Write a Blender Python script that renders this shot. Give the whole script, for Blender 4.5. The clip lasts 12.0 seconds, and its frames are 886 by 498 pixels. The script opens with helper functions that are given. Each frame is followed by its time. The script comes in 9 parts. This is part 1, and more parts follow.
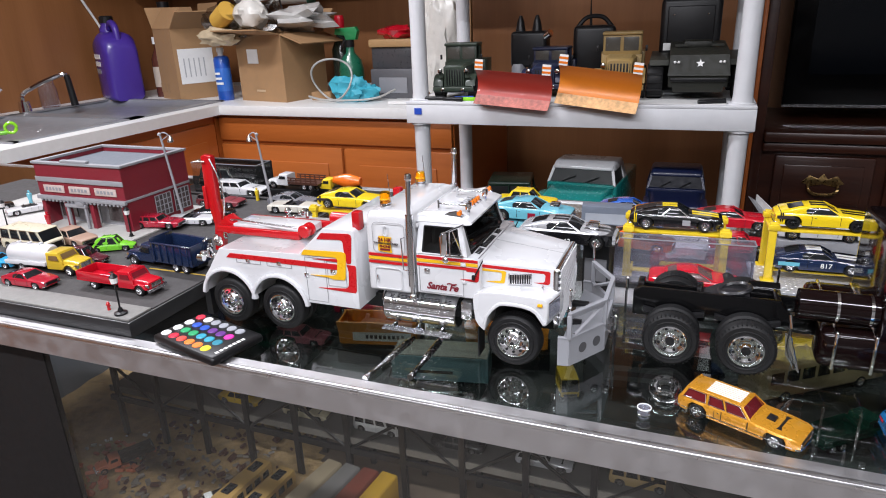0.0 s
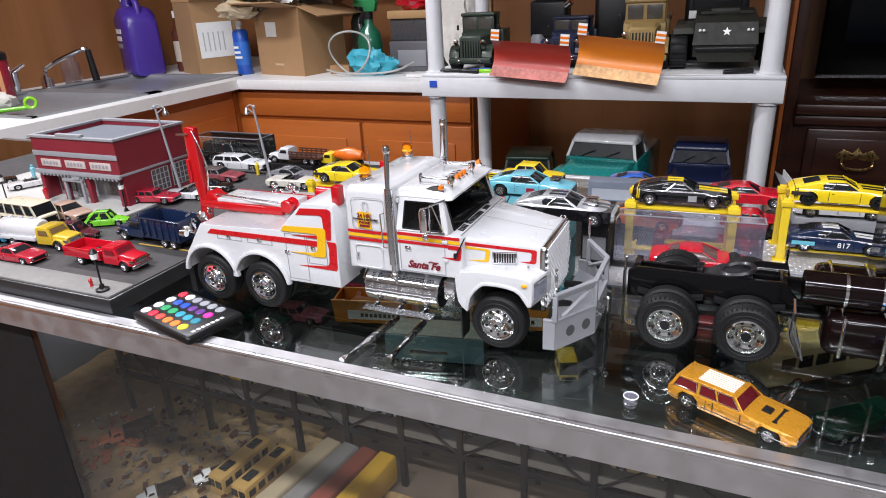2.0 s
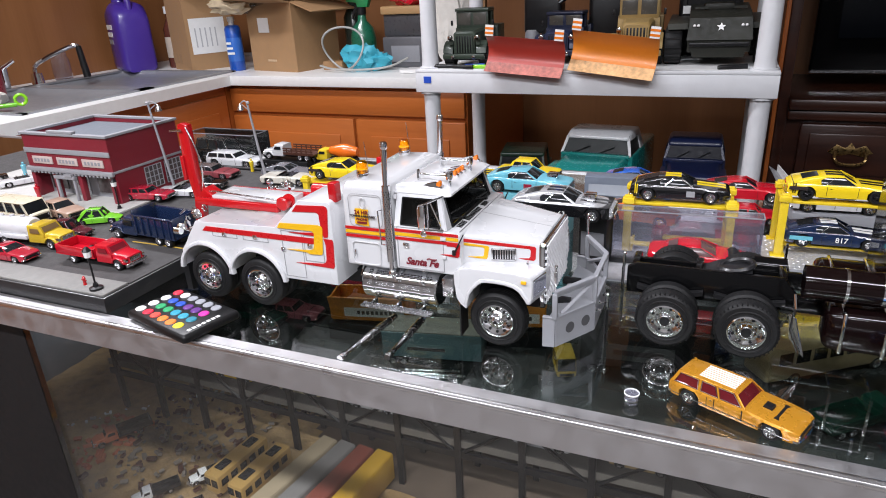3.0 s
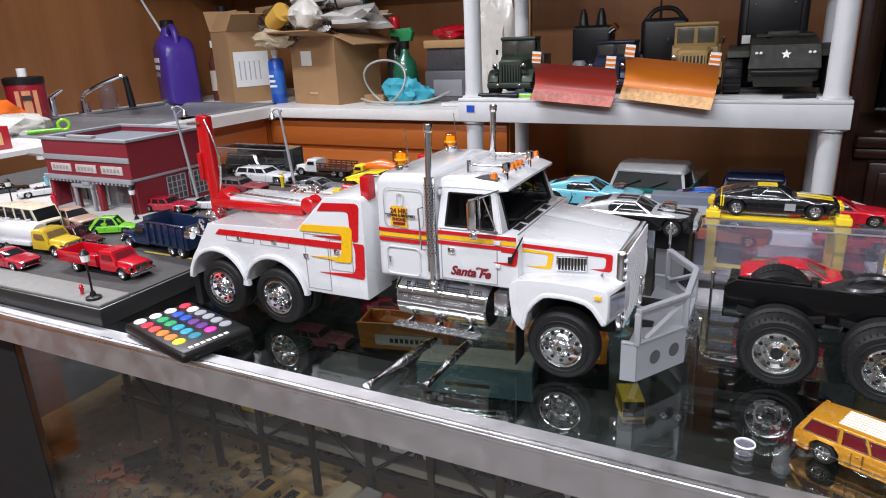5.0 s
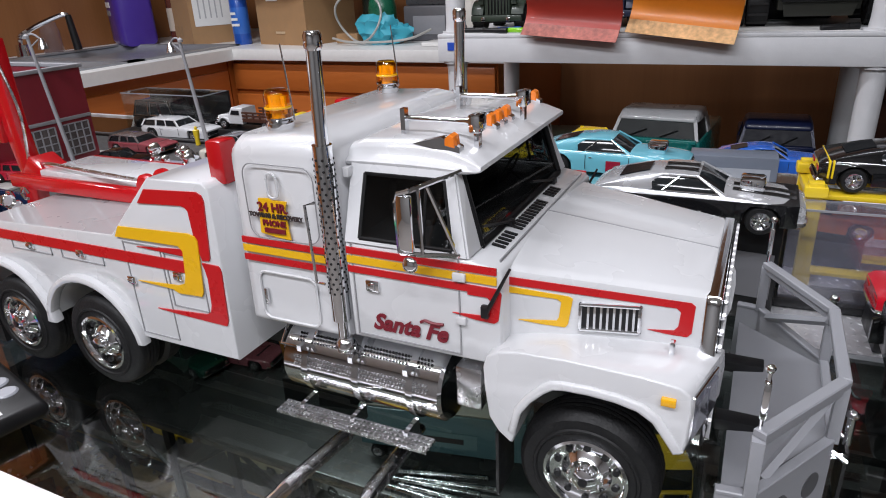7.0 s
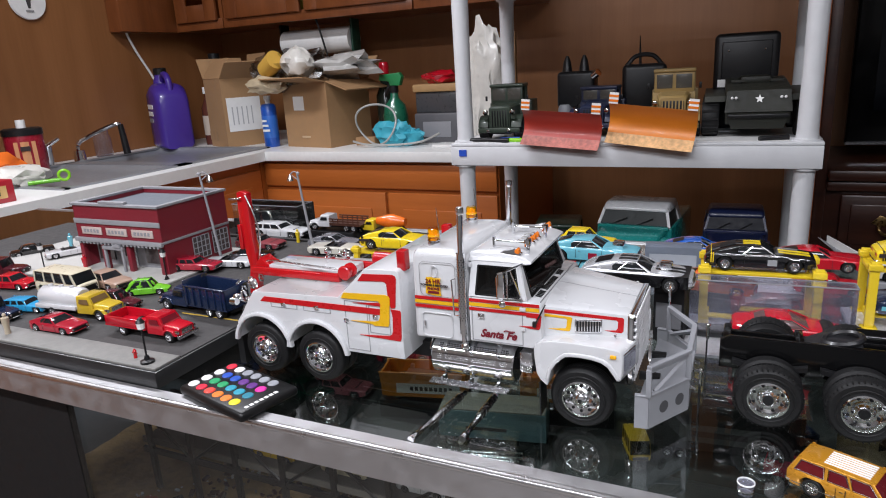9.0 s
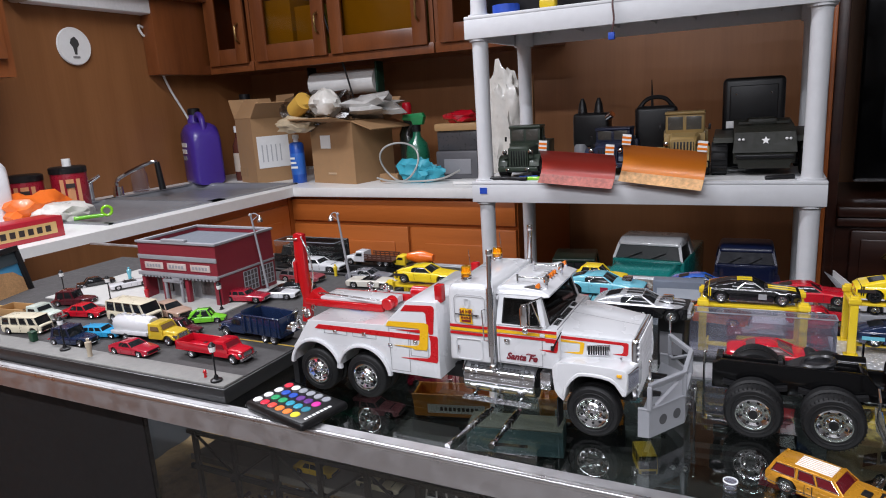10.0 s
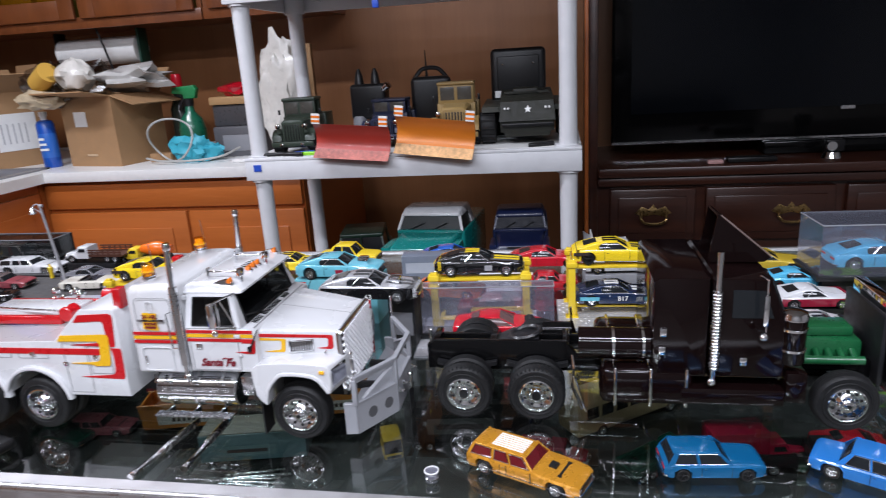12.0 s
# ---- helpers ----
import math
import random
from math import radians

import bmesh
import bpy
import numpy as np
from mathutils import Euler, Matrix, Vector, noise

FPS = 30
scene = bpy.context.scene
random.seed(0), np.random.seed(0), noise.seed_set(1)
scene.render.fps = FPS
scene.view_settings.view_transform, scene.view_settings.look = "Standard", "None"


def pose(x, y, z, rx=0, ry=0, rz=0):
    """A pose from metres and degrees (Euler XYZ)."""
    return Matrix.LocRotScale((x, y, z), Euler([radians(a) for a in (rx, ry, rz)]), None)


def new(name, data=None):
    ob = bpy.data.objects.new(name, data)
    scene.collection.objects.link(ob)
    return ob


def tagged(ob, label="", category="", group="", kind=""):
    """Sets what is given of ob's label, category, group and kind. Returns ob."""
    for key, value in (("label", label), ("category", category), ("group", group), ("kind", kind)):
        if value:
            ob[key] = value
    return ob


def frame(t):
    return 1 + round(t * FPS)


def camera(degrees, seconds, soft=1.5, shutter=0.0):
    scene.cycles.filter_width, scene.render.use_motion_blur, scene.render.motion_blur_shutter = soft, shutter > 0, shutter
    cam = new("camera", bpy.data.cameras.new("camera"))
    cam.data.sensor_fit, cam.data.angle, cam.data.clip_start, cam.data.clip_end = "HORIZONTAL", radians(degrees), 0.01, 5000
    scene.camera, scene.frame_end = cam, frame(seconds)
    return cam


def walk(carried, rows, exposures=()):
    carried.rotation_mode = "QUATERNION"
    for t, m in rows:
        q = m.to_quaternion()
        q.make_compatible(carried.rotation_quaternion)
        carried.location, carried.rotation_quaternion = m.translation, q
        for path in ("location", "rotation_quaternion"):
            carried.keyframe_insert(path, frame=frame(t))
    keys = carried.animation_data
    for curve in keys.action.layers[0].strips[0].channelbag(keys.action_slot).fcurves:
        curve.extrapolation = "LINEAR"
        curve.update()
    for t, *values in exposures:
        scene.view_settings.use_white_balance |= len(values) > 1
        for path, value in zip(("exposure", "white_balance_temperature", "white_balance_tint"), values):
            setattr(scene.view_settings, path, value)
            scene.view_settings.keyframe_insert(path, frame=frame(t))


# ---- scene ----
cam = camera(68.3, 12.0, soft=1.0, shutter=0.2)
METRES, EYE, TILT, LEAN, TURN = 0.8, 1.2, 0.0, 0.0, 21.8
ROWS = [
    (0.0, 0.0, 0.0, 0.0, -0.74, -19.88, 2.04),
    (0.5, 0.0059, 0.0213, -0.0037, 0.38, -21.42, 1.41),
    (1.0, 0.0376, 0.0332, -0.0099, 0.54, -21.74, 1.71),
    (1.5, 0.0456, 0.0324, -0.012, 1.55, -21.87, 1.88),
    (2.0, 0.0416, 0.0306, -0.0119, 1.68, -21.9, 2.66),
    (2.5, 0.0373, 0.0323, -0.0123, 1.7, -22.04, 2.76),
    (3.0, 0.0372, 0.0351, -0.0132, 1.07, -22.25, 2.67),
    (5.0, 0.02, 0.1198, -0.0769, 4.51, -18.21, 2.28),
    (5.5, 0.0107, 0.2681, -0.1124, 4.2, -19.57, 3.11),
    (6.0, 0.0105, 0.3362, -0.1184, 2.78, -21.25, 1.99),
    (6.5, 0.0267, 0.3526, -0.1228, 3.08, -22.84, 1.94),
    (7.0, 0.0293, 0.3517, -0.1203, 3.51, -22.78, 2.53),
    (7.5, 0.0226, 0.3353, -0.108, 3.57, -21.95, 2.6),
    (9.5, -0.017, -0.0087, -0.0037, 3.02, -13.79, 3.57),
    (10.0, -0.0191, -0.0337, 0.006, 4.26, -12.83, 3.48),
    (10.5, -0.0153, -0.0461, 0.0076, 5.34, -12.91, 3.54),
    (11.0, -0.003, -0.0439, 0.0079, 3.82, -13.53, 3.96),
    (11.5, 0.0416, -0.0309, 0.0003, -3.68, -14.51, 3.97),
    (12.0, 0.0938, 0.0221, -0.0047, -12.12, -16.16, 3.46),
]
walk(cam, [(t, pose(0, 0, EYE, TILT, LEAN, TURN) @ pose(METRES * x, METRES * y, METRES * z, 90 + pitch, roll, yaw)) for t, x, y, z, yaw, pitch, roll in ROWS],
     exposures=[(0.0, 0.13, 6500, 11), (3.2, 0.14, 6500, 11), (4.8, 0.10, 6450, 10), (5.5, -0.06, 6500, 10), (6.5, -0.30, 6500, 10), (7.7, -0.27, 6550, 10), (9.3, -0.19, 6450, 10), (10.5, -0.22, 6350, 11), (11.2, -0.15, 6200, 11), (12.0, -0.01, 6150, 12)])

# ---- world and lamps ----
world = bpy.data.worlds.new("room_world")
scene.world = world
world.use_nodes = True
world.node_tree.nodes["Background"].inputs["Color"].default_value = (0.9, 0.95, 1.0, 1)
world.node_tree.nodes["Background"].inputs["Strength"].default_value = 0.008


def tube_lamp(x, y, z, length, width, watts, rz=0, colour=(0.97, 0.985, 1.06)):
    lamp = bpy.data.lights.new("ceiling_tube_light", "AREA")
    lamp.shape, lamp.size, lamp.size_y = "RECTANGLE", length, width
    lamp.energy, lamp.color = watts, colour
    ob = new("ceiling_tube_light", lamp)
    ob.matrix_basis = pose(x, y, z, 0, 0, rz)
    return ob


# tubes out of view; the last is added to brighten the room's back
LAMPS = [(-0.80, -0.52, 0), (0.60, -0.52, 0), (-0.2, -1.5, 0), (-1.35, 0.9, 0)]
for lx, ly, lr in LAMPS:
    tube_lamp(lx, ly, 2.385, 1.15, 0.10, 29, lr)

# ---- mesh helpers ----
def thing(name, label, category, x=0, y=0, z=0, rz=0, group="", kind="", rx=0, ry=0):
    ob = new(name)
    ob.empty_display_size = 0.01
    ob.matrix_basis = pose(x, y, z, rx, ry, rz)
    return tagged(ob, label, category, group, kind)


def to_mesh(name, bm, material, angle=38):
    me = bpy.data.meshes.new(name)
    bmesh.ops.recalc_face_normals(bm, faces=bm.faces)
    bm.to_mesh(me)
    bm.free()
    for p in me.polygons:
        p.use_smooth = True
    me.set_sharp_from_angle(angle=radians(angle))
    me.materials.append(material)
    return me


def part(name, bm, material, parent, label="", move=None, angle=38):
    """One mesh object under a thing or a part. move: shifts the mesh, for parts written in room coordinates."""
    if move is not None:
        bmesh.ops.translate(bm, verts=bm.verts, vec=move)
    ob = new(name, to_mesh(name, bm, material, angle))
    ob.parent = parent
    if label:
        ob["label"] = label
    return ob


def solid(name, bm, material, label="", category="", kind="", group="", angle=38, at=None):
    ob = new(name, to_mesh(name, bm, material, angle))
    if at is not None:
        ob.matrix_basis = at
    return tagged(ob, label, category, group, kind)


def bevelled(bm, edges, width, segments=2):
    if width > 0:
        bmesh.ops.bevel(bm, geom=list(edges), offset=width, segments=segments, affect="EDGES", profile=0.5, clamp_overlap=True)


def box(x0, x1, y0, y1, z0, z1, bevel=0.0, segments=2, bm=None):
    tmp = bmesh.new()
    v = [tmp.verts.new((x, y, z)) for x in (x0, x1) for y in (y0, y1) for z in (z0, z1)]
    for f in ((0, 1, 3, 2), (4, 6, 7, 5), (0, 4, 5, 1), (2, 3, 7, 6), (0, 2, 6, 4), (1, 5, 7, 3)):
        tmp.faces.new([v[i] for i in f])
    bevelled(tmp, tmp.edges, bevel, segments)
    return joined(bm, tmp)


SCRATCH = bpy.data.meshes.new("scratch")


def joined(bm, tmp):
    if bm is None:
        return tmp
    tmp.to_mesh(SCRATCH)
    tmp.free()
    bm.from_mesh(SCRATCH)
    return bm


def prism(points, a0, a1, axis="y", bevel=0.0, segments=2, bm=None):
    """A polygon of (x, z), (x, y) or (y, z) pairs, drawn out along the third axis."""
    tmp = bmesh.new()

    def at(p, a):
        return {"y": (p[0], a, p[1]), "z": (p[0], p[1], a), "x": (a, p[0], p[1])}[axis]
    lo = [tmp.verts.new(at(p, a0)) for p in points]
    hi = [tmp.verts.new(at(p, a1)) for p in points]
    n = len(points)
    tmp.faces.new(lo)
    tmp.faces.new(hi[::-1])
    for i in range(n):
        tmp.faces.new([lo[i], lo[(i + 1) % n], hi[(i + 1) % n], hi[i]])
    bmesh.ops.recalc_face_normals(tmp, faces=tmp.faces)
    if bevel > 0:
        rim = [e for e in tmp.edges if (e.verts[0] in lo) == (e.verts[1] in lo)]
        bevelled(tmp, rim, bevel, segments)
    return joined(bm, tmp)


def rod(p0, p1, r0, r1=None, seg=14, bm=None, caps=True):
    r1 = r0 if r1 is None else r1
    tmp = bmesh.new()
    d = Vector(p1) - Vector(p0)
    m = Matrix.Translation((Vector(p0) + Vector(p1)) / 2) @ d.to_track_quat("Z", "Y").to_matrix().to_4x4()
    bmesh.ops.create_cone(tmp, cap_ends=caps, segments=seg, radius1=r0, radius2=r1, depth=d.length, matrix=m)
    return joined(bm, tmp)


def ball(c, r, seg=12, bm=None, squash=(1, 1, 1)):
    tmp = bmesh.new()
    bmesh.ops.create_uvsphere(tmp, u_segments=seg, v_segments=max(6, seg // 2), radius=1,
                              matrix=Matrix.Translation(c) @ Matrix.Diagonal((r * squash[0], r * squash[1], r * squash[2], 1)))
    return joined(bm, tmp)


def lathe(profile, seg=24, axis="z", at=(0, 0, 0), bm=None, ring=False):
    """A profile of (radius, height) pairs, turned about an axis through at. ring: a closed section with a hole through it."""
    tmp = bmesh.new()
    rings = []
    for r, h in profile:
        row = []
        for i in range(seg):
            a = 2 * math.pi * i / seg
            c, s = r * math.cos(a), r * math.sin(a)
            p = {"z": (c, s, h), "y": (c, h, s), "x": (h, c, s)}[axis]
            row.append(tmp.verts.new(Vector(p) + Vector(at)))
        rings.append(row)
    for a, b in zip(rings, rings[1:]):
        for i in range(seg):
            tmp.faces.new([a[i], a[(i + 1) % seg], b[(i + 1) % seg], b[i]])
    if ring:
        a, b = rings[-1], rings[0]
        for i in range(seg):
            tmp.faces.new([a[i], a[(i + 1) % seg], b[(i + 1) % seg], b[i]])
    if profile[0][0] > 1e-6 and not ring:
        tmp.faces.new(rings[0][::-1])
    if profile[-1][0] > 1e-6 and not ring:
        tmp.faces.new(rings[-1])
    bmesh.ops.remove_doubles(tmp, verts=tmp.verts, dist=1e-7)
    bmesh.ops.recalc_face_normals(tmp, faces=tmp.faces)
    return joined(bm, tmp)


def tube(points, r, seg=8, bm=None):
    """A bent wire or pipe through the points."""
    tmp = bmesh.new()
    pts = [Vector(p) for p in points]
    rings = []
    up = Vector((0.13, 0.27, 0.95)).normalized()
    for i, p in enumerate(pts):
        d = (pts[min(i + 1, len(pts) - 1)] - pts[max(i - 1, 0)]).normalized()
        u = d.cross(up)
        u = u.normalized() if u.length > 1e-4 else Vector((1, 0, 0))
        w = d.cross(u)
        rings.append([tmp.verts.new(p + r * (math.cos(2 * math.pi * k / seg) * u + math.sin(2 * math.pi * k / seg) * w)) for k in range(seg)])
    for a, b in zip(rings, rings[1:]):
        for k in range(seg):
            tmp.faces.new([a[k], a[(k + 1) % seg], b[(k + 1) % seg], b[k]])
    tmp.faces.new(rings[0][::-1])
    tmp.faces.new(rings[-1])
    return joined(bm, tmp)


def curve_points(points, steps=8):
    """A smooth line through the points."""
    p = [Vector(q) for q in points]
    p = [2 * p[0] - p[1]] + p + [2 * p[-1] - p[-2]]
    out = []
    for i in range(1, len(p) - 2):
        for k in range(steps):
            t = k / steps
            a, b, c, d = p[i - 1], p[i], p[i + 1], p[i + 2]
            out.append(0.5 * ((2 * b) + (c - a) * t + (2 * a - 5 * b + 4 * c - d) * t * t + (3 * b - a - 3 * c + d) * t ** 3))
    return out + [p[-2]]


def loft(stations, seg=3, bm=None):
    """A body through rounded rectangles: x, half width, bottom, top, corner radius (each station), half width at the top."""
    tmp = bmesh.new()
    rings = []
    for st in stations:
        x, hw, z0, z1, r = st[:5]
        ht = st[5] if len(st) > 5 else hw
        r = min(r, (z1 - z0) / 2.01, ht * 0.99)
        ring = []
        for cy, cz, a0, w in ((1, z1 - r, 0, ht), (-1, z1 - r, 90, ht), (-1, z0 + r * 0.5, 180, hw), (1, z0 + r * 0.5, 270, hw)):
            rr = r if cz > (z0 + z1) / 2 else r * 0.5
            for k in range(seg + 1):
                a = radians(a0 + 90 * k / seg)
                ring.append(tmp.verts.new((x, cy * (w - rr) + rr * math.cos(a), cz + rr * math.sin(a))))
        rings.append(ring)
    n = len(rings[0])
    for a, b in zip(rings, rings[1:]):
        for i in range(n):
            tmp.faces.new([a[i], a[(i + 1) % n], b[(i + 1) % n], b[i]])
    tmp.faces.new(rings[0][::-1])
    tmp.faces.new(rings[-1])
    bmesh.ops.recalc_face_normals(tmp, faces=tmp.faces)
    return joined(bm, tmp)


def rings_to_mesh(rings, bm=None):
    tmp = bmesh.new()
    rows = [[tmp.verts.new(p) for p in ring] for ring in rings]
    n = len(rows[0])
    for a, b in zip(rows, rows[1:]):
        for i in range(n):
            tmp.faces.new([a[i], a[(i + 1) % n], b[(i + 1) % n], b[i]])
    tmp.faces.new(rows[0][::-1])
    tmp.faces.new(rows[-1])
    return joined(bm, tmp)


def slab(lower, upper, z0, z1, bevel=0.0, bm=None):
    """A block from a lower rectangle (x0, x1, half width) to an upper one."""
    tmp = bmesh.new()
    a, b = [[tmp.verts.new((x, y, z)) for x, y in ((r[0], -r[2]), (r[1], -r[2]), (r[1], r[2]), (r[0], r[2]))] for r, z in ((lower, z0), (upper, z1))]
    tmp.faces.new(a[::-1])
    tmp.faces.new(b)
    for i in range(4):
        tmp.faces.new([a[i], a[(i + 1) % 4], b[(i + 1) % 4], b[i]])
    bevelled(tmp, tmp.edges, bevel)
    return joined(bm, tmp)


def sheet(points, thick, bm=None):
    """A thin plate through four or more corners in space."""
    tmp = bmesh.new()
    pts = [Vector(p) for p in points]
    nrm = (pts[1] - pts[0]).cross(pts[2] - pts[0]).normalized() * thick / 2
    a = [tmp.verts.new(p + nrm) for p in pts]
    b = [tmp.verts.new(p - nrm) for p in pts]
    tmp.faces.new(a)
    tmp.faces.new(b[::-1])
    n = len(pts)
    for i in range(n):
        tmp.faces.new([a[i], b[i], b[(i + 1) % n], a[(i + 1) % n]])
    return joined(bm, tmp)


def arc(cx, cz, r, a0, a1, n=12):
    return [(cx + r * math.cos(radians(a0 + (a1 - a0) * i / n)), cz + r * math.sin(radians(a0 + (a1 - a0) * i / n))) for i in range(n + 1)]


def lettering(name, text, size, material, parent, m, depth=0.0002, label="", shear=0.0, squeeze=1.0, bold=0.0):
    cu = bpy.data.curves.new(name, "FONT")
    cu.body, cu.size, cu.extrude, cu.shear, cu.align_x, cu.align_y = text, size, depth, shear, "CENTER", "CENTER"
    cu.offset = bold
    cu.resolution_u = 3
    tmp = bpy.data.objects.new("tmp", cu)
    me = bpy.data.meshes.new_from_object(tmp)
    bpy.data.objects.remove(tmp)
    me.transform(m @ Matrix.Diagonal((squeeze, 1, 1, 1)))
    me.materials.clear()
    me.materials.append(material)
    ob = new(name, me)
    ob.parent = parent
    if label:
        ob["label"] = label
    return ob


# upright, readable from the camera's side (towards -y)
FACING = Matrix.Rotation(radians(90), 4, "X")


# ---- materials ----
def material(name, colour, rough=0.5, metal=0.0, coat=0.0, vary=0.08, scale=40.0, bump=0.0, bump_scale=400.0, wear=0.0, spec=0.5, random_tint=0.0):
    m = bpy.data.materials.new(name)
    m.use_nodes = True
    nt = m.node_tree
    n, l = nt.nodes, nt.links
    b = n["Principled BSDF"]
    b.inputs["Metallic"].default_value, b.inputs["Coat Weight"].default_value = metal, coat
    b.inputs["Coat Roughness"].default_value = 0.06
    b.inputs["Specular IOR Level"].default_value = spec
    co = n.new("ShaderNodeTexCoord")
    big, small = n.new("ShaderNodeTexNoise"), n.new("ShaderNodeTexNoise")
    big.inputs["Scale"].default_value, small.inputs["Scale"].default_value = scale * 0.2, scale * 2.5
    big.inputs["Detail"].default_value, small.inputs["Detail"].default_value = 3, 4
    add = n.new("ShaderNodeMath")
    add.operation = "ADD"
    ramp = n.new("ShaderNodeMapRange")
    ramp.inputs["From Min"].default_value, ramp.inputs["From Max"].default_value = 0.6, 1.4
    ramp.inputs["To Min"].default_value, ramp.inputs["To Max"].default_value = 1 - vary, 1 + vary
    mul = n.new("ShaderNodeVectorMath")
    mul.operation = "SCALE"
    mul.inputs[0].default_value = colour[:3]
    l.new(co.outputs["Object"], big.inputs["Vector"])
    l.new(co.outputs["Object"], small.inputs["Vector"])
    l.new(big.outputs["Fac"], add.inputs[0])
    l.new(small.outputs["Fac"], add.inputs[1])
    l.new(add.outputs[0], ramp.inputs["Value"])
    if random_tint:
        info, rr, mm = n.new("ShaderNodeObjectInfo"), n.new("ShaderNodeMapRange"), n.new("ShaderNodeMath")
        rr.inputs["To Min"].default_value, rr.inputs["To Max"].default_value = 1 - random_tint, 1 + random_tint
        mm.operation = "MULTIPLY"
        l.new(info.outputs["Random"], rr.inputs["Value"])
        l.new(ramp.outputs[0], mm.inputs[0])
        l.new(rr.outputs[0], mm.inputs[1])
        l.new(mm.outputs[0], mul.inputs["Scale"])
    else:
        l.new(ramp.outputs[0], mul.inputs["Scale"])
    l.new(mul.outputs[0], b.inputs["Base Color"])
    rg = n.new("ShaderNodeMapRange")
    rg.inputs["From Min"].default_value, rg.inputs["From Max"].default_value = 0.3, 0.7
    rg.inputs["To Min"].default_value, rg.inputs["To Max"].default_value = max(0.02, rough * (0.85 - wear)), min(1.0, rough * (1.15 + wear) + wear * 0.1)
    l.new(small.outputs["Fac"], rg.inputs["Value"])
    l.new(rg.outputs[0], b.inputs["Roughness"])
    if bump:
        fine, bp = n.new("ShaderNodeTexNoise"), n.new("ShaderNodeBump")
        fine.inputs["Scale"].default_value = bump_scale
        bp.inputs["Strength"].default_value, bp.inputs["Distance"].default_value = bump, 1.0 / bump_scale * 0.5
        l.new(co.outputs["Object"], fine.inputs["Vector"])
        l.new(fine.outputs["Fac"], bp.inputs["Height"])
        l.new(bp.outputs[0], b.inputs["Normal"])
    return m


def wood(name, dark, light, rough=0.4, axis=(1, 1, 12), scale=3.0, coat=0.2):
    """Veneer: long streaks, narrow across the axis with the large factor."""
    m = bpy.data.materials.new(name)
    m.use_nodes = True
    nt = m.node_tree
    n, l = nt.nodes, nt.links
    b = n["Principled BSDF"]
    b.inputs["Roughness"].default_value, b.inputs["Coat Weight"].default_value = rough, coat
    b.inputs["Coat Roughness"].default_value = 0.3
    co, mp = n.new("ShaderNodeTexCoord"), n.new("ShaderNodeMapping")
    mp.inputs["Scale"].default_value = axis
    no, fine = n.new("ShaderNodeTexNoise"), n.new("ShaderNodeTexNoise")
    no.inputs["Scale"].default_value, no.inputs["Detail"].default_value, no.inputs["Distortion"].default_value = scale, 6, 0.6
    fine.inputs["Scale"].default_value, fine.inputs["Detail"].default_value = scale * 9, 3
    mix, ramp = n.new("ShaderNodeMath"), n.new("ShaderNodeValToRGB")
    mix.operation = "MULTIPLY_ADD"
    mix.inputs[1].default_value = 0.35
    ramp.color_ramp.elements[0].position, ramp.color_ramp.elements[1].position = 0.45, 0.85
    ramp.color_ramp.elements[0].color, ramp.color_ramp.elements[1].color = (*dark, 1), (*light, 1)
    l.new(co.outputs["Object"], mp.inputs["Vector"])
    l.new(mp.outputs[0], no.inputs["Vector"])
    l.new(mp.outputs[0], fine.inputs["Vector"])
    l.new(fine.outputs["Fac"], mix.inputs[0])
    l.new(no.outputs["Fac"], mix.inputs[2])
    l.new(mix.outputs[0], ramp.inputs["Fac"])
    l.new(ramp.outputs["Color"], b.inputs["Base Color"])
    bp = n.new("ShaderNodeBump")
    bp.inputs["Strength"].default_value, bp.inputs["Distance"].default_value = 0.15, 0.002
    l.new(fine.outputs["Fac"], bp.inputs["Height"])
    l.new(bp.outputs[0], b.inputs["Normal"])
    return m


def clear(name, tint=(0.9, 0.95, 0.93), ior=1.5, rough=0.0, strength=1.0, haze=0.0):
    """Clear panes and blister plastic: a tinted see-through with a gloss that grows at low angles."""
    m = bpy.data.materials.new(name)
    m.use_nodes = True
    nt = m.node_tree
    n, l = nt.nodes, nt.links
    n.remove(n["Principled BSDF"])
    tr, gl, lw, mx = n.new("ShaderNodeBsdfTransparent"), n.new("ShaderNodeBsdfGlossy"), n.new("ShaderNodeLayerWeight"), n.new("ShaderNodeMixShader")
    tr.inputs["Color"].default_value = (*tint, 1)
    gl.inputs["Roughness"].default_value = rough
    lw.inputs["Blend"].default_value = 0.5
    f0 = ((ior - 1) / (ior + 1)) ** 2
    pw, sc = n.new("ShaderNodeMath"), n.new("ShaderNodeMath")
    pw.operation, sc.operation, sc.use_clamp = "POWER", "MULTIPLY_ADD", True
    pw.inputs[1].default_value = 5.0
    sc.inputs[1].default_value, sc.inputs[2].default_value = (1 - f0) * strength, f0 * strength
    l.new(lw.outputs["Facing"], pw.inputs[0])
    l.new(pw.outputs[0], sc.inputs[0])
    l.new(sc.outputs[0], mx.inputs["Fac"])
    l.new(tr.outputs[0], mx.inputs[1])
    l.new(gl.outputs[0], mx.inputs[2])
    out = mx
    if haze:
        df, hz = n.new("ShaderNodeBsdfDiffuse"), n.new("ShaderNodeMixShader")
        df.inputs["Color"].default_value = (0.55, 0.56, 0.68, 1)
        hz.inputs["Fac"].default_value = haze
        l.new(mx.outputs[0], hz.inputs[1])
        l.new(df.outputs[0], hz.inputs[2])
        out = hz
    l.new(out.outputs[0], n["Material Output"].inputs["Surface"])
    return m


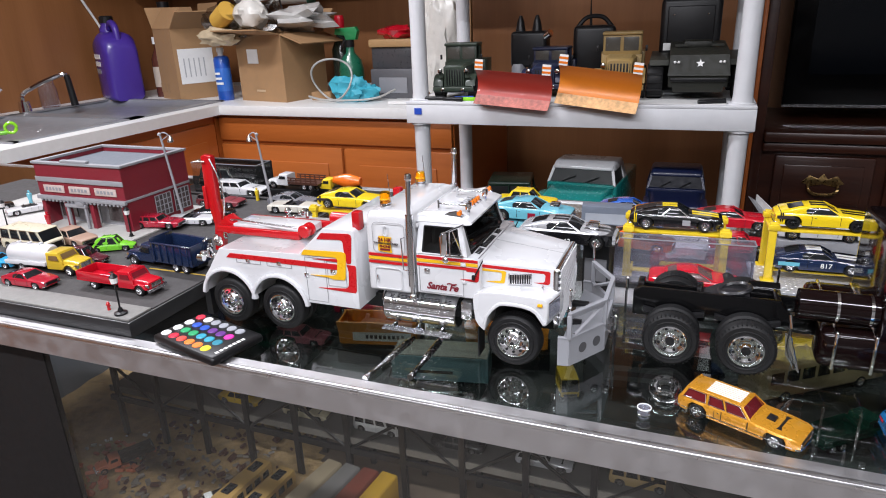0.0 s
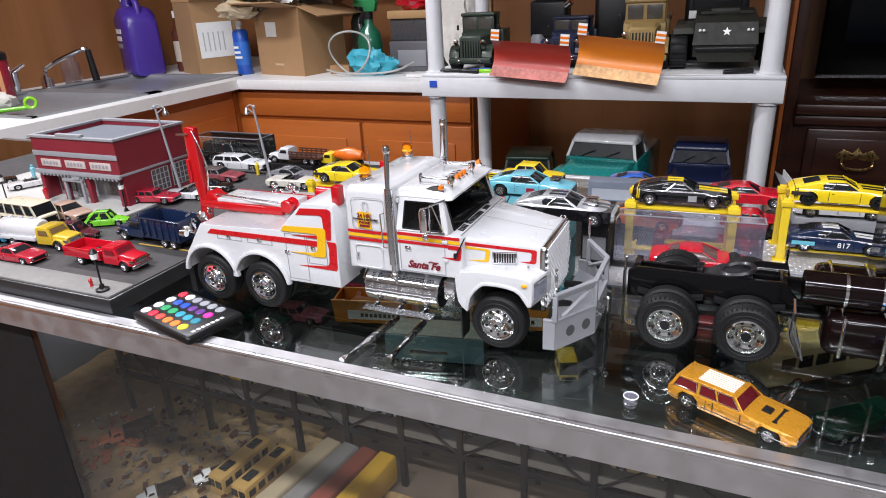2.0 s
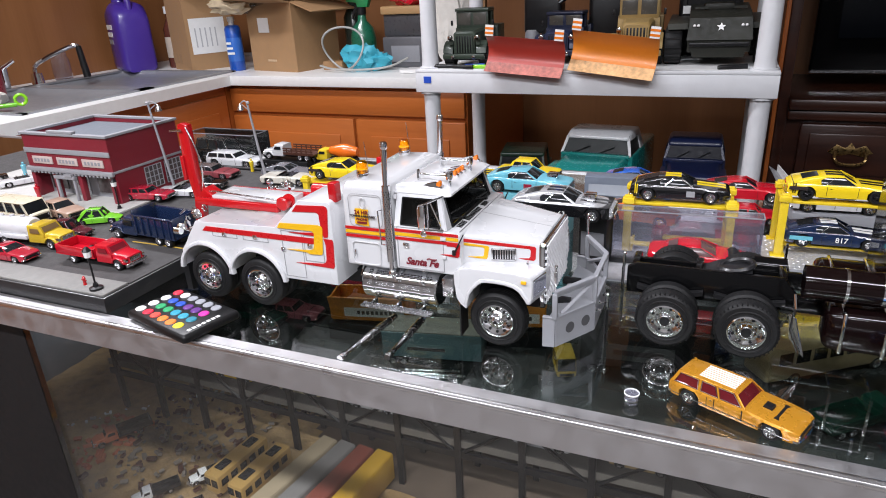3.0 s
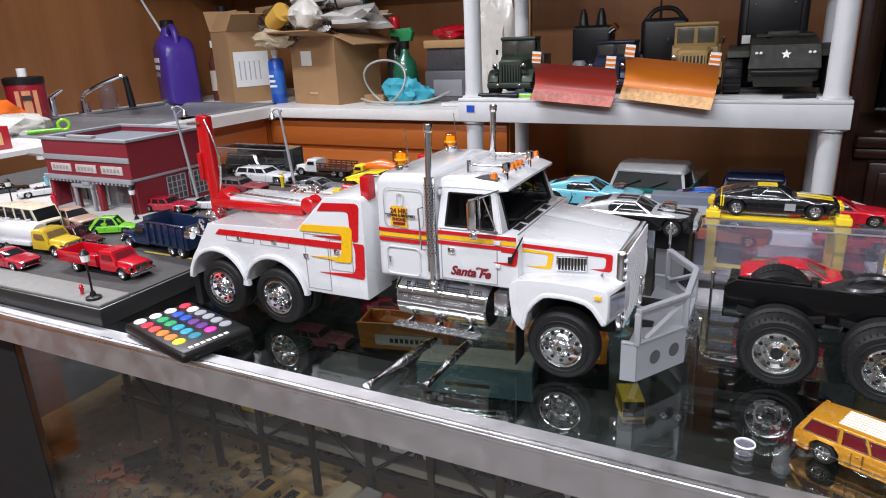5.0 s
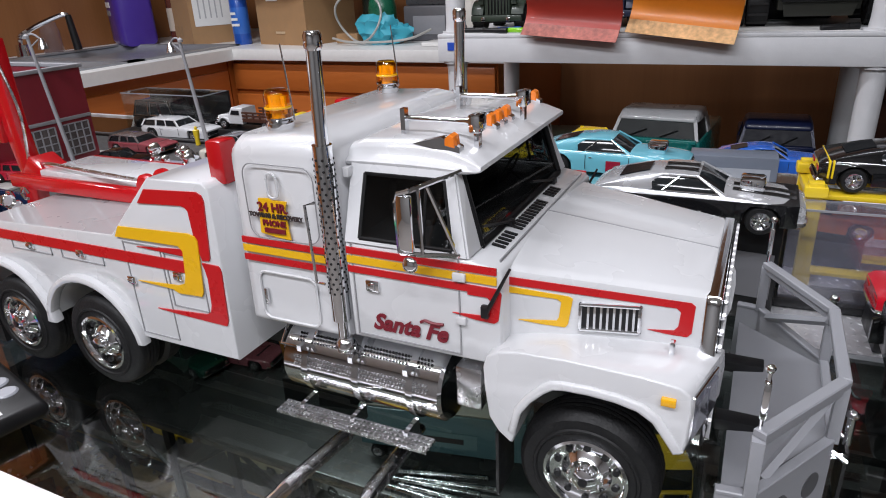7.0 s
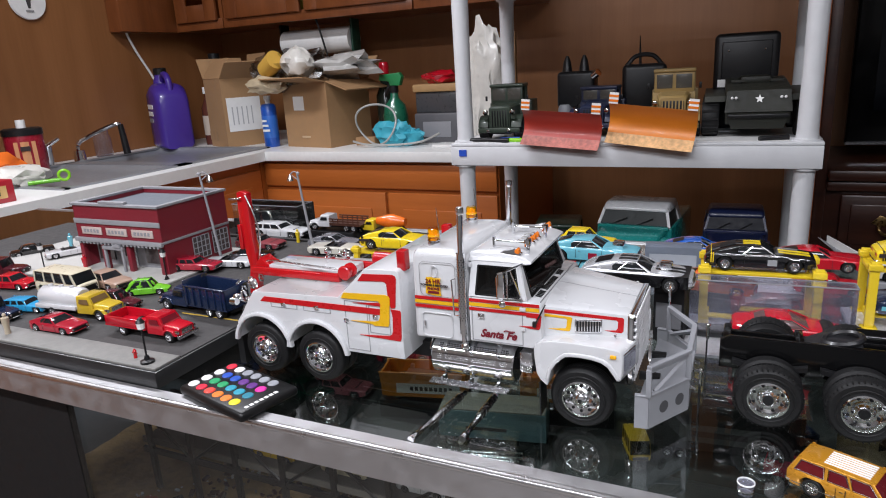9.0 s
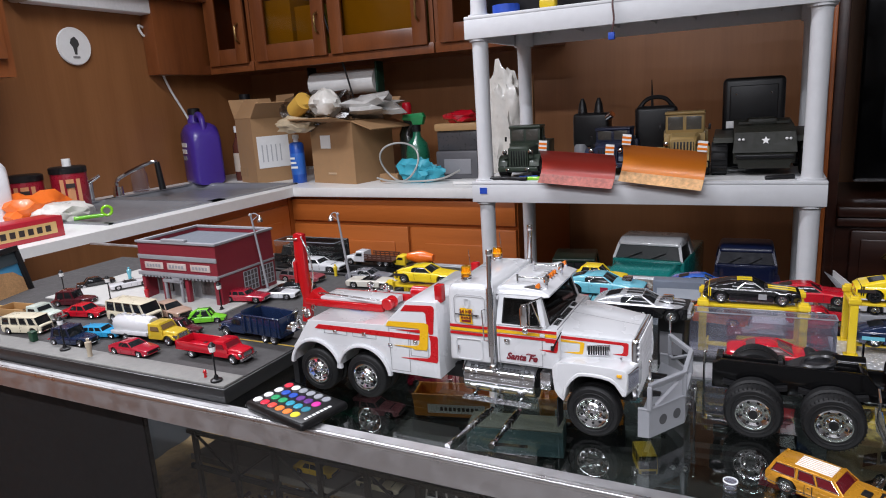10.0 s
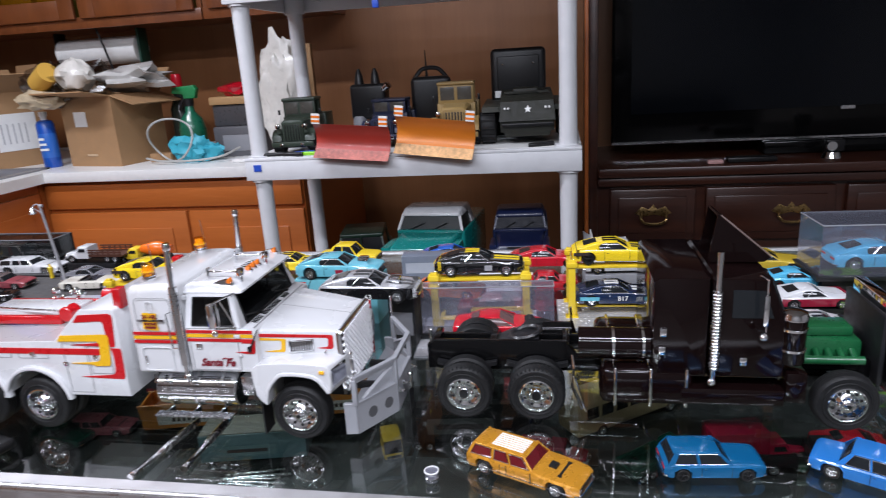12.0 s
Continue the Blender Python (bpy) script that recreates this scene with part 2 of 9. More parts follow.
def lit(name, colour, strength):
    m = bpy.data.materials.new(name)
    m.use_nodes = True
    b = m.node_tree.nodes["Principled BSDF"]
    b.inputs["Base Color"].default_value = (*colour, 1)
    b.inputs["Emission Color"].default_value = (*colour, 1)
    b.inputs["Emission Strength"].default_value = strength
    return m


def paint(name, colour, rough=0.22, coat=0.6, metal=0.0, vary=0.04):
    return material(name, colour, rough, metal, coat, vary, 60)


WHITE = material("gloss_white_paint", (0.60, 0.605, 0.62), 0.28, 0, 0.9, 0.012, 8)
SEAM = material("grey_panel_seam", (0.28, 0.28, 0.29), 0.6)
RED = paint("signal_red_paint", (0.42, 0.005, 0.009), 0.22, 0.4)
STRIPE_RED = paint("stripe_red", (0.48, 0.006, 0.010), 0.3, 0.2)
STRIPE_YELLOW = paint("stripe_yellow", (0.75, 0.42, 0.008), 0.3, 0.2)
CHROME = material("chrome_plating", (0.82, 0.83, 0.85), 0.07, 1.0, 0, 0.03, 80)
DULL_CHROME = material("worn_chrome", (0.72, 0.72, 0.74), 0.22, 1.0, 0, 0.08, 120, wear=0.2)
RUBBER = material("black_rubber", (0.009, 0.009, 0.0095), 0.55, 0, 0, 0.2, 150, 0.3, 900, spec=0.25)
RIM = material("bright_rim_plating", (0.86, 0.87, 0.89), 0.11, 1.0, 0, 0.06, 200)
BLACK = material("satin_black_plastic", (0.009, 0.009, 0.010), 0.38, 0, 0.0, 0.2, 90, spec=0.35)
GLOSS_BLACK = material("gloss_black_paint", (0.003, 0.003, 0.0033), 0.14, 0, 0, 0.04, 20, spec=0.22)
MAROON_BLACK = material("very_dark_maroon_paint", (0.005, 0.0022, 0.0022), 0.10, 0, 0.0, 0.04, 20, spec=0.28)
GREY_PLASTIC = material("bare_grey_plastic", (0.25, 0.255, 0.275), 0.42, 0, 0.1, 0.06, 60)
AMBER_DOME = clear("amber_dome_plastic", (1.0, 0.72, 0.05), 1.5, 0.04, 1.6, 0.0)
AMBER = paint("amber_lens", (0.82, 0.41, 0.008), 0.07, 0.6)
ORANGE_LENS = paint("orange_lens", (0.8, 0.2, 0.02), 0.15, 0.8)
DARK_GLASS = material("dark_window_plastic", (0.012, 0.014, 0.016), 0.07, 0, 0.0, 0.1, 40, spec=0.35)
CLEAR = clear("clear_plastic", (0.88, 0.885, 0.93), 1.5, 0.06, 2.2, 0.045)
TOP_GLASS = clear("green_tinted_glass", (0.84, 0.91, 0.88), 1.55, 0.0, 2.7)
FRONT_GLASS = clear("case_front_glass", (0.95, 0.965, 0.955), 1.5, 0.0)

# ---- the room ----
WALL_WOOD = wood("brown_wall_panelling", (0.22, 0.088, 0.029), (0.27, 0.112, 0.040), 0.45, (9, 9, 0.5), 1.6, 0.1)
CABINET = wood("cherry_cabinet_wood", (0.13, 0.036, 0.010), (0.21, 0.064, 0.018), 0.35, (6, 6, 0.7), 2.2, 0.3)
DRAWER_WOOD = wood("cherry_drawer_wood", (0.39, 0.102, 0.019), (0.47, 0.131, 0.026), 0.35, (0.7, 0.7, 7), 2.4, 0.25)
DARK_WOOD = wood("dark_mahogany_wood", (0.024, 0.0062, 0.0035), (0.052, 0.0145, 0.0068), 0.34, (0.7, 0.7, 8), 2.5, 0.25)
LAMINATE = material("white_counter_laminate", (0.80, 0.80, 0.785), 0.35, 0, 0.1, 0.05, 25, 0.05, 200)
SHELF_PLASTIC = material("white_moulded_plastic", (0.68, 0.69, 0.71), 0.45, 0, 0, 0.05, 18, 0.25, 500)
STEEL = material("brushed_steel", (0.30, 0.31, 0.33), 0.40, 0.5, 0, 0.04, 12)
PLASTER = material("dull_grey_wall_paint", (0.25, 0.245, 0.24), 0.7, 0, 0, 0.08, 3)
ALUMINIUM = material("brushed_aluminium_trim", (0.52, 0.515, 0.525), 0.52, 1.0, 0, 0.05, 30, 0.06, 900)
CEILING_WHITE = material("ceiling_white", (0.7, 0.7, 0.68), 0.8, 0, 0, 0.05, 5)
CARPET = material("grey_brown_carpet", (0.23, 0.21, 0.195), 0.95, 0, 0, 0.3, 60, 0.5, 300)
BRASS = material("aged_brass", (0.36, 0.24, 0.10), 0.32, 1.0, 0, 0.2, 90, wear=0.2)
BACK_DARK = material("dark_case_lining", (0.02, 0.021, 0.023), 0.5, 0, 0.1, 0.2, 20)

X0, X1, Y0, Y1, ZC = -2.36, 2.4, -2.6, 2.6, 2.45
solid("floor", box(X0 - .1, X1 + .1, Y0 - .1, Y1 + .1, -0.1, 0), CARPET, "grey brown carpet floor", "floor", "structure")
solid("ceiling", box(X0 - .1, X1 + .1, Y0 - .1, Y1 + .1, ZC, ZC + .1), CEILING_WHITE, "plain white ceiling", "ceiling", "structure")
solid("wall_north", box(X0 - .1, X1 + .1, Y1, Y1 + .1, 0, ZC), WALL_WOOD, "brown wood panelled wall behind the shelf", "wall", "structure")
solid("wall_south", box(X0 - .1, X1 + .1, Y0 - .1, Y0, 0, ZC), PLASTER, "plain dull grey wall", "wall", "structure")
solid("wall_west", box(X0 - .1, X0, Y0, Y1, 0, ZC), WALL_WOOD, "brown wood panelled wall over the sink", "wall", "structure")
solid("wall_east", box(X1, X1 + .1, Y0, Y1, 0, ZC), PLASTER, "plain dull grey wall", "wall", "structure")
TUBE_GLOW = lit("lit_tube_diffuser", (1.0, 0.97, 0.93), 3.0)
for lx, ly, lr in LAMPS:
    f = thing("ceiling_light", "long white tube light fixture on the ceiling", "ceiling light", lx, ly, 2.39, lr, "tube lights")
    part("housing", box(-0.6, 0.6, -0.07, 0.07, 0.012, 0.06, 0.006), CEILING_WHITE, f)
    part("diffuser", box(-0.58, 0.58, -0.055, 0.055, 0.0, 0.012, 0.004), TUBE_GLOW, f)

# ---- counters ----
CT = 0.915


def cabinet_front(parent, x0, x1, z0, z1, y, handle=False, axis="y", wood_mat=None, drawer=False):
    """A raised door or drawer front in the plane y (or x), facing the room."""
    wm = wood_mat or CABINET
    t = 0.016
    if axis == "y":
        d = part("drawer" if drawer else "door", box(x0, x1, y - t, y, z0, z1, 0.004), wm, parent)
        if not drawer:
            part("panel", box(x0 + .055, x1 - .055, y - t - .006, y - t + .002, z0 + .055, z1 - .055, 0.006), wm, d)
    else:
        d = part("drawer" if drawer else "door", box(y, y + t, x0, x1, z0, z1, 0.004), wm, parent)
        if not drawer:
            part("panel", box(y + t - .002, y + t + .006, x0 + .055, x1 - .055, z0 + .055, z1 - .055, 0.006), wm, d)
    return d


def base_unit(x0, x1, label):
    u = thing("base_cabinet", label, "cabinet", 0, 0, 0, group="kitchen base cabinets")
    part("body", box(x0, x1, 1.975, 2.595, 0.08, CT - 0.036), DRAWER_WOOD, u)
    cabinet_front(u, x0 + .004, x1 - .004, 0.785, 0.868, 1.975, drawer=True, wood_mat=DRAWER_WOOD)
    mid = x0 + (x1 - x0) * .56
    cabinet_front(u, x0 + .004, mid - .006, 0.11, 0.772, 1.975, wood_mat=DRAWER_WOOD)
    cabinet_front(u, mid + .006, x1 - .004, 0.11, 0.772, 1.975, wood_mat=DRAWER_WOOD)
    return u


base_unit(-1.66, -0.735, "cherry wood base cabinet with a wide drawer under the counter")
for a, b in ((-0.3, 0.26), (0.265, 0.82), (0.825, 1.385), (1.39, 1.95)):
    u = thing("sink_cabinet", "orange cherry wood base cabinet below the sink", "cabinet", group="sink side cabinets")
    part("body", box(X0 + .005, -1.665, a, b, 0.08, CT - 0.036), DRAWER_WOOD, u)
    cabinet_front(u, a + .02, b - .02, 0.15, 0.85, -1.665, axis="x", wood_mat=DRAWER_WOOD)

solid("corner_filler", box(-1.6665, -1.6605, 1.945, 1.990, 0.08, CT - .036), DRAWER_WOOD, "cherry wood filler strip between two cabinet runs", "filler strip")

ct = thing("countertop", "white laminate L-shaped kitchen countertop with square edge", "countertop")
for bx in ((-1.625, -0.70, 1.935, 2.598), (X0 + .002, -1.625, 2.03, 2.598), (X0 + .002, -1.625, -0.32, 1.20), (-1.70, -1.625, 1.20, 2.03), (X0 + .002, -2.24, 1.20, 2.03)):
    part("slab", box(*bx, CT - 0.034, CT, .0025 if bx[1] > -1 else 0), LAMINATE, ct)
part("upstand", box(X0 + .002, -0.70, 2.586, 2.5985, CT, CT + .012), LAMINATE, ct)

sink = thing("sink", "double bowl stainless steel sink set in the counter", "sink")
for a, b in ((1.20, 1.59), (1.64, 2.03)):
    rings = []
    for inset, zz, rr in ((.030, .875, .05), (.002, .885, .03), (-.004, CT + .003, .03), (.008, CT + .003, .03), (.014, CT - .004, .03), (.030, .900, .04), (.050, .8975, .05)):
        xa, xb, ya, yb_ = -2.24 + inset, -1.70 - inset, a + inset, b - inset
        ring = []
        for cx, cy, a0 in ((xb - rr, yb_ - rr, 0), (xa + rr, yb_ - rr, 90), (xa + rr, ya + rr, 180), (xb - rr, ya + rr, 270)):
            ring += [(cx + rr * math.cos(radians(a0 + 22.5 * k)), cy + rr * math.sin(radians(a0 + 22.5 * k)), zz) for k in range(5)]
        rings.append(ring)
    bm = rings_to_mesh(rings)
    part("bowl", bm, STEEL, sink)
bm = box(-2.25, -1.685, 1.185, 1.205, CT, CT + .005)
for bx in ((-2.25, -1.685, 2.025, 2.045), (-2.25, -1.685, 1.585, 1.645), (-2.25, -2.225, 1.19, 2.04), (-1.715, -1.685, 1.19, 2.04)):
    box(*bx, CT, CT + .005, bm=bm)
part("rim", bm, STEEL, sink)
tap = thing("faucet", "chrome kitchen faucet with a dark sprayer head", "faucet", -2.27, 1.68, CT)
part("spout", tube(curve_points([(0, 0, 0), (0, .0, .06), (.02, .03, .085), (.055, .07, .108), (.090, .105, .124), (.10, .115, .118)]), 0.008), CHROME, tap)
part("spray_head", rod((.10, .115, .122), (.108, .118, .012), .010, .013), BLACK, tap)
part("lever", rod((.0, -.12, .0), (.0, -.12, .07), .014, .016), CHROME, tap)
part("lever_arm", rod((.0, -.12, .07), (.03, -.09, .095), .008, .006), CHROME, tap)
part("base", rod((0, 0, 0), (0, 0, .04), .022, .018), CHROME, tap)

# upper cabinets on the back wall
CAB_GLASS = clear("amber_cabinet_glass", (0.80, 0.66, 0.36), 1.45, 0.12, 0.8)
UB = 1.385


def wall_unit(x0, x1, doors, label):
    u = thing("wall_cabinet", label, "cabinet", group="upper kitchen cabinets")
    part("back", box(x0, x1, 2.58, 2.598, UB, 2.2), CABINET, u)
    for bx in ((x0, x0 + .018, 2.27, 2.58, UB, 2.2), (x1 - .018, x1, 2.27, 2.58, UB, 2.2), (x0 + .018, x1 - .018, 2.27, 2.58, UB, UB + .02), (x0 + .018, x1 - .018, 2.27, 2.58, 1.78, 1.795), (x0 + .018, x1 - .018, 2.27, 2.58, 2.18, 2.2)):
        part("panel", box(*bx), CABINET, u)
    part("bottom_rail", box(x0, x1, 2.262, 2.27, UB - 0.005, UB + 0.035, .003), CABINET, u)
    for a, b in doors:
        bm = box(a, a + .062, 2.246, 2.262, UB + .028, 2.16, .004)
        box(b - .062, b, 2.246, 2.262, UB + .028, 2.16, .004, bm=bm)
        box(a + .06, b - .06, 2.247, 2.262, UB + .028, UB + .095, .004, bm=bm)
        box(a + .06, b - .06, 2.247, 2.262, 2.09, 2.16, .004, bm=bm)
        d = part("door", bm, CABINET, u)
        part("pane", box(a + .06, b - .06, 2.252, 2.256, UB + .09, 2.1), CAB_GLASS, d, "amber textured glass")
        part("handle", tube(curve_points([(b - .03, 2.246, 1.50), (b - .03, 2.225, 1.515), (b - .03, 2.225, 1.565), (b - .03, 2.246, 1.58)], 4), .005), BRASS, d, "antique brass handle")
    return u


wall_unit(-2.34, -2.03, ((-2.27, -2.05),), "cherry wood corner wall cabinet with a narrow glass door")
wall_unit(-2.025, -1.15, ((-2.0, -1.63), (-1.61, -1.17)), "cherry wood wall cabinet with amber glass doors")
wall_unit(-1.145, -0.74, ((-1.12, -0.77),), "cherry wood wall cabinet with an amber glass door")
u = thing("corner_cabinet", "dark cherry wood corner panel between wall cabinets", "cabinet")
part("panel", box(X0 + .002, -2.285, 1.98, 2.265, UB - .005, 2.2, .003), CABINET, u)
YELLOW_BOX = material("yellow_carton", (0.75, 0.6, 0.02), 0.5)
for nm, x0, x1, z1 in (("carton", -1.56, -1.20, 1.70), ("carton", -1.80, -1.66, 1.62), ("carton", -1.97, -1.82, 1.66)):
    solid(nm, box(x0, x1, 2.285, 2.50, UB + .021, z1, .003), YELLOW_BOX if x0 > -1.5 else material("dull_olive_carton", (0.36, 0.30, 0.05), .6), "yellow cardboard carton inside the glass cabinet", "carton")

u = thing("wall_cabinet", "cherry wood wall cabinet with carved glass door on the sink wall", "cabinet")
part("body", box(X0 + .002, -2.035, 0.45, 1.23, 1.35, 2.2), CABINET, u)
bm = box(-2.035, -2.015, 0.86, 0.93, 1.40, 2.16, .004)
box(-2.035, -2.015, 1.135, 1.205, 1.40, 2.16, .004, bm=bm)
box(-2.034, -2.016, 0.93, 1.135, 1.40, 1.47, .004, bm=bm)
box(-2.034, -2.016, 0.93, 1.135, 2.09, 2.16, .004, bm=bm)
d = part("door", bm, CABINET, u)
part("pane", box(-2.03, -2.026, 0.925, 1.14, 1.465, 2.1), material("obscure_cabinet_pane", (0.16, 0.12, 0.08), 0.2, 0, .5, .4, 120, .8, 60), d, "rippled dark glass")
part("moulding", tube(curve_points([(-2.016, 1.135, 1.47), (-2.014, 1.10, 1.52), (-2.014, 1.125, 1.58), (-2.014, 1.10, 1.65), (-2.014, 1.13, 1.75)]), .007), BRASS, d, "gilt carved moulding")
solid("valance", box(X0 + .002, X0 + .12, 1.232, 2.245, 1.685, 1.80, .004), CABINET, "cherry wood valance board over the sink", "valance")

fx = thing("under_cabinet_light", "white plastic strip light, switched off, over the sink", "light fixture", -2.36, 1.79, 1.62)
part("housing", box(.003, .07, -.31, .31, 0.0, .06, .008), material("white_fixture_plastic", (0.8, 0.8, 0.8), .35), fx)
part("end_cap", box(.003, .071, -.345, -.31, 0.0, .06, .008), material("beige_end_cap", (0.4, 0.32, 0.25), .5), fx)
cord = thing("power_cord", "white power cord hanging down the wall", "cable")
part("cord", tube(curve_points([(-2.33, 1.99, 1.62), (-2.34, 2.05, 1.56), (-2.345, 1.98, 1.54), (-2.347, 1.96, 1.58), (-2.350, 2.02, 1.54), (-2.352, 2.04, 1.42), (-2.352, 2.08, 1.32), (-2.352, 2.14, 1.22), (-2.34, 2.17, 1.14)]), .005), LAMINATE, cord)

plq = thing("wall_plaque", "round white plaque with a dark motif on the wall", "plaque", -2.356, 1.66, 1.485)
part("disc", lathe([(0, 0), (.066, 0), (.069, .004), (.066, .009), (0, .009)], 36, "x"), LAMINATE, plq)
bm = prism([(-.004, -.03), (.004, -.03), (.008, -.005), (.018, .006), (.014, .022), (.002, .034), (-.012, .026), (-.018, .01), (-.008, -.004)], .0095, .0115, "x")
part("motif", bm, material("dark_motif_ink", (0.05, 0.05, 0.05), .6), plq)
part("motif_bar", box(.0095, .0112, -.014, .014, -.043, -.036), material("grey_motif_ink", (0.25, 0.25, 0.25), .6), plq)

# ---- plastic shelf unit ----
sh = thing("plastic_shelf_unit", "white moulded plastic shelving unit with round posts", "shelf unit")
SXL, SXR, SYF, SYB = -0.707, 0.112, 1.55, 1.95
for zt in (0.555, 0.990, 1.405):
    tier = part("tier", box(SXL, SXR, SYF, SYB, zt - 0.008, zt, 0.002), SHELF_PLASTIC, sh)
    for bx in ((SXL, SXR, SYF, SYF + .008), (SXL, SXR, SYB - .008, SYB), (SXL, SXL + .008, SYF + .0081, SYB - .0081), (SXR - .008, SXR, SYF + .0081, SYB - .0081)):
        part("lip", box(*bx, zt - 0.055, zt - 0.0082, 0.0015), SHELF_PLASTIC, tier)
    for k in range(1, 8):
        rx = SXL + (SXR - SXL) * k / 8
        part("rib", box(rx - .002, rx + .002, SYF + .01, SYB - .01, zt - .03, zt - .0082), SHELF_PLASTIC, tier)
    for cx, cy in ((SXL + .03, SYF + .03), (SXR - .03, SYF + .03), (SXL + .03, SYB - .03), (SXR - .03, SYB - .03)):
        part("socket", rod((cx, cy, zt - .06), (cx, cy, zt + .004), .028, seg=20), SHELF_PLASTIC, tier)
for cx, cy in ((SXL + .03, SYF + .03), (SXR - .03, SYF + .03), (SXL + .03, SYB - .03), (SXR - .03, SYB - .03)):
    for z0, z1 in ((0.0, 0.50), (0.555, 0.935), (0.99, 1.35), (1.405, 1.75)):
        part("post", lathe([(0, z0), (.0225, z0), (.0205, z0 + .02), (.0195, (z0 + z1) / 2), (.0205, z1 - .02), (.0225, z1), (0, z1)], 20, at=(cx, cy, 0)), SHELF_PLASTIC, sh)
# thin black box drawn as a dark patch on the tier's end face
part("corner_patch", box(SXR, SXR + .0012, SYF + .004, SYF + .034, .937, .986), BLACK, sh, "dark patch at the tier's corner")
BLUE_TAPE = material("blue_tape", (0.02, 0.08, 0.5), .5)
part("tape", box(-0.684, -0.664, SYF - .0015, SYF, .958, .974), BLUE_TAPE, sh, "scrap of blue tape")

# ---- dark wood media unit with television ----
en = thing("media_unit", "dark mahogany media unit with brass handled drawers", "media unit")
part("side_panel", box(.15, .178, 2.12, 2.598, 0, 1.95, .003), DARK_WOOD, en)
part("edge_strip", box(.138, .1495, 2.118, 2.135, 0, 1.95, .002), DRAWER_WOOD, en, "orange wood edge strip")
part("body", box(.178, 2.0, 2.125, 2.598, 0.05, 0.815), DARK_WOOD, en)
part("top", box(.178, 2.0, 2.085, 2.598, 0.815, 0.845, .006), DARK_WOOD, en)
part("moulding", box(.178, 2.0, 2.10, 2.125, 0.785, 0.812, .006), DARK_WOOD, en)
for a, b in ((.215, .470), (.500, .865), (.895, 1.26), (1.29, 1.65)):
    d = part("drawer", box(a, b, 2.105, 2.125, 0.610, 0.775, .006), DARK_WOOD, en)
    part("panel", box(a + .025, b - .025, 2.100, 2.107, 0.635, 0.75, .004), DARK_WOOD, d)
    hx = .345 if a < .3 else (.742 if a < .6 else (a + b) / 2)
    bm = prism([(hx - .055, .700), (hx - .035, .722), (hx - .012, .712), (hx, .728), (hx + .012, .712), (hx + .035, .722), (hx + .055, .700), (hx + .03, .690), (hx, .697), (hx - .03, .690)], 2.096, 2.1, "y", .001)
    h = part("handle", bm, BRASS, d, "ornate brass bail handle")
    part("bail", tube(curve_points([(hx - .035, 2.095, .703), (hx - .037, 2.080, .685), (hx - .02, 2.078, .672), (hx + .02, 2.078, .672), (hx + .037, 2.080, .685), (hx + .035, 2.095, .703)], 5), .0045), BRASS, h)
tv = thing("television", "large black flat television, switched off, on the media unit", "television")
part("frame", box(.232, 1.55, 2.30, 2.35, .885, 1.70, .008), GLOSS_BLACK, tv)
part("screen", box(.292, 1.49, 2.296, 2.301, 0.985, 1.64), material("tv_screen", (0.003, 0.004, 0.006), .14, 0, .0, .1, 3, spec=.22), tv)
part("lower_edge", box(.232, 1.55, 2.296, 2.30, .888, .894), DULL_CHROME, tv, "bright lower edge strip")
part("logo_bar", box(.925, .965, 2.2965, 2.2995, .975, .99), DULL_CHROME, tv)
part("stand", box(.7, 1.1, 2.26, 2.42, .846, .886, .006), GLOSS_BLACK, tv)
gad = thing("camera_stand", "small chrome gadget on the media unit top", "gadget", .86, 2.16, .846)
part("base", rod((0, 0, 0), (0, 0, .018), .028, .022), CHROME, gad)
part("head", box(-.02, .03, -.015, .015, .02, .055, .004), BLACK, gad)
part("lens", rod((-.01, -.015, .038), (-.01, -.028, .038), .014), CHROME, gad)
solid("remote_control", box(.56, .70, 2.12, 2.16, .846, .862, .005), BLACK, "black remote control on the media unit", "remote control")
solid("eraser", box(.50, .545, 2.105, 2.125, .846, .858, .004), material("pink_eraser", (.6, .35, .33), .6), "pink eraser on the media unit", "eraser")

# ---- glass display case ----
GZ = 0.948
CX0, CX1, CYF, CYB = -1.32, 0.95, 0.358, 0.87
case = thing("display_case", "glass topped display case with aluminium edge trim", "display case")
part("top_pane", box(CX0, CX1, CYF + .002, CYB, GZ - .006, GZ), TOP_GLASS, case, "clear glass top pane").visible_shadow = False
part("front_pane", box(-.545, CX1, CYF + .004, CYF + .009, 0.12, GZ - .0225), FRONT_GLASS, case, "clear glass front pane").visible_shadow = False
bm = prism([(CYF - .006, GZ - .022), (CYF - .006, GZ + .0015), (CYF + .0070, GZ + .0013), (CYF + .0070, GZ + .0003), (CYF - .002, GZ + .0003), (CYF - .002, GZ - .022)], CX0, CX1, "x", .0006, 1)
part("front_trim", bm, ALUMINIUM, case, "brushed aluminium edge trim")
# brighter, smoother rod lays the highlight along the trim's front corner
part("trim_highlight", rod((CX0, CYF - .0038, GZ - .0012), (CX1, CYF - .0038, GZ - .0012), .0029, seg=20), material("highlight_aluminium", (.66, .66, .67), .30, 1.0, 0, .05, 30), case, "brighter rod for the highlight on the trim corner")
part("back_trim", box(CX0, CX1, CYB, CYB + .006, GZ - .022, GZ + .002, .001), ALUMINIUM, case)
part("back_panel", box(CX0, CX1, CYB - .012, CYB - .002, 0.12, GZ - .007), BACK_DARK, case)
part("end_panel", box(CX0, CX0 + .012, CYF + .012, CYB - .014, 0.12, GZ - .007), BACK_DARK, case)
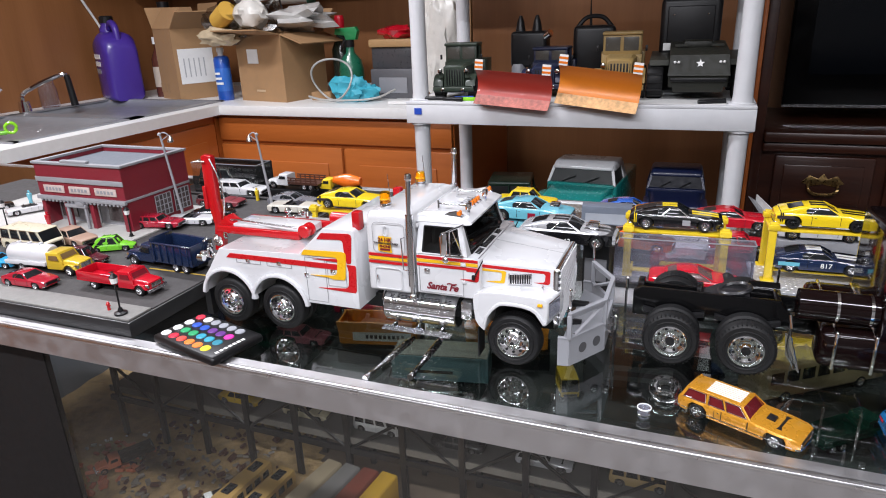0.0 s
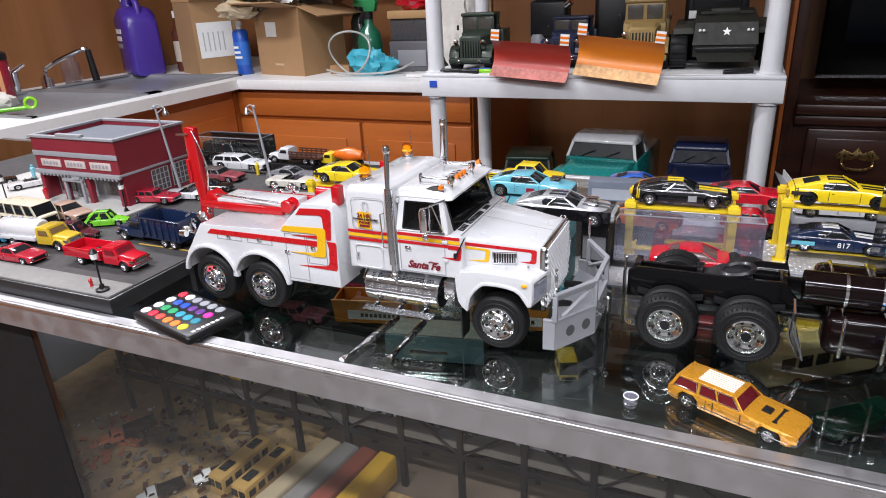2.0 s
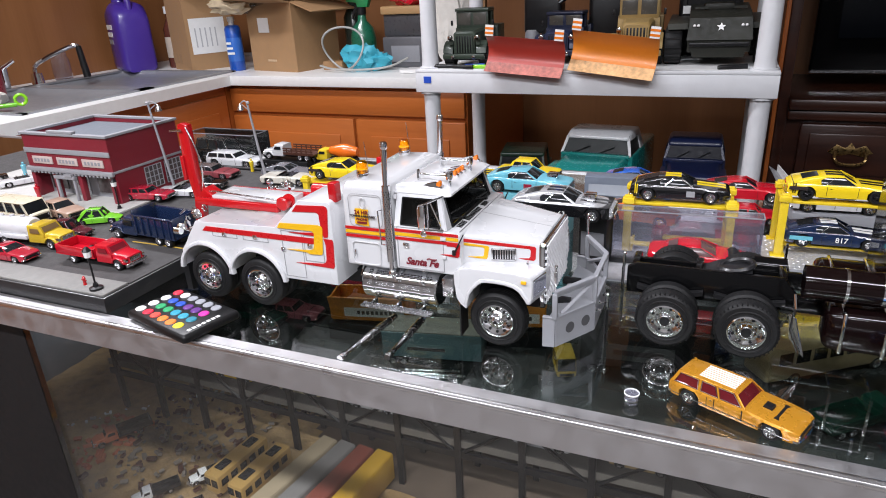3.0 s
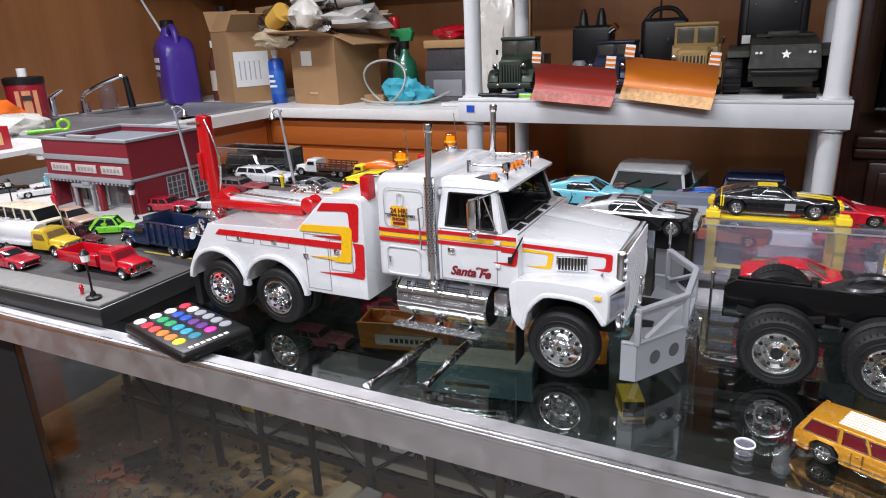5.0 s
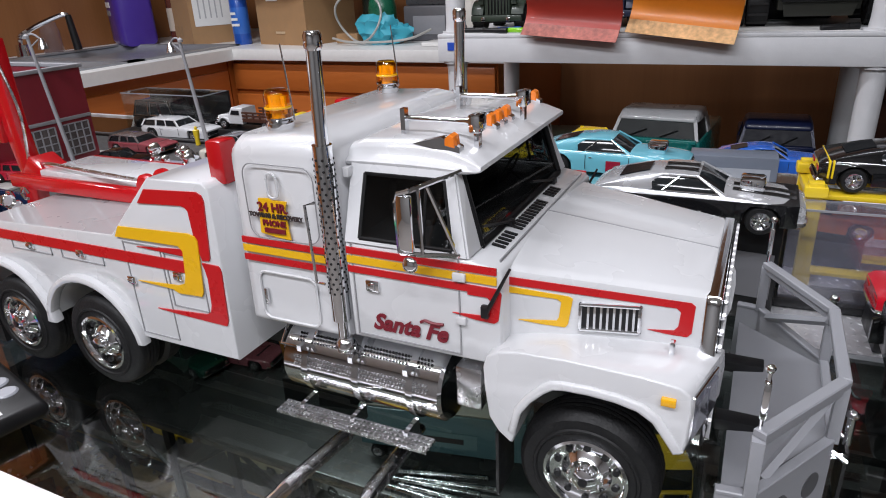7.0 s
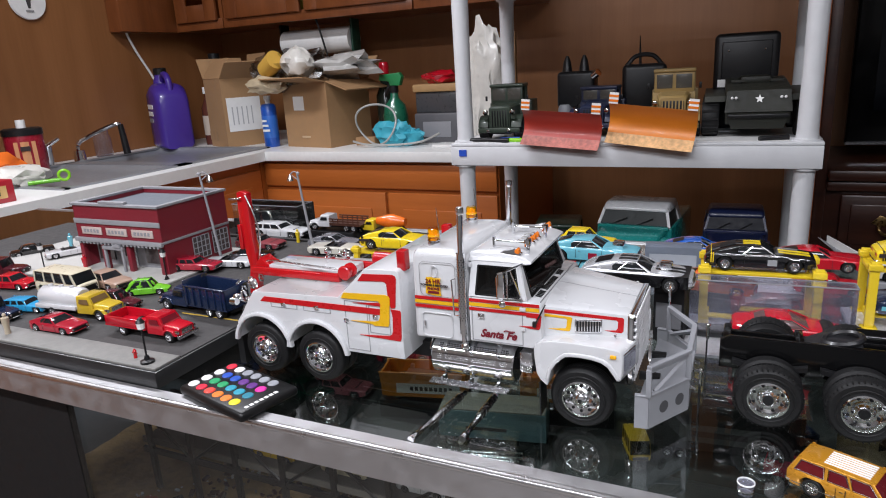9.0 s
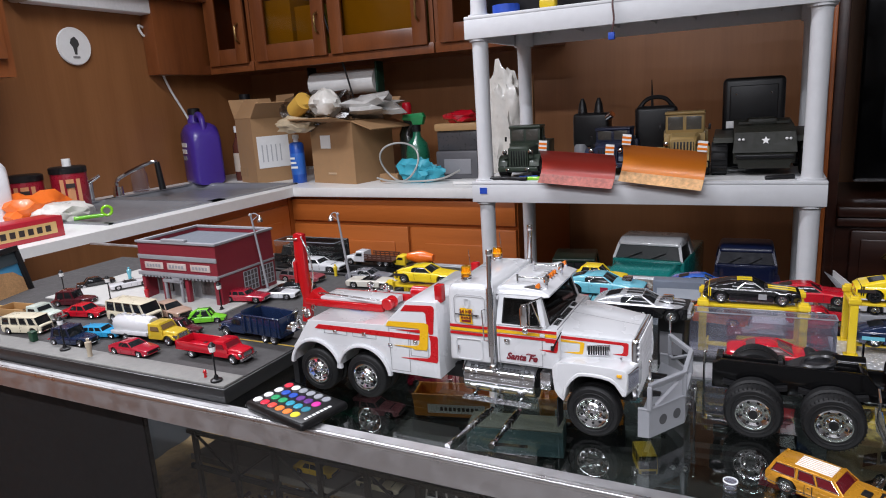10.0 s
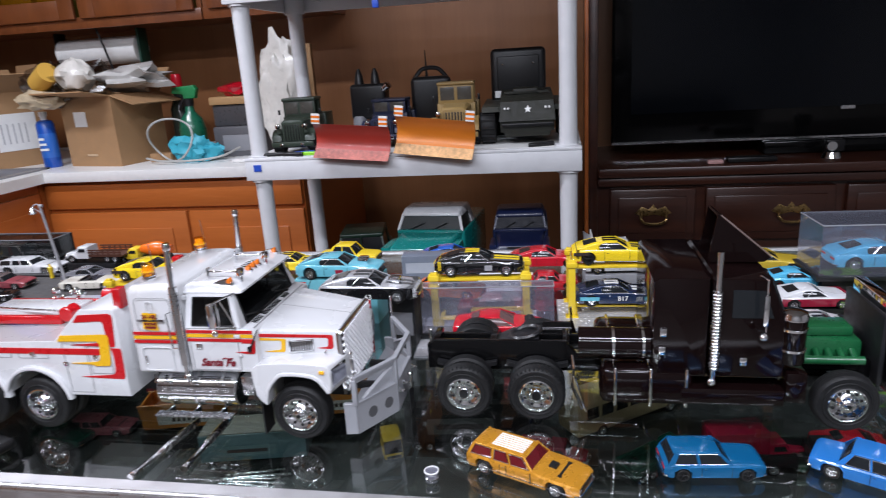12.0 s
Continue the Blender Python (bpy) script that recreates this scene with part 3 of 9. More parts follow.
part("end_panel", box(CX1 - .012, CX1, CYF + .012, CYB - .014, 0.12, GZ - .007), BACK_DARK, case)
# black sheet paints the dark post and the unlit glass left of it
part("dark_front_fill", box(CX0, -.547, CYF + .004, CYF + .010, 0.12, GZ - .0225), material("dark_glass_fill", (.010, .009, .009), .8, spec=0.2), case, "black sheet in place of the post and dark glass")
part("deck", box(-.60, CX1 - .013, CYF + .012, CYB - .014, 0.60, 0.63), material("grey_brown_deck", (0.14, 0.105, 0.078), .5, 0, .2, .3, 14), case, "grey brown shelf deck")
# left end of the deck, coloured much darker and bluer than the rest
part("dark_deck", box(CX0 + .013, -.601, CYF + .012, CYB - .014, 0.60, 0.63), material("blue_grey_deck", (0.022, 0.026, 0.032), .5, 0, .1, .25, 14), case, "dark blue-grey left end of the shelf deck")
part("plinth", box(CX0, CX1, CYF + .02, CYB, 0.0, 0.119), BLACK, case)
part("shelf", box(-.60, CX1 - .02, .515, CYB - .015, .821, .829, .001), material("dark_case_shelf", (0.045, 0.047, 0.046), .25, 0, .3, .35, 14), case, "dark glossy inner shelf")

# ---- wheels ----
def truck_wheel(parent, x, y, z, r, width, side, spokes=10, dual=False, deep=False):
    """A tyre with a chrome wheel; side -1 faces the room's front, +1 the back."""
    s = side
    prof = [(r * .60, 0), (r * .90, 0), (r * .97, -s * width * .10), (r, -s * width * .22), (r, -s * width * .80), (r * .95, -s * width), (r * .55, -s * width)]
    bm = lathe([(a, b) for a, b in prof], 40, "y", (x, y, z), ring=True)
    bands = []
    for k in range(3):
        g = -s * width * (.35 + .15 * k)
        bands.append(lathe([(r * 1.0, g), (r * 1.012, g + .0006), (r * 1.012, g + .0013), (r * 1.0, g + .0019)], 40, "y", (x, y, z), ring=True))
    bands.append(lathe([(r * .70, s * .0001), (r * .72, s * .0006), (r * .75, s * .0006), (r * .77, s * .0001)], 40, "y", (x, y, z), ring=True))
    w = part("wheel", bm, RUBBER, parent, "black rubber tyre")
    for band in bands:
        part("tread_band", band, RUBBER, w)
    if deep:
        bm = bmesh.new()
        for k in range(40):
            a = 2 * math.pi * k / 40
            for off, tw in ((.16, .07), (.80, -.07)):
                ca, sa = math.cos(a + tw), math.sin(a + tw)
                p = Vector((x + r * .985 * ca, y - s * width * off, z + r * .985 * sa))
                rod(p - Vector((0, width * .13, 0)), p + Vector((0, width * .13, 0)), r * .024, seg=4, bm=bm)
        part("tread", bm, RUBBER, w)
    dish = s * width * (-.35 if deep else -.12)
    rim = lathe([(r * .60, -s * width * .3), (r * .60, s * .0008), (r * .555, s * .0010), (r * .53, s * -.0006), (r * .50, dish * .6), (r * .36, dish), (r * .30, dish + s * .001), (r * .26, dish + s * .002), (r * .17, dish + s * .0022), (r * .16, dish + s * .004), (r * .08, dish + s * .0048), (0, dish + s * .0048)], 32, "y", (x, y, z))
    for k in range(spokes):
        a = 2 * math.pi * k / spokes
        ball((x + r * .235 * math.cos(a), y + dish + s * .0024, z + r * .235 * math.sin(a)), r * .032, 6, bm=rim)
    part("rim", rim, RIM, w, "chrome wheel")
    for k in range(spokes):
        a = 2 * math.pi * (k + .5) / spokes
        px, pz = x + r * .43 * math.cos(a), z + r * .43 * math.sin(a)
        yy = y + dish * .82
        part("hand_hole", rod((px, yy - s * .001, pz), (px, yy + s * .0007, pz), r * .052, seg=10), BLACK, w)
    hub = r * (.17 if deep else .075)
    part("hub_cap", rod((x, y + dish + s * .004, z), (x, y + dish + s * .0053, z), hub, hub * .9, seg=16), BLACK, w)
    if dual:
        lathe([(r * .6, -s * width * 1.30), (r * .93, -s * width * 1.30), (r, -s * width * 1.45), (r, -s * width * 2.05), (r * .95, -s * width * 2.2), (r * .6, -s * width * 2.2)], 36, "y", (x, y, z), bm=(bm2 := bmesh.new()), ring=True)
        part("inner_tyre", bm2, RUBBER, w)
    return w


# ---- white tow truck ----
TC = Vector((-0.24, 0.469, GZ))
tow = thing("tow_truck", "white scale model tow truck with red and yellow stripes", "model truck", *TC)
NEAR, FAR = 0.420, 0.518


def tp(name, bm, mat_, label="", parent=None, angle=38):
    return part(name, bm, mat_, parent or tow, label, move=-TC, angle=angle)


def span(a, b):
    return (min(a, b), max(a, b))


W1, W2, W3, WZ, WR = -.3695, -.3175, -.1145, GZ + .0206, .0206
bm = box(-.402, -.088, .449, .455, .968, .980)
box(-.402, -.088, .483, .489, .968, .980, bm=bm)
for ax in (W1, W2, W3):
    rod((ax, .432, WZ), (ax, .506, WZ), .004, bm=bm)
    ball((ax, .469, WZ), .009, 10, bm=bm)
rod((-.31, .469, .972), (-.16, .469, .974), .003, bm=bm)
tp("chassis", bm, BLACK)
for wx in (W1, W2):
    truck_wheel(tow, wx - TC.x, .4205 - TC.y, WZ - TC.z, WR, .011, -1, 10, True)
    truck_wheel(tow, wx - TC.x, .5175 - TC.y, WZ - TC.z, WR, .011, 1, 10, True)
truck_wheel(tow, W3 - TC.x, .4195 - TC.y, WZ - TC.z, WR, .013, -1, 10)
truck_wheel(tow, W3 - TC.x, .5185 - TC.y, WZ - TC.z, WR, .013, 1, 10)

# recovery body
AR = .0262
prof = [(-.3745, 1.0172), (-.2945, 1.0200), (-.2695, 1.0440), (-.2445, 1.0445), (-.2420, 1.0425), (-.2420, .9775), (-.2905, .9775)]
prof += arc(W2, .9715, AR, 12, 168, 14) + arc(W1, .9715, AR, 12, 172, 14) + [(-.3965, .977), (-.3945, .990), (-.3880, .998), (-.3845, 1.0035), (-.3775, 1.0130)]
tp("recovery_body", prism(prof, NEAR, FAR, "y", .0016, 3), WHITE, angle=50)
for sgn, yy in ((-1, NEAR), (1, FAR)):
    bm = bmesh.new()
    for wx in (W1, W2):
        ring = arc(wx, .9715, AR + .0026, 6, 174, 18) + arc(wx, .9715, AR - .0006, 174, 6, 18)
        prism(ring, *span(yy - sgn * .002, yy + sgn * .0030), "y", .0012, 2, bm=bm)
    tp("fender_flare", bm, WHITE)
    # locker seams, latches
    bm = bmesh.new()
    y0, y1 = span(yy - sgn * .0002, yy + sgn * .00035)
    for a, b, c, d in ((-.358, -.3330, 1.0063, 1.0125), (-.327, -.3025, 1.0062, 1.0130), (-.2892, -.2702, .980, 1.0185), (-.2688, -.2517, .9953, 1.0165)):
        for bx in ((a, b, c, c + .0004), (a, b, d - .0004, d), (a, a + .0004, c, d), (b - .0004, b, c, d)):
            box(bx[0], bx[1], y0, y1, bx[2], bx[3], bm=bm)
    tp("locker_seam", bm, SEAM)
    bm = bmesh.new()
    for a, c in ((-.3457, 1.0091), (-.3148, 1.0098), (-.2885, 1.0027), (-.2635, 1.0082)):
        box(a - .002, a + .002, *span(yy, yy + sgn * .0010), c - .0016, c + .0016, .0003, bm=bm)
        box(a - .0012, a + .0012, *span(yy, yy + sgn * .0018), c - .0006, c + .0008, .0002, bm=bm)
    tp("latch", bm, CHROME)
    d0, d1 = span(yy, yy + sgn * .0005)
    # long red stripe and red hook shapes
    tp("red_stripe", prism([(-.3680, 1.0100), (-.3635, 1.0141), (-.2590, 1.0146), (-.2588, 1.0100)], d0, d1), STRIPE_RED)
    red = [(-.2760, 1.0346), (-.2713, 1.0401), (-.2470, 1.0414), (-.2448, 1.0404), (-.2441, 1.0385), (-.2462, 1.0178), (-.2468, 1.0166), (-.2500, 1.0162), (-.2518, 1.0245), (-.2522, 1.0340), (-.2532, 1.0353), (-.2552, 1.0358)]
    tp("red_stripe", prism(red, d0, d1), STRIPE_RED)
    red2 = [(-.2505, 1.0153), (-.2432, 1.0151), (-.2424, 1.0140), (-.2422, 1.0126), (-.2432, .9937), (-.2443, .9915), (-.2695, .9921), (-.2783, .9926), (-.2530, .9946), (-.2508, .9960), (-.2498, .9988), (-.2491, 1.0094), (-.2497, 1.0130)]
    tp("red_stripe", prism(red2, d0, d1), STRIPE_RED)
    yel = [(-.2916, 1.0201), (-.2887, 1.0245), (-.2540, 1.0259), (-.2512, 1.0252), (-.2502, 1.0236), (-.2521, 1.0040), (-.2532, 1.0019), (-.2643, 1.0014), (-.2670, 1.0026), (-.2850, 1.0033), (-.2640, 1.0046), (-.2606, 1.0058), (-.2594, 1.0088), (-.2582, 1.0188), (-.2600, 1.0206)]
    e0, e1 = span(yy + sgn * .0004, yy + sgn * .0009)
    tp("yellow_stripe", prism(yel, e0, e1), STRIPE_YELLOW)
    tp("red_stripe", prism([(-.2819, 1.0173), (-.2579, 1.0194), (-.2584, 1.0166)], d0, d1), STRIPE_RED)
# deck bed, winch and boom
tp("winch_bed", box(-.402, -.314, .4515, .4565, 1.0190, 1.0255, .0010), RED, "red rail along the deck")
tp("winch_bed", box(-.392, -.300, .4880, .4925, 1.0190, 1.0255, .0010), RED, "red rail along the deck")
tp("bed_plate", box(-.388, -.312, .4580, .4865, 1.0200, 1.0268, .0008), WHITE)
bm = lathe([(0, .4500), (.0048, .4500), (.0058, .4510), (.0058, .4530), (.0040, .4536), (.0040, .4590), (.0058, .4596), (.0058, .4615), (.0048, .4622), (0, .4622)], 28, "y", (-.3085, 0, 1.0275))
tp("winch", bm, RED, "red winch drum")
bm = lathe([(0, -.302), (.0045, -.302), (.0055, -.301), (.0055, -.280), (.0045, -.279), (0, -.279)], 24, "x", (0, .4880, 1.0300))
tp("winch", bm, RED, "red winch motor")
tp("winch_cable", tube(curve_points([(-.308, .452, 1.030), (-.35, .456, 1.030), (-.385, .462, 1.029), (-.402, .466, 1.026)], 5), .0008), DULL_CHROME)
bm = prism([(-.408, 1.022), (-.400, 1.0310), (-.393, 1.0265), (-.380, 1.0235), (-.382, 1.018), (-.405, 1.014)], .461, .476, "y", .0015)
tp("boom_pivot", bm, RED)
bm = prism([(-.4205, .995), (-.4105, .995), (-.4065, 1.020), (-.4095, 1.045), (-.4095, 1.0855), (-.4165, 1.0870), (-.4205, 1.0855), (-.4215, 1.050), (-.4165, 1.020)], .4660, .4730, "y", .0012)
box(-.4225, -.4190, .464, .475, 1.036, 1.058, .0008, bm=bm)
tp("boom", bm, RED, "upright red tow boom")
tp("boom_hook", rod((-.415, .465, 1.081), (-.428, .465, 1.080), .0010), CHROME)
tp("boom_cable", tube(curve_points([(-.409, .464, 1.084), (-.402, .463, 1.07), (-.398, .463, 1.05), (-.404, .463, 1.02)], 5), .0007), DULL_CHROME)
bm = bmesh.new()
rnd = random.Random(4)
for k in range(15):
    c_ = Vector((-.397 + rnd.uniform(-.008, .006), .432 + rnd.uniform(-.004, .018), 1.006 + rnd.uniform(-.008, .012)))
    d_ = Vector((rnd.uniform(-1, 1), rnd.uniform(-1, 1), rnd.uniform(-.6, 1))).normalized() * rnd.uniform(.0025, .0050)
    if k % 3 == 0:
        lathe([(0, -.002), (.0028, -.002), (.0034, .0012), (.0030, .0022), (.0022, .0012), (0, .001)], 12, "x", c_, bm=bm)
    elif k % 3 == 1:
        rod(c_ - d_, c_ + d_, .0011, .0008, 8, bm=bm)
    else:
        tube([c_ + Vector((.0026 * math.cos(a_), .0006 * k % 2, .0030 * math.sin(a_))) for a_ in (0, 1.1, 2.2, 3.3, 4.4, 5.2)], .0008, 6, bm=bm)
tp("tow_chain", bm, CHROME, "chrome hooks and work lamps")
for k in range(12):
    lp = Vector((-.346 + rnd.uniform(-.013, .013), .502 + rnd.uniform(-.005, .005), 1.0245 + rnd.uniform(-.004, .006)))
    q = rnd.uniform(.0018, .0032)
    tp("work_lamp", lathe([(0, -q), (q * .6, -q * .8), (q, 0), (q, q * .5), (q * .8, q * .6), (0, q * .3)], 14, "y", lp), CHROME, "small chrome work lamp")
tp("tail_lamp", rod((-.398, .426, 1.004), (-.404, .426, 1.004), .003), CHROME)
tp("headache_rack", box(-.2470, -.2400, .4270, .4350, 1.0420, 1.0570, .0012), RED)
tp("headache_rack", box(-.2470, -.2400, .5030, .5110, 1.0420, 1.0570, .0012), RED)
for yy in (.424, .508):
    tp("mud_flap", box(-.402, -.396, yy, yy + .006, .950, .978), BLACK)

# sleeper box
st = [(-.2312, .0478, .9972, 1.0560, .0055, .0462), (-.2304, .0488, .9966, 1.0588, .0055, .0474), (-.2280, .0490, .9965, 1.0608, .0060, .0478), (-.2020, .0490, .9965, 1.0616, .0060, .0478), (-.1950, .0490, .9965, 1.0606, .0060, .0476), (-.1925, .0478, .9970, 1.0580, .0055, .0462)]
bm = loft([(s[0] - TC.x, s[1], s[2] - TC.z, s[3] - TC.z, s[4], s[5]) for s in st], 5)
part("sleeper", bm, WHITE, tow, angle=60)
for sgn, yy in ((-1, NEAR), (1, FAR)):
    y0, y1 = span(yy, yy + sgn * .0006)

    def frame_loop(a, b, c, d, w, r, m_, nm, ya=y0, yb=y1):
        bm_ = bmesh.new()
        outer = arc(b - r, d - r, r, 0, 90, 5) + arc(a + r, d - r, r, 90, 180, 5) + arc(a + r, c + r, r, 180, 270, 5) + arc(b - r, c + r, r, 270, 360, 5)
        for i in range(len(outer)):
            p, q = outer[i], outer[(i + 1) % len(outer)]
            rod((p[0], (ya + yb) / 2, p[1]), (q[0], (ya + yb) / 2, q[1]), w, seg=5, bm=bm_)
        return tp(nm, bm_, m_)
    frame_loop(-.2254, -.1988, 1.0288, 1.0532, .00022, .004, SEAM, "hatch_seam")
    frame_loop(-.2165, -.2125, 1.0425, 1.0505, .00045, .002, WHITE, "grab_recess")
    frame_loop(-.2253, -.2025, .9993, 1.0166, .00050, .003, WHITE, "locker_seam")
    tp("locker_latch", box(-.2236, -.2224, *span(yy, yy + sgn * .0012), 1.0045, 1.0105, .0003), DULL_CHROME)
    # stripe along sleeper, cab and hood
    for a, b, mt in ((1.0279, 1.0300, STRIPE_RED), (1.0249, 1.0272, STRIPE_YELLOW), (1.0218, 1.0239, STRIPE_RED)):
        tp("red_stripe" if mt is STRIPE_RED else "yellow_stripe", box(-.2300, -.1935, *span(yy, yy + sgn * .0005), a - .0018, b - .0018), mt)
        tp("red_stripe" if mt is STRIPE_RED else "yellow_stripe", box(-.1895, -.1412, *span(yy, yy + sgn * .0005), a, b), mt)
    bm = prism([(-.2213, 1.0305), (-.2205, 1.0421), (-.2160, 1.0424), (-.2150, 1.0418), (-.2096, 1.0419), (-.2105, 1.0393), (-.2102, 1.0324), (-.2097, 1.0293), (-.2150, 1.0296)], *span(yy, yy + sgn * .0005))
    tp("service_sign", bm, STRIPE_YELLOW, "yellow sign with dark red service lettering")
LETTER_RED = material("dark_red_lettering", (0.16, 0.006, 0.016), .5)
LETTER_DARK = material("dark_lettering", (0.03, 0.02, 0.02), .5)
for text, lx, lz, size, mt in (("24 HR.", -.2150, 1.0394, .0042, LETTER_RED), ("TOWING & RECOVERY", -.2143, 1.0367, .0020, LETTER_DARK), ("PHONE", -.2152, 1.0342, .0027, LETTER_RED)):
    lettering("sign_text", text, size, mt, tow, Matrix.Translation(Vector((lx, NEAR - .0008, lz)) - TC) @ FACING, .0002, bold=.00008)
tp("sign_bar", box(-.2192, -.2112, NEAR - .0011, NEAR - .0006, 1.0311, 1.0326), LETTER_RED)
lettering("door_name", "Santa Fe", .0076, LETTER_RED, tow, Matrix.Translation(Vector((-.1697, NEAR - .0004, 1.0060)) - TC) @ FACING, .00012, "dark red script lettering", .35, 0.98, .00028)
for pts in (((-.1655, 1.0088), (-.1640, 1.0096), (-.1612, 1.0092), (-.1580, 1.0094)),):
    tp("name_swash", tube(curve_points([(a, NEAR - .0004, b) for a, b in pts], 5), .0005, 6), LETTER_RED)

# cab: a solid lower half, open glazed upper half with sides that lean in
prof = [(-.1900, .9990), (-.1900, 1.0310), (-.1500, 1.0310), (-.1412, 1.0297), (-.1396, 1.0280), (-.1396, .9990)]
tp("cab", prism(prof, NEAR, FAR, "y", .0010, 2), WHITE, angle=45)
st = [(-.1938, .0400, 1.0530, 1.0562, .0025, .0380), (-.1915, .0412, 1.0525, 1.0588, .0035, .0385), (-.1870, .0414, 1.0525, 1.0602, .0040, .0388), (-.1700, .0414, 1.0525, 1.0608, .0040, .0388), (-.1600, .0414, 1.0525, 1.0598, .0035, .0390), (-.1535, .0414, 1.0528, 1.0575, .0022, .0398), (-.1500, .0412, 1.0534, 1.0558, .0011, .0406), (-.1488, .0408, 1.0538, 1.0552, .0006, .0405)]
part("roof", loft([(s[0] - TC.x, s[1], s[2] - TC.z, s[3] - TC.z, s[4], s[5]) for s in st], 4), WHITE, tow, "white roof with sun visor", angle=50)


def lean(x, z, sgn, out=0.0):
    """A point on the cab's leaning side."""
    return (x, TC.y + sgn * (.0484 + out - (z - 1.0310) * .0080 / .0225), z)


GASKET = material("black_window_rubber", (.006, .006, .0065), .45, spec=.3)
CAB_GLASS_MODEL = clear("smoked_cab_glass", (0.62, 0.64, 0.64), 1.5, 0.0, 1.6)
INTERIOR = material("dark_grey_interior", (.016, .016, .017), .6)
bm = sheet([(-.1893, TC.y - .048, 1.0310), (-.1893, TC.y + .048, 1.0310), (-.1893, TC.y + .0405, 1.0530), (-.1893, TC.y - .0405, 1.0530)], .0012)
tp("cab_back", bm, WHITE)
bm = sheet([(-.1882, TC.y - .046, 1.0312), (-.1882, TC.y + .046, 1.0312), (-.1882, TC.y + .039, 1.0520), (-.1882, TC.y - .039, 1.0520)], .0006)
box(-.1880, -.1575, TC.y - .038, TC.y + .038, 1.0519, 1.0524, bm=bm)
box(-.1880, -.1515, TC.y - .046, TC.y + .046, 1.0311, 1.0316, bm=bm)
tp("cab_lining", bm, INTERIOR, "dark cab lining")
bm = prism([(-.1590, 1.0312), (-.1582, 1.0338), (-.1545, 1.0344), (-.1515, 1.0322), (-.1515, 1.0312)], TC.y - .0370, TC.y + .0370, "y", .0006)
tp("dashboard", bm, INTERIOR)
for yy in (.4500, .4880):
    bm = box(-.1850, -.1815, yy - .0110, yy + .0110, 1.0314, 1.0455, .0012)
    box(-.1816, -.1700, yy - .0110, yy + .0110, 1.0314, 1.0340, .0010, bm=bm)
    tp("cab_seat", bm, material("dark_seat_vinyl", (.03, .026, .024), .5))
sw = [(.0062 * math.cos(2 * math.pi * k / 20), .0062 * math.sin(2 * math.pi * k / 20)) for k in range(21)]
bm = tube([(-.1625 + p[0] * .45, .4880 + p[1], 1.0375 + p[0] * .88) for p in sw], .0005, 5)
rod((-.1625, .4880, 1.0375), (-.1575, .4880, 1.0335), .0006, seg=6, bm=bm)
rod((-.1625, .4820, 1.0375), (-.1625, .4940, 1.0375), .0005, seg=6, bm=bm)
tp("steering_wheel", bm, BLACK)
# windscreen between its black rubber and the door pillars
WS = [Vector((-.1497, TC.y - .0392, 1.0316)), Vector((-.1497, TC.y + .0392, 1.0316)), Vector((-.1562, TC.y + .0375, 1.0532)), Vector((-.1562, TC.y - .0375, 1.0532))]
tp("windscreen", sheet(WS, .0006), CAB_GLASS_MODEL, "tinted windscreen").visible_shadow = False
bm = bmesh.new()
for a, b in zip(WS, WS[1:] + WS[:1]):
    rod(a, b, .0012, seg=8, bm=bm)
tp("windscreen_rubber", bm, GASKET)
for y_w in (.4500, .4960):
    bm = rod((-.1478, y_w, 1.0322), (-.1506, y_w - .0167, 1.0362), .0005, seg=6)
    box(-.1486, -.1470, y_w - .0015, y_w + .0015, 1.0310, 1.0328, bm=bm)
    tp("wiper", bm, BLACK)
bm = bmesh.new()
for k in range(23):
    yy = .4330 + k * .0026
    if abs(yy - .4460) > .0020 and abs(yy - .4785) > .0020:
        prism([(-.1478, 1.03095), (-.1478, 1.03125), (-.1438, 1.03055), (-.1438, 1.03020)], yy, yy + .0014, "y", bm=bm)
tp("cowl_grille", bm, BLACK, "black slots of the cowl vent")
tp("cowl_seam", sheet([(-.1421, NEAR + .0045, 1.0301), (-.1417, NEAR + .0045, 1.0301), (-.1417, FAR - .0045, 1.0301), (-.1421, FAR - .0045, 1.0301)], .0010), SEAM)
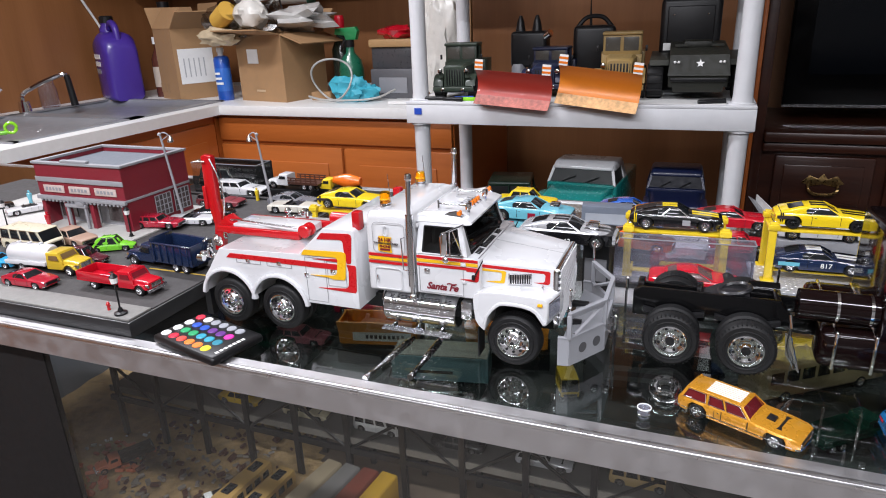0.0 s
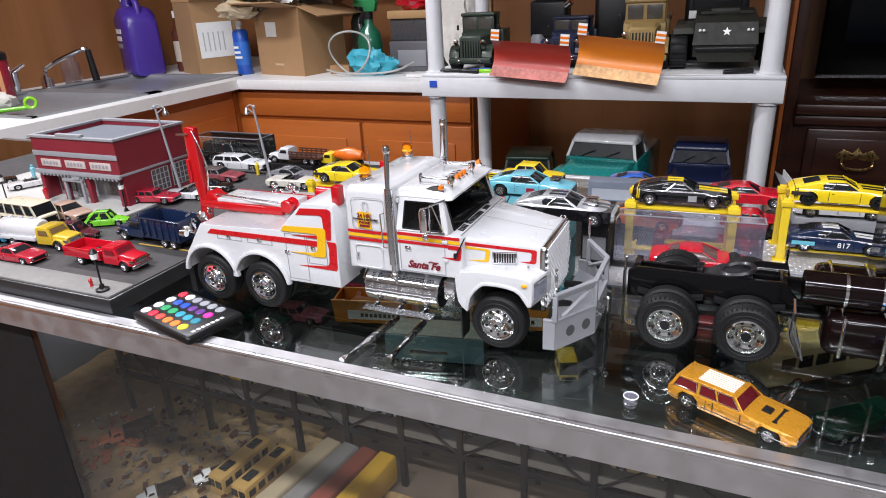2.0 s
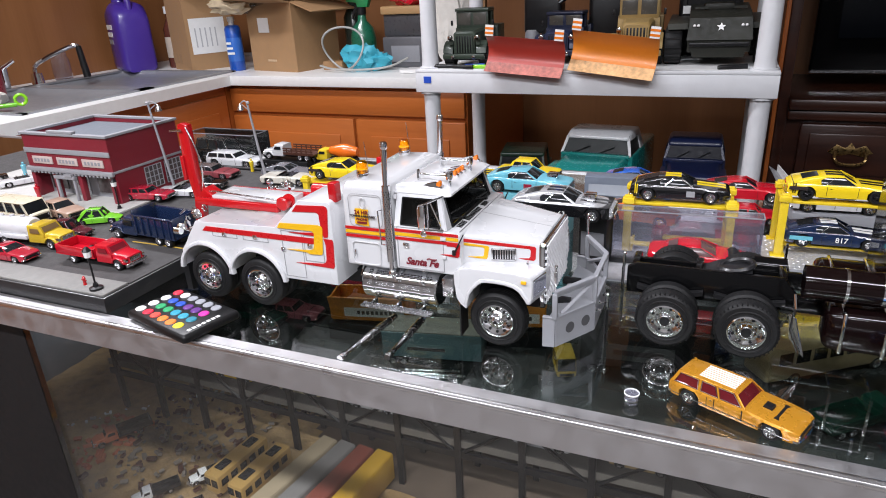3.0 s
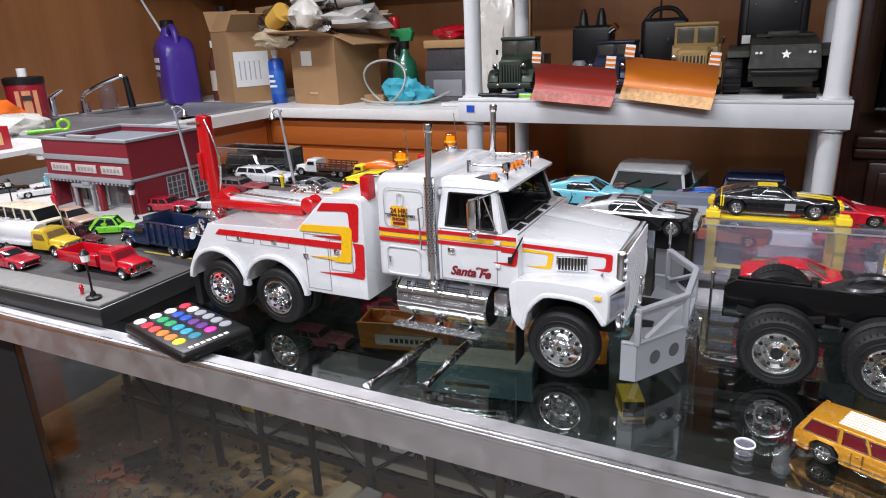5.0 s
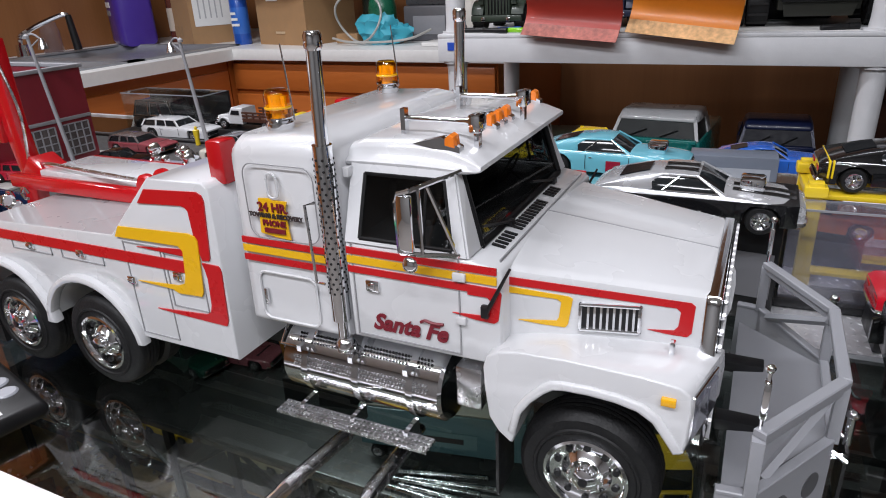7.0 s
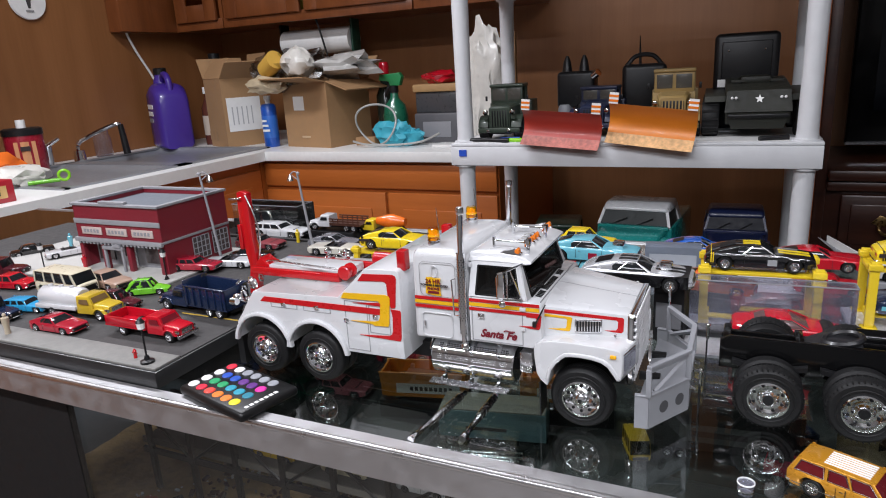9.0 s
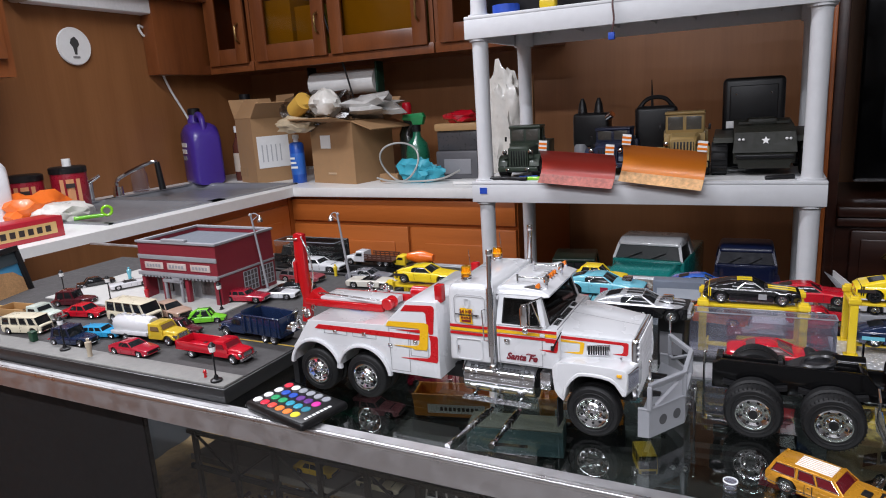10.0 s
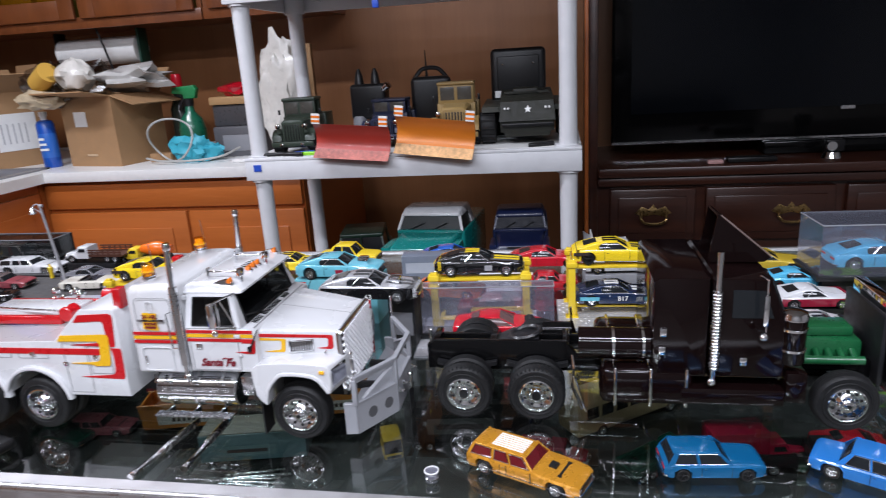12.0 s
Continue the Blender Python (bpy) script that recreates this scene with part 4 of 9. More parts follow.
for sgn, yy in ((-1, NEAR), (1, FAR)):
    sg = sgn
    for pts in (((-.1898, 1.0312), (-.1852, 1.0312), (-.1852, 1.0535), (-.1898, 1.0535)), ((-.1542, 1.0312), (-.1502, 1.0312), (-.1566, 1.0535), (-.1598, 1.0535)), ((-.1852, 1.0510), (-.1594, 1.0510), (-.1598, 1.0535), (-.1852, 1.0535)), ((-.1852, 1.0312), (-.1542, 1.0312), (-.1545, 1.0328), (-.1852, 1.0328))):
        tp("door_pillar", sheet([lean(a, b, sg) for a, b in pts], .0016), WHITE)
    tp("screen_pillar", sheet([lean(-.1502, 1.0312, sg), (-.1499, TC.y + sg * .0388, 1.0312), (-.1563, TC.y + sg * .0372, 1.0535), lean(-.1568, 1.0535, sg)], .0014), WHITE)
    pane = [lean(a, b, sg, .0004) for a, b in ((-.1850, 1.0328), (-.1546, 1.0328), (-.1592, 1.0510), (-.1850, 1.0510))]
    tp("side_window", sheet(pane, .0005), CAB_GLASS_MODEL, "tinted side window").visible_shadow = False
    bm = bmesh.new()
    for p, q in zip(pane, pane[1:] + pane[:1]):
        rod(p, q, .0007, seg=6, bm=bm)
    rod(lean(-.1640, 1.0328, sg, .0004), lean(-.1648, 1.0510, sg, .0004), .0005, seg=6, bm=bm)
    tp("window_rubber", bm, GASKET)
    y0, y1 = span(yy, yy + sgn * .0004)
    bm = box(-.1880, -.1876, y0, y1, 1.0005, 1.031)
    box(-.1528, -.1524, y0, y1, 1.0005, 1.031, bm=bm)
    box(-.1880, -.1526, y0, y1, 1.0005, 1.0009, bm=bm)
    tp("door_seam", bm, SEAM)
    bm = box(-.1834, -.1788, *span(yy, yy + sgn * .0010), 1.0163, 1.0201, .0004)
    box(-.1822, -.1800, *span(yy, yy + sgn * .0016), 1.0171, 1.0193, .0003, bm=bm)
    tp("door_handle", bm, CHROME)
    bm = box(-.1542, -.1502, *span(yy, yy + sgn * .0014), 1.0247, 1.0272, .0003)
    tp("hinge", bm, WHITE)
    tp("hinge", box(-.1534, -.1505, *span(yy, yy + sgn * .0012), 1.0109, 1.0133, .0003), WHITE)
    tp("hinge", box(-.1912, -.1892, *span(yy - sgn * .0075, yy - sgn * .0045), 1.0500, 1.0530, .0003), WHITE)
    # west coast mirror
    m0 = yy + sgn * .0085
    bm = bmesh.new()
    loop = [(-.1660, 1.0345), (-.1664, 1.0490), (-.1655, 1.0514), (-.1620, 1.0525)]
    tube([(p[0], m0, p[1]) for p in loop], .0007, 6, bm=bm)
    tube([(-.1620, m0, 1.0525), lean(-.1545, 1.0540, sgn, .001)], .0007, 6, bm=bm)
    tube([(-.1660, m0, 1.0345), (-.1600, m0 - sgn * .002, 1.0338), lean(-.1520, 1.0318, sgn)], .0007, 6, bm=bm)
    tube([(-.1588, m0 - sgn * .004, 1.0527), lean(-.1530, 1.0325, sgn, .001)], .0006, 6, bm=bm)
    tube([(-.1605, m0 - sgn * .002, 1.0524), (-.1600, m0 - sgn * .002, 1.0338)], .0006, 6, bm=bm)
    tp("mirror_bracket", bm, CHROME)
    tp("mirror", box(-.1659, -.1615, m0 - .0010, m0 + .0010, 1.0352, 1.0512, .0007), CHROME, "tall chrome wing mirror")
    tp("spot_mirror", ball((-.1632, m0, 1.0312), .0024, 12, squash=(1, .5, 1)), CHROME)
    # stacks
    ys = .4235 if sgn < 0 else .5145
    bm = rod((-.1945, ys - sgn * -.003, 1.056), (-.1935, ys - sgn * -.003, 1.0905), .0021, seg=16)
    lathe([(.0021, 0), (.0026, .001), (.0026, .004), (.0021, .005)], 16, "z", (-.1935, ys + sgn * .003, 1.0865), bm=bm)
    rod((-.1945, ys + sgn * .003, .996), (-.1945, ys + sgn * .003, 1.06), .0017, seg=16, bm=bm)
    ball((-.1940, ys + sgn * .003, .9945), .0035, 12, bm=bm)
    tp("exhaust_pipe", bm, CHROME, "tall chrome exhaust stack")
    bm = rod((-.1945, ys + sgn * .003, 1.004), (-.1945, ys + sgn * .003, 1.0605), .0030, seg=20)
    holes = bmesh.new()
    for kz in range(26):
        for ka in range(9):
            an = 2 * math.pi * (ka + .5 * (kz % 2)) / 9
            ball((-.1945 + .00272 * math.cos(an), ys + sgn * .003 + .00272 * math.sin(an), 1.014 + kz * .0017), .00055, 5, bm=holes)
    hsd = tp("heat_shield", bm, CHROME, "perforated chrome heat shield")
    tp("perforation", holes, BLACK, parent=hsd)
    tp("stack_bracket", tube([(-.1985, yy + sgn * .001, 1.043), (-.2000, yy + sgn * .004, 1.043), (-.1990, yy + sgn * .004, 1.018), (-.1960, yy + sgn * .004, 1.018)], .0005, 6), CHROME)

# hood, fenders and grille
tmp = bmesh.new()
rows = []
for hx, lower in ((-.1421, 0), (-.1370, 0), (-.1200, 0), (-.1000, 0), (-.0895, 0), (-.0882, .0003), (-.0878, .0012)):
    f_ = (hx + .1455) / .0585
    zc, half, drop = 1.0306 - .0068 * f_ - lower, .0446 - .0128 * f_, .0018 - .0010 * f_
    sec = [(half - .0006, .994), (half, 1.005), (half, zc - drop - .0024), (half - .0004, zc - drop - .0012), (half - .0014, zc - drop - .0004), (half - .0034, zc - drop), (half * .45, zc - drop * .35), (.0, zc)]
    sec = sec + [(-p, q) for p, q in reversed(sec[:-1])]
    rows.append([tmp.verts.new((hx, TC.y + p, q)) for p, q in sec])
for r0, r1 in zip(rows, rows[1:]):
    for k in range(len(r0) - 1):
        tmp.faces.new([r0[k], r0[k + 1], r1[k + 1], r1[k]])
tmp.faces.new(rows[0])
tmp.faces.new(rows[-1][::-1])
for r0, r1 in zip(rows, rows[1:]):
    tmp.faces.new([r0[0], r1[0], r1[-1], r0[-1]])
tp("hood", tmp, WHITE, angle=30)
tp("hood_seam", sheet([(-.1421, TC.y - .0003, 1.03025), (-.1421, TC.y + .0003, 1.03025), (-.0884, TC.y + .0003, 1.02395), (-.0884, TC.y - .0003, 1.02395)], .0002), SEAM)


def along(a, b, z0, z1, t_, bm=None):
    """An upright plate of thickness t_ between two plan points."""
    d_ = Vector((b[0] - a[0], b[1] - a[1], 0)).normalized()
    n_ = Vector((-d_.y, d_.x, 0)) * t_ / 2
    q = [Vector((a[0], a[1], 0)) - n_, Vector((b[0], b[1], 0)) - n_, Vector((b[0], b[1], 0)) + n_, Vector((a[0], a[1], 0)) + n_]
    return prism([(v.x, v.y) for v in q], z0, z1, "z", .0003, 1, bm=bm)


def tapered(bm, sgn):
    """Turn a side piece in with the hood, which narrows and falls towards its front."""
    for v in bm.verts:
        run = max(0, v.co.x + .1455)
        v.co.y -= sgn * .2222 * run
    return bm


for sgn in (-1, 1):
    yo = TC.y + sgn * .0535
    yi = TC.y + sgn * .027
    arch = [(-.0903, .9864), (-.0914, .9867), (-.0939, .9905), (-.0973, .9952), (-.1012, .9976), (-.1070, .9988), (-.1137, .9992), (-.1200, .9990), (-.1234, .9984), (-.1258, .9966), (-.1295, .9928), (-.1326, .9881), (-.1344, .9803), (-.1354, .9768)]
    fp = [(-.1362, .9768), (-.1398, .9797), (-.1426, .9842), (-.1439, .9943), (-.1442, 1.0010), (-.1430, 1.0045), (-.1395, 1.0068), (-.1330, 1.0080), (-.1200, 1.0085), (-.1000, 1.0080), (-.0915, 1.0070), (-.0888, 1.0052), (-.0882, 1.0000), (-.0886, .9905), (-.0892, .9872)] + arch
    bm = prism(fp, *span(yi, yo), "y", .0026, 4)
    for v in bm.verts:
        f_ = min(1, max(0, (v.co.x + .0940) / .0050))
        v.co.x += f_ * .0062 * (yo - v.co.y) / (yo - yi)
    tp("fender", bm, WHITE, angle=50)
    rim_ = arch[1:-1]
    outer_ = [(-.1140 + (p[0] + .1140) * 1.11, .9720 + (p[1] - .9720) * 1.105) for p in reversed(rim_)]
    tp("wheel_arch_lip", prism(rim_ + outer_, *span(yo - sgn * .0020, yo + sgn * .0010), "y", .0009, 3), WHITE, angle=60)
    yy = TC.y + sgn * .0444
    y0, y1 = span(TC.y + sgn * .0425, TC.y + sgn * .0452)
    d0, d1 = span(TC.y + sgn * .0425, TC.y + sgn * .0450)
    tp("red_stripe", tapered(prism([(-.1455, 1.0258), (-.1422, 1.0256), (-.0922, 1.0206), (-.0911, 1.0196), (-.0914, 1.0114), (-.0925, 1.0102), (-.0978, 1.0108), (-.1026, 1.0118), (-.0959, 1.0120), (-.0949, 1.0133), (-.0946, 1.0177), (-.0957, 1.0188), (-.1422, 1.0233), (-.1455, 1.0235)], d0, d1), sgn), STRIPE_RED)
    tp("red_stripe", prism([(-.1500, 1.0232), (-.1405, 1.0232), (-.1398, 1.0222), (-.1408, 1.0140), (-.1420, 1.0130), (-.1480, 1.0132), (-.1550, 1.0142), (-.1450, 1.0148), (-.1438, 1.0160), (-.1430, 1.0198), (-.1440, 1.0208), (-.1500, 1.0208)], *span(TC.y + sgn * .0490, TC.y + sgn * .0494)), STRIPE_RED)
    tp("yellow_stripe", tapered(prism([(-.1455, 1.0231), (-.1235, 1.0203), (-.1224, 1.0196), (-.1235, 1.0117), (-.1242, 1.0106), (-.1305, 1.0111), (-.1372, 1.0121), (-.1267, 1.0125), (-.1260, 1.0136), (-.1255, 1.0185), (-.1268, 1.0194), (-.1455, 1.0211)], d0, d1), sgn), STRIPE_YELLOW)
    yv = TC.y + sgn * .0447
    bm = bmesh.new()
    for bx in ((-.1207, -.1042, 1.0180, 1.0190), (-.1207, -.1042, 1.0102, 1.0112), (-.1207, -.1197, 1.0102, 1.0190), (-.1052, -.1042, 1.0102, 1.0190)):
        box(bx[0], bx[1], *span(yv, yv + sgn * .0012), bx[2], bx[3], .0003, bm=bm)
    for k in range(8):
        xx = -.1184 + k * .0017
        box(xx, xx + .0006, *span(yv, yv + sgn * .0010), 1.0110, 1.0182, bm=bm)
    v = tp("side_vent", tapered(bm, sgn), CHROME, "chrome louvred side vent")
    tp("vent_recess", tapered(box(-.1200, -.1048, *span(yv - sgn * .001, yv + sgn * .0004), 1.0106, 1.0186), sgn), BLACK, parent=v)
    tp("marker_lamp", box(-.0956, -.0919, *span(yo - sgn * .0004, yo + sgn * .0013), 1.0016, 1.0038, .0003), AMBER)
    h0, h1 = Vector((-.0884, TC.y + sgn * .0518)), Vector((-.0842, TC.y + sgn * .0345))
    hl = tp("headlight", along(h0, h1, .9905, 1.0040, .0016), CHROME, "rectangular chrome headlight bezel")
    off = Vector((.0010, 0.0))
    bm = along(h0.lerp(h1, .08) + off, h0.lerp(h1, .46) + off, .9925, 1.0020, .0008)
    along(h0.lerp(h1, .54) + off, h0.lerp(h1, .92) + off, .9925, 1.0020, .0008, bm=bm)
    tp("lens", bm, CLEAR, parent=hl)
    tp("hood_latch", box(-.0962, -.0947, *span(TC.y + sgn * .0370, TC.y + sgn * .0395), 1.0070, 1.0112, .0004), CHROME)
    tp("hood_strap", rod((-.1440, TC.y + sgn * .0505, 1.0165), (-.1371, TC.y + sgn * .0500, 1.0308), .0007, .0004), BLACK)
    tp("strap_end", box(-.1456, -.1432, *span(TC.y + sgn * .0492, TC.y + sgn * .0512), 1.0148, 1.0188, .0006), BLACK)
    # fuel tank and step
    ty = TC.y + sgn * .0380
    bm = lathe([(0, -.2205), (.0118, -.2205), (.0128, -.2195), (.0128, -.1610), (.0118, -.1600), (0, -.1600)], 36, "x", (0, ty, .9818))
    tk = tp("fuel_tank", bm, CHROME, "polished chrome fuel tank")
    bm = bmesh.new()
    for xx in (-.2105, -.1905, -.1705):
        lathe([(.0128, xx - .0012), (.0135, xx - .0012), (.0135, xx + .0012), (.0128, xx + .0012)], 36, "x", (0, ty, .9818), bm=bm)
        box(xx - .0008, xx + .0008, *span(ty + sgn * .011, ty + sgn * .0145), .9905, .9925, bm=bm)
    tp("tank_strap", bm, CHROME, parent=tk)
    tp("filler_cap", rod((-.1735, ty, .994), (-.1735, ty, .9975), .0022), CHROME, parent=tk)
    for ang in (38, 74):
        studs = bmesh.new()
        for i in range(44):
            for j in range(3):
                aa = radians(ang - 6 + j * 6)
                px, py, pz = -.2150 + i * .00116 + (j % 2) * .0005, ty + sgn * .0130 * math.sin(aa), .9818 + .0130 * math.cos(aa)
                box(px, px + .00055, py - .0003, py + .0003, pz - .0003, pz + .0003, bm=studs)
        tp("tread_strip", studs, BLACK if ang < 50 else DULL_CHROME, parent=tk)
    stp = bmesh.new()
    sy0 = ty + sgn * .0150
    for k in range(4):
        y_ = sy0 + sgn * k * .0019
        box(-.2180, -.1610, *span(y_, y_ + sgn * .0008), .9688, .9700, bm=stp)
    for k in range(34):
        xx = -.2180 + k * .00169
        box(xx, xx + .0006, *span(sy0, sy0 + sgn * .0066), .9688, .9698, bm=stp)
    s_ = tp("step", stp, DULL_CHROME, "perforated chrome step")
    bm = bmesh.new()
    for xx in (-.2105, -.1905, -.1705):
        box(xx - .0008, xx + .0008, *span(ty + sgn * .009, sy0 + sgn * .002), .9660, .9712, bm=bm)
    tp("step_bracket", bm, CHROME, parent=s_)
    tp("step_loop", tube([(-.2210, ty + sgn * .004, .9965), (-.2215, ty + sgn * .010, .9890), (-.2090, ty + sgn * .010, .9890), (-.2090, ty + sgn * .004, .9965)], .0006, 6), CHROME)
    tp("battery_box", box(-.1560, -.1475, *span(TC.y + sgn * .020, TC.y + sgn * .047), .9800, .9945, .0008), DULL_CHROME)
    tp("mud_flap", box(-.1420, -.1410, *span(TC.y + sgn * .036, TC.y + sgn * .050), .9520, .976), BLACK)
tp("under_cab", box(-.188, -.090, .440, .498, .980, .9970), BLACK)
tp("grille_shell", prism([(.4355, .9760), (.4355, 1.0205), (.4375, 1.0228), (.5005, 1.0228), (.5025, 1.0205), (.5025, .9760)], -.0890, -.0848, "x", .0008), CHROME)
bm = bmesh.new()
g0, g1, gz0, gz1 = .4370, .5010, .9780, 1.0212
for k in range(-10, 16):
    for sl in (-1, 1):
        c_ = g0 + .0048 * k if sl > 0 else g1 - .0048 * k
        lo = max(0.0, (g0 - c_) * sl if sl > 0 else (c_ - g1))
        hi = min(gz1 - gz0, (g1 - c_) if sl > 0 else (c_ - g0))
        if hi - lo > .002:
            rod((-.0841, c_ + sl * lo, gz0 + lo), (-.0841, c_ + sl * hi, gz0 + hi), .0006, seg=6, bm=bm)
tp("grille_mesh", bm, material("bright_mesh_plating", (.80, .80, .82), .34, .65, 0, .1, 300), "chrome mesh grille")
# near-black plate paints the shade seen in the gaps of the mesh
tp("grille_backing", box(-.0851, -.08445, .4380, .5000, .9775, 1.0215), material("grille_shadow", (.02, .02, .022), .5), "dark plate that shades the mesh gaps")
# roof furniture
for yy in (.4345, .5035):
    bn = tp("beacon", lathe([(0, 1.0605), (.0044, 1.0605), (.0044, 1.0628), (.0036, 1.0636), (.0045, 1.0642), (.0045, 1.0647), (0, 1.0647)], 20, "z", (-.2200, yy, 0)), CHROME, "amber rotating beacon on a chrome base")
    tp("dome", lathe([(.0042, 1.0642), (.0043, 1.0646), (.0041, 1.0712), (.0039, 1.0724), (.0032, 1.0732), (0, 1.0734)], 20, "z", (-.2200, yy, 0)), AMBER_DOME, "amber plastic dome", parent=bn).visible_shadow = False
    bm = rod((-.2200, yy, 1.0640), (-.2200, yy, 1.0716), .0024, .0018, seg=12)
    box(-.2232, -.2168, yy - .0005, yy + .0005, 1.0655, 1.0712, bm=bm)
    tp("reflector", bm, AMBER, parent=bn)
    tp("dome_rib", lathe([(.0042, 1.0672), (.0044, 1.0675), (.0044, 1.0678), (.0042, 1.0681)], 20, "z", (-.2200, yy, 0)), AMBER, parent=bn)
    tp("antenna", rod((-.2165, yy + .003, 1.063), (-.2185, yy + .003, 1.0865), .0004, .00025, 6), DULL_CHROME)
    hn = tp("air_horn", lathe([(.0006, -.178), (.0009, -.177), (.0008, -.162), (.0011, -.1575), (.0024, -.1545), (.0026, -.1535)], 12, "x", (0, .440 if yy < .47 else .480, 1.0650)), CHROME, "chrome roof air horn")
    y_h = .440 if yy < .47 else .480
    bm = box(-.1560, -.1525, y_h - .0030, y_h + .0030, 1.0622, 1.0674, .0005)
    tp("horn_bell", bm, CHROME, parent=hn)
    tp("horn_bracket", box(-.1785, -.1770, y_h - .0012, y_h + .0012, 1.0595, 1.0680), CHROME, parent=hn)
    tp("horn_bracket", box(-.1550, -.1535, y_h - .0012, y_h + .0012, 1.0570, 1.0625), CHROME, parent=hn)
for yy in (.4325, .4610, .4680, .4750, .5055):
    lens = bmesh.new()
    st_ = [(-.1605, .0016, 1.0598, 1.0618, .0003), (-.1588, .0020, 1.0596, 1.0632, .0003), (-.1576, .0019, 1.0594, 1.0626, .0003), (-.1570, .0010, 1.0596, 1.0612, .0003)]
    loft([(q[0], q[1], q[2], q[3], q[4]) for q in st_], 1, bm=lens)
    bmesh.ops.translate(lens, verts=lens.verts, vec=(0, yy, 0))
    cl = tp("clearance_lamp", lens, ORANGE_LENS, "orange cab roof lamp", angle=20)
    tp("lamp_base", prism([(-.1705, 1.0600), (-.1615, 1.0622), (-.1560, 1.0596), (-.1560, 1.0570)], yy - .0016, yy + .0016), CHROME, parent=cl)

# grey push bumper: plates and rails along a chamfered plan
GB = GREY_PLASTIC
PLAN = [(-.0805, .4150), (-.0725, .4158), (-.0525, .4475), (-.0525, .4905), (-.0725, .5222), (-.0805, .5230)]


for k in range(5):
    pl = tp("bumper_plate", along(PLAN[k], PLAN[k + 1], .9575, .9800, .0016), GB)
    tp("plate_lip", along(PLAN[k], PLAN[k + 1], .9793, .9806, .0028), GB, parent=pl)
    if k in (1, 3):
        a_, b_ = Vector((*PLAN[k], 0)), Vector((*PLAN[k + 1], 0))
        d_ = (b_ - a_).normalized()
        n_ = Vector((d_.y, -d_.x, 0))
        for f in (.36, .76):
            c_ = a_.lerp(b_, f if k == 1 else 1 - f) + Vector((0, 0, .9685))
            tp("plate_hole", rod(c_ + n_ * .0001, c_ + n_ * .0010, .0040, seg=20), material("grey_shadow_hole", (.06, .06, .065), .6), parent=pl)
for k in range(1, 4):
    tp("top_rail", along(PLAN[k], PLAN[k + 1], .9972, .9995, .0034), GB)
    tp("rail_flange", along(PLAN[k], PLAN[k + 1], .9945, .9972, .0014), GB)
for k in range(1, 5):
    px, py = PLAN[k]
    tp("bumper_post", box(px - .0016, px + .0016, py - .0016, py + .0016, .9790, .9972, .0003), GB)
tp("bumper_brace", rod((-.0700, .5150, .9800), (-.0535, .4890, .9950), .0015, seg=4), GB)
tp("bumper_brace", rod((-.0700, .4230, .9800), (-.0535, .4490, .9950), .0015, seg=4), GB)
tp("bumper_floor", sheet([(-.0790, .4180, .9730), (-.0535, .4490, .9780), (-.0535, .4890, .9780), (-.0790, .5200, .9730)], .0012), GB)
for yy in (.452, .486):
    tp("bumper_arm", box(-.0830, -.0700, yy - .003, yy + .003, .9730, .9770, .0004), BLACK)
for yy in (.4168, .5212):
    bm = rod((-.0725, yy, .990), (-.0725, yy, 1.0160), .0005, seg=8)
    ball((-.0725, yy, 1.0165), .0012, 8, bm=bm)
    box(-.0733, -.0717, yy - .0015, yy + .0015, 1.003, 1.0130, .0003, bm=bm)
    tp("marker_pole", bm, CHROME, "chrome width marker pole")
for yy in (.450, .462, .476, .488):
    tp("tow_eye", tube([(-.0520, yy, .9740), (-.0480, yy - .002, .9725), (-.0480, yy + .002, .9715), (-.0520, yy + .001, .9710)], .0007, 6), CHROME)

# ---- small vehicles ----
PAINTS = {}


def colour(name, rgb, rough=0.2, coat=0.6, metal=0.0):
    if name not in PAINTS:
        PAINTS[name] = paint(name + "_paint", rgb, rough, coat, metal)
    return PAINTS[name]


def small_wheel(parent, x, y, r, w, side, rim_mat=None, z=None):
    z = r if z is None else z
    s = side
    bm = lathe([(r * .58, 0), (r * .88, s * .0001), (r * .97, -s * w * .10), (r, -s * w * .25), (r, -s * w * .80), (r * .95, -s * w), (r * .5, -s * w)], 22, "y", (x, y, z), ring=True)
    wh = part("wheel", bm, RUBBER, parent)
    bm = lathe([(r * .64, -s * w * .2), (r * .64, s * .0003), (r * .56, s * .0002), (r * .50, -s * w * .20), (r * .20, -s * w * .16), (r * .17, s * .0001), (r * .10, s * .0005), (0, s * .0006)], 18, "y", (x, y, z))
    for k in range(5):
        a = 2 * math.pi * k / 5 + .3
        rod((x + r * .15 * math.cos(a), y - s * w * .04, z + r * .15 * math.sin(a)), (x + r * .54 * math.cos(a), y - s * w * .03, z + r * .54 * math.sin(a)), r * .085, seg=5, bm=bm)
    part("rim", bm, rim_mat or RIM, wh)
    return wh


def eased(keys, x):
    """A smooth height or width along the car through (x, value) keys."""
    if x <= keys[0][0]:
        return keys[0][1]
    for (xa, va), (xb, vb) in zip(keys, keys[1:]):
        if x <= xb:
            f = (x - xa) / max(xb - xa, 1e-9)
            f = f * f * (3 - 2 * f) * .6 + f * .4
            return va + (vb - va) * f
    return keys[-1][1]


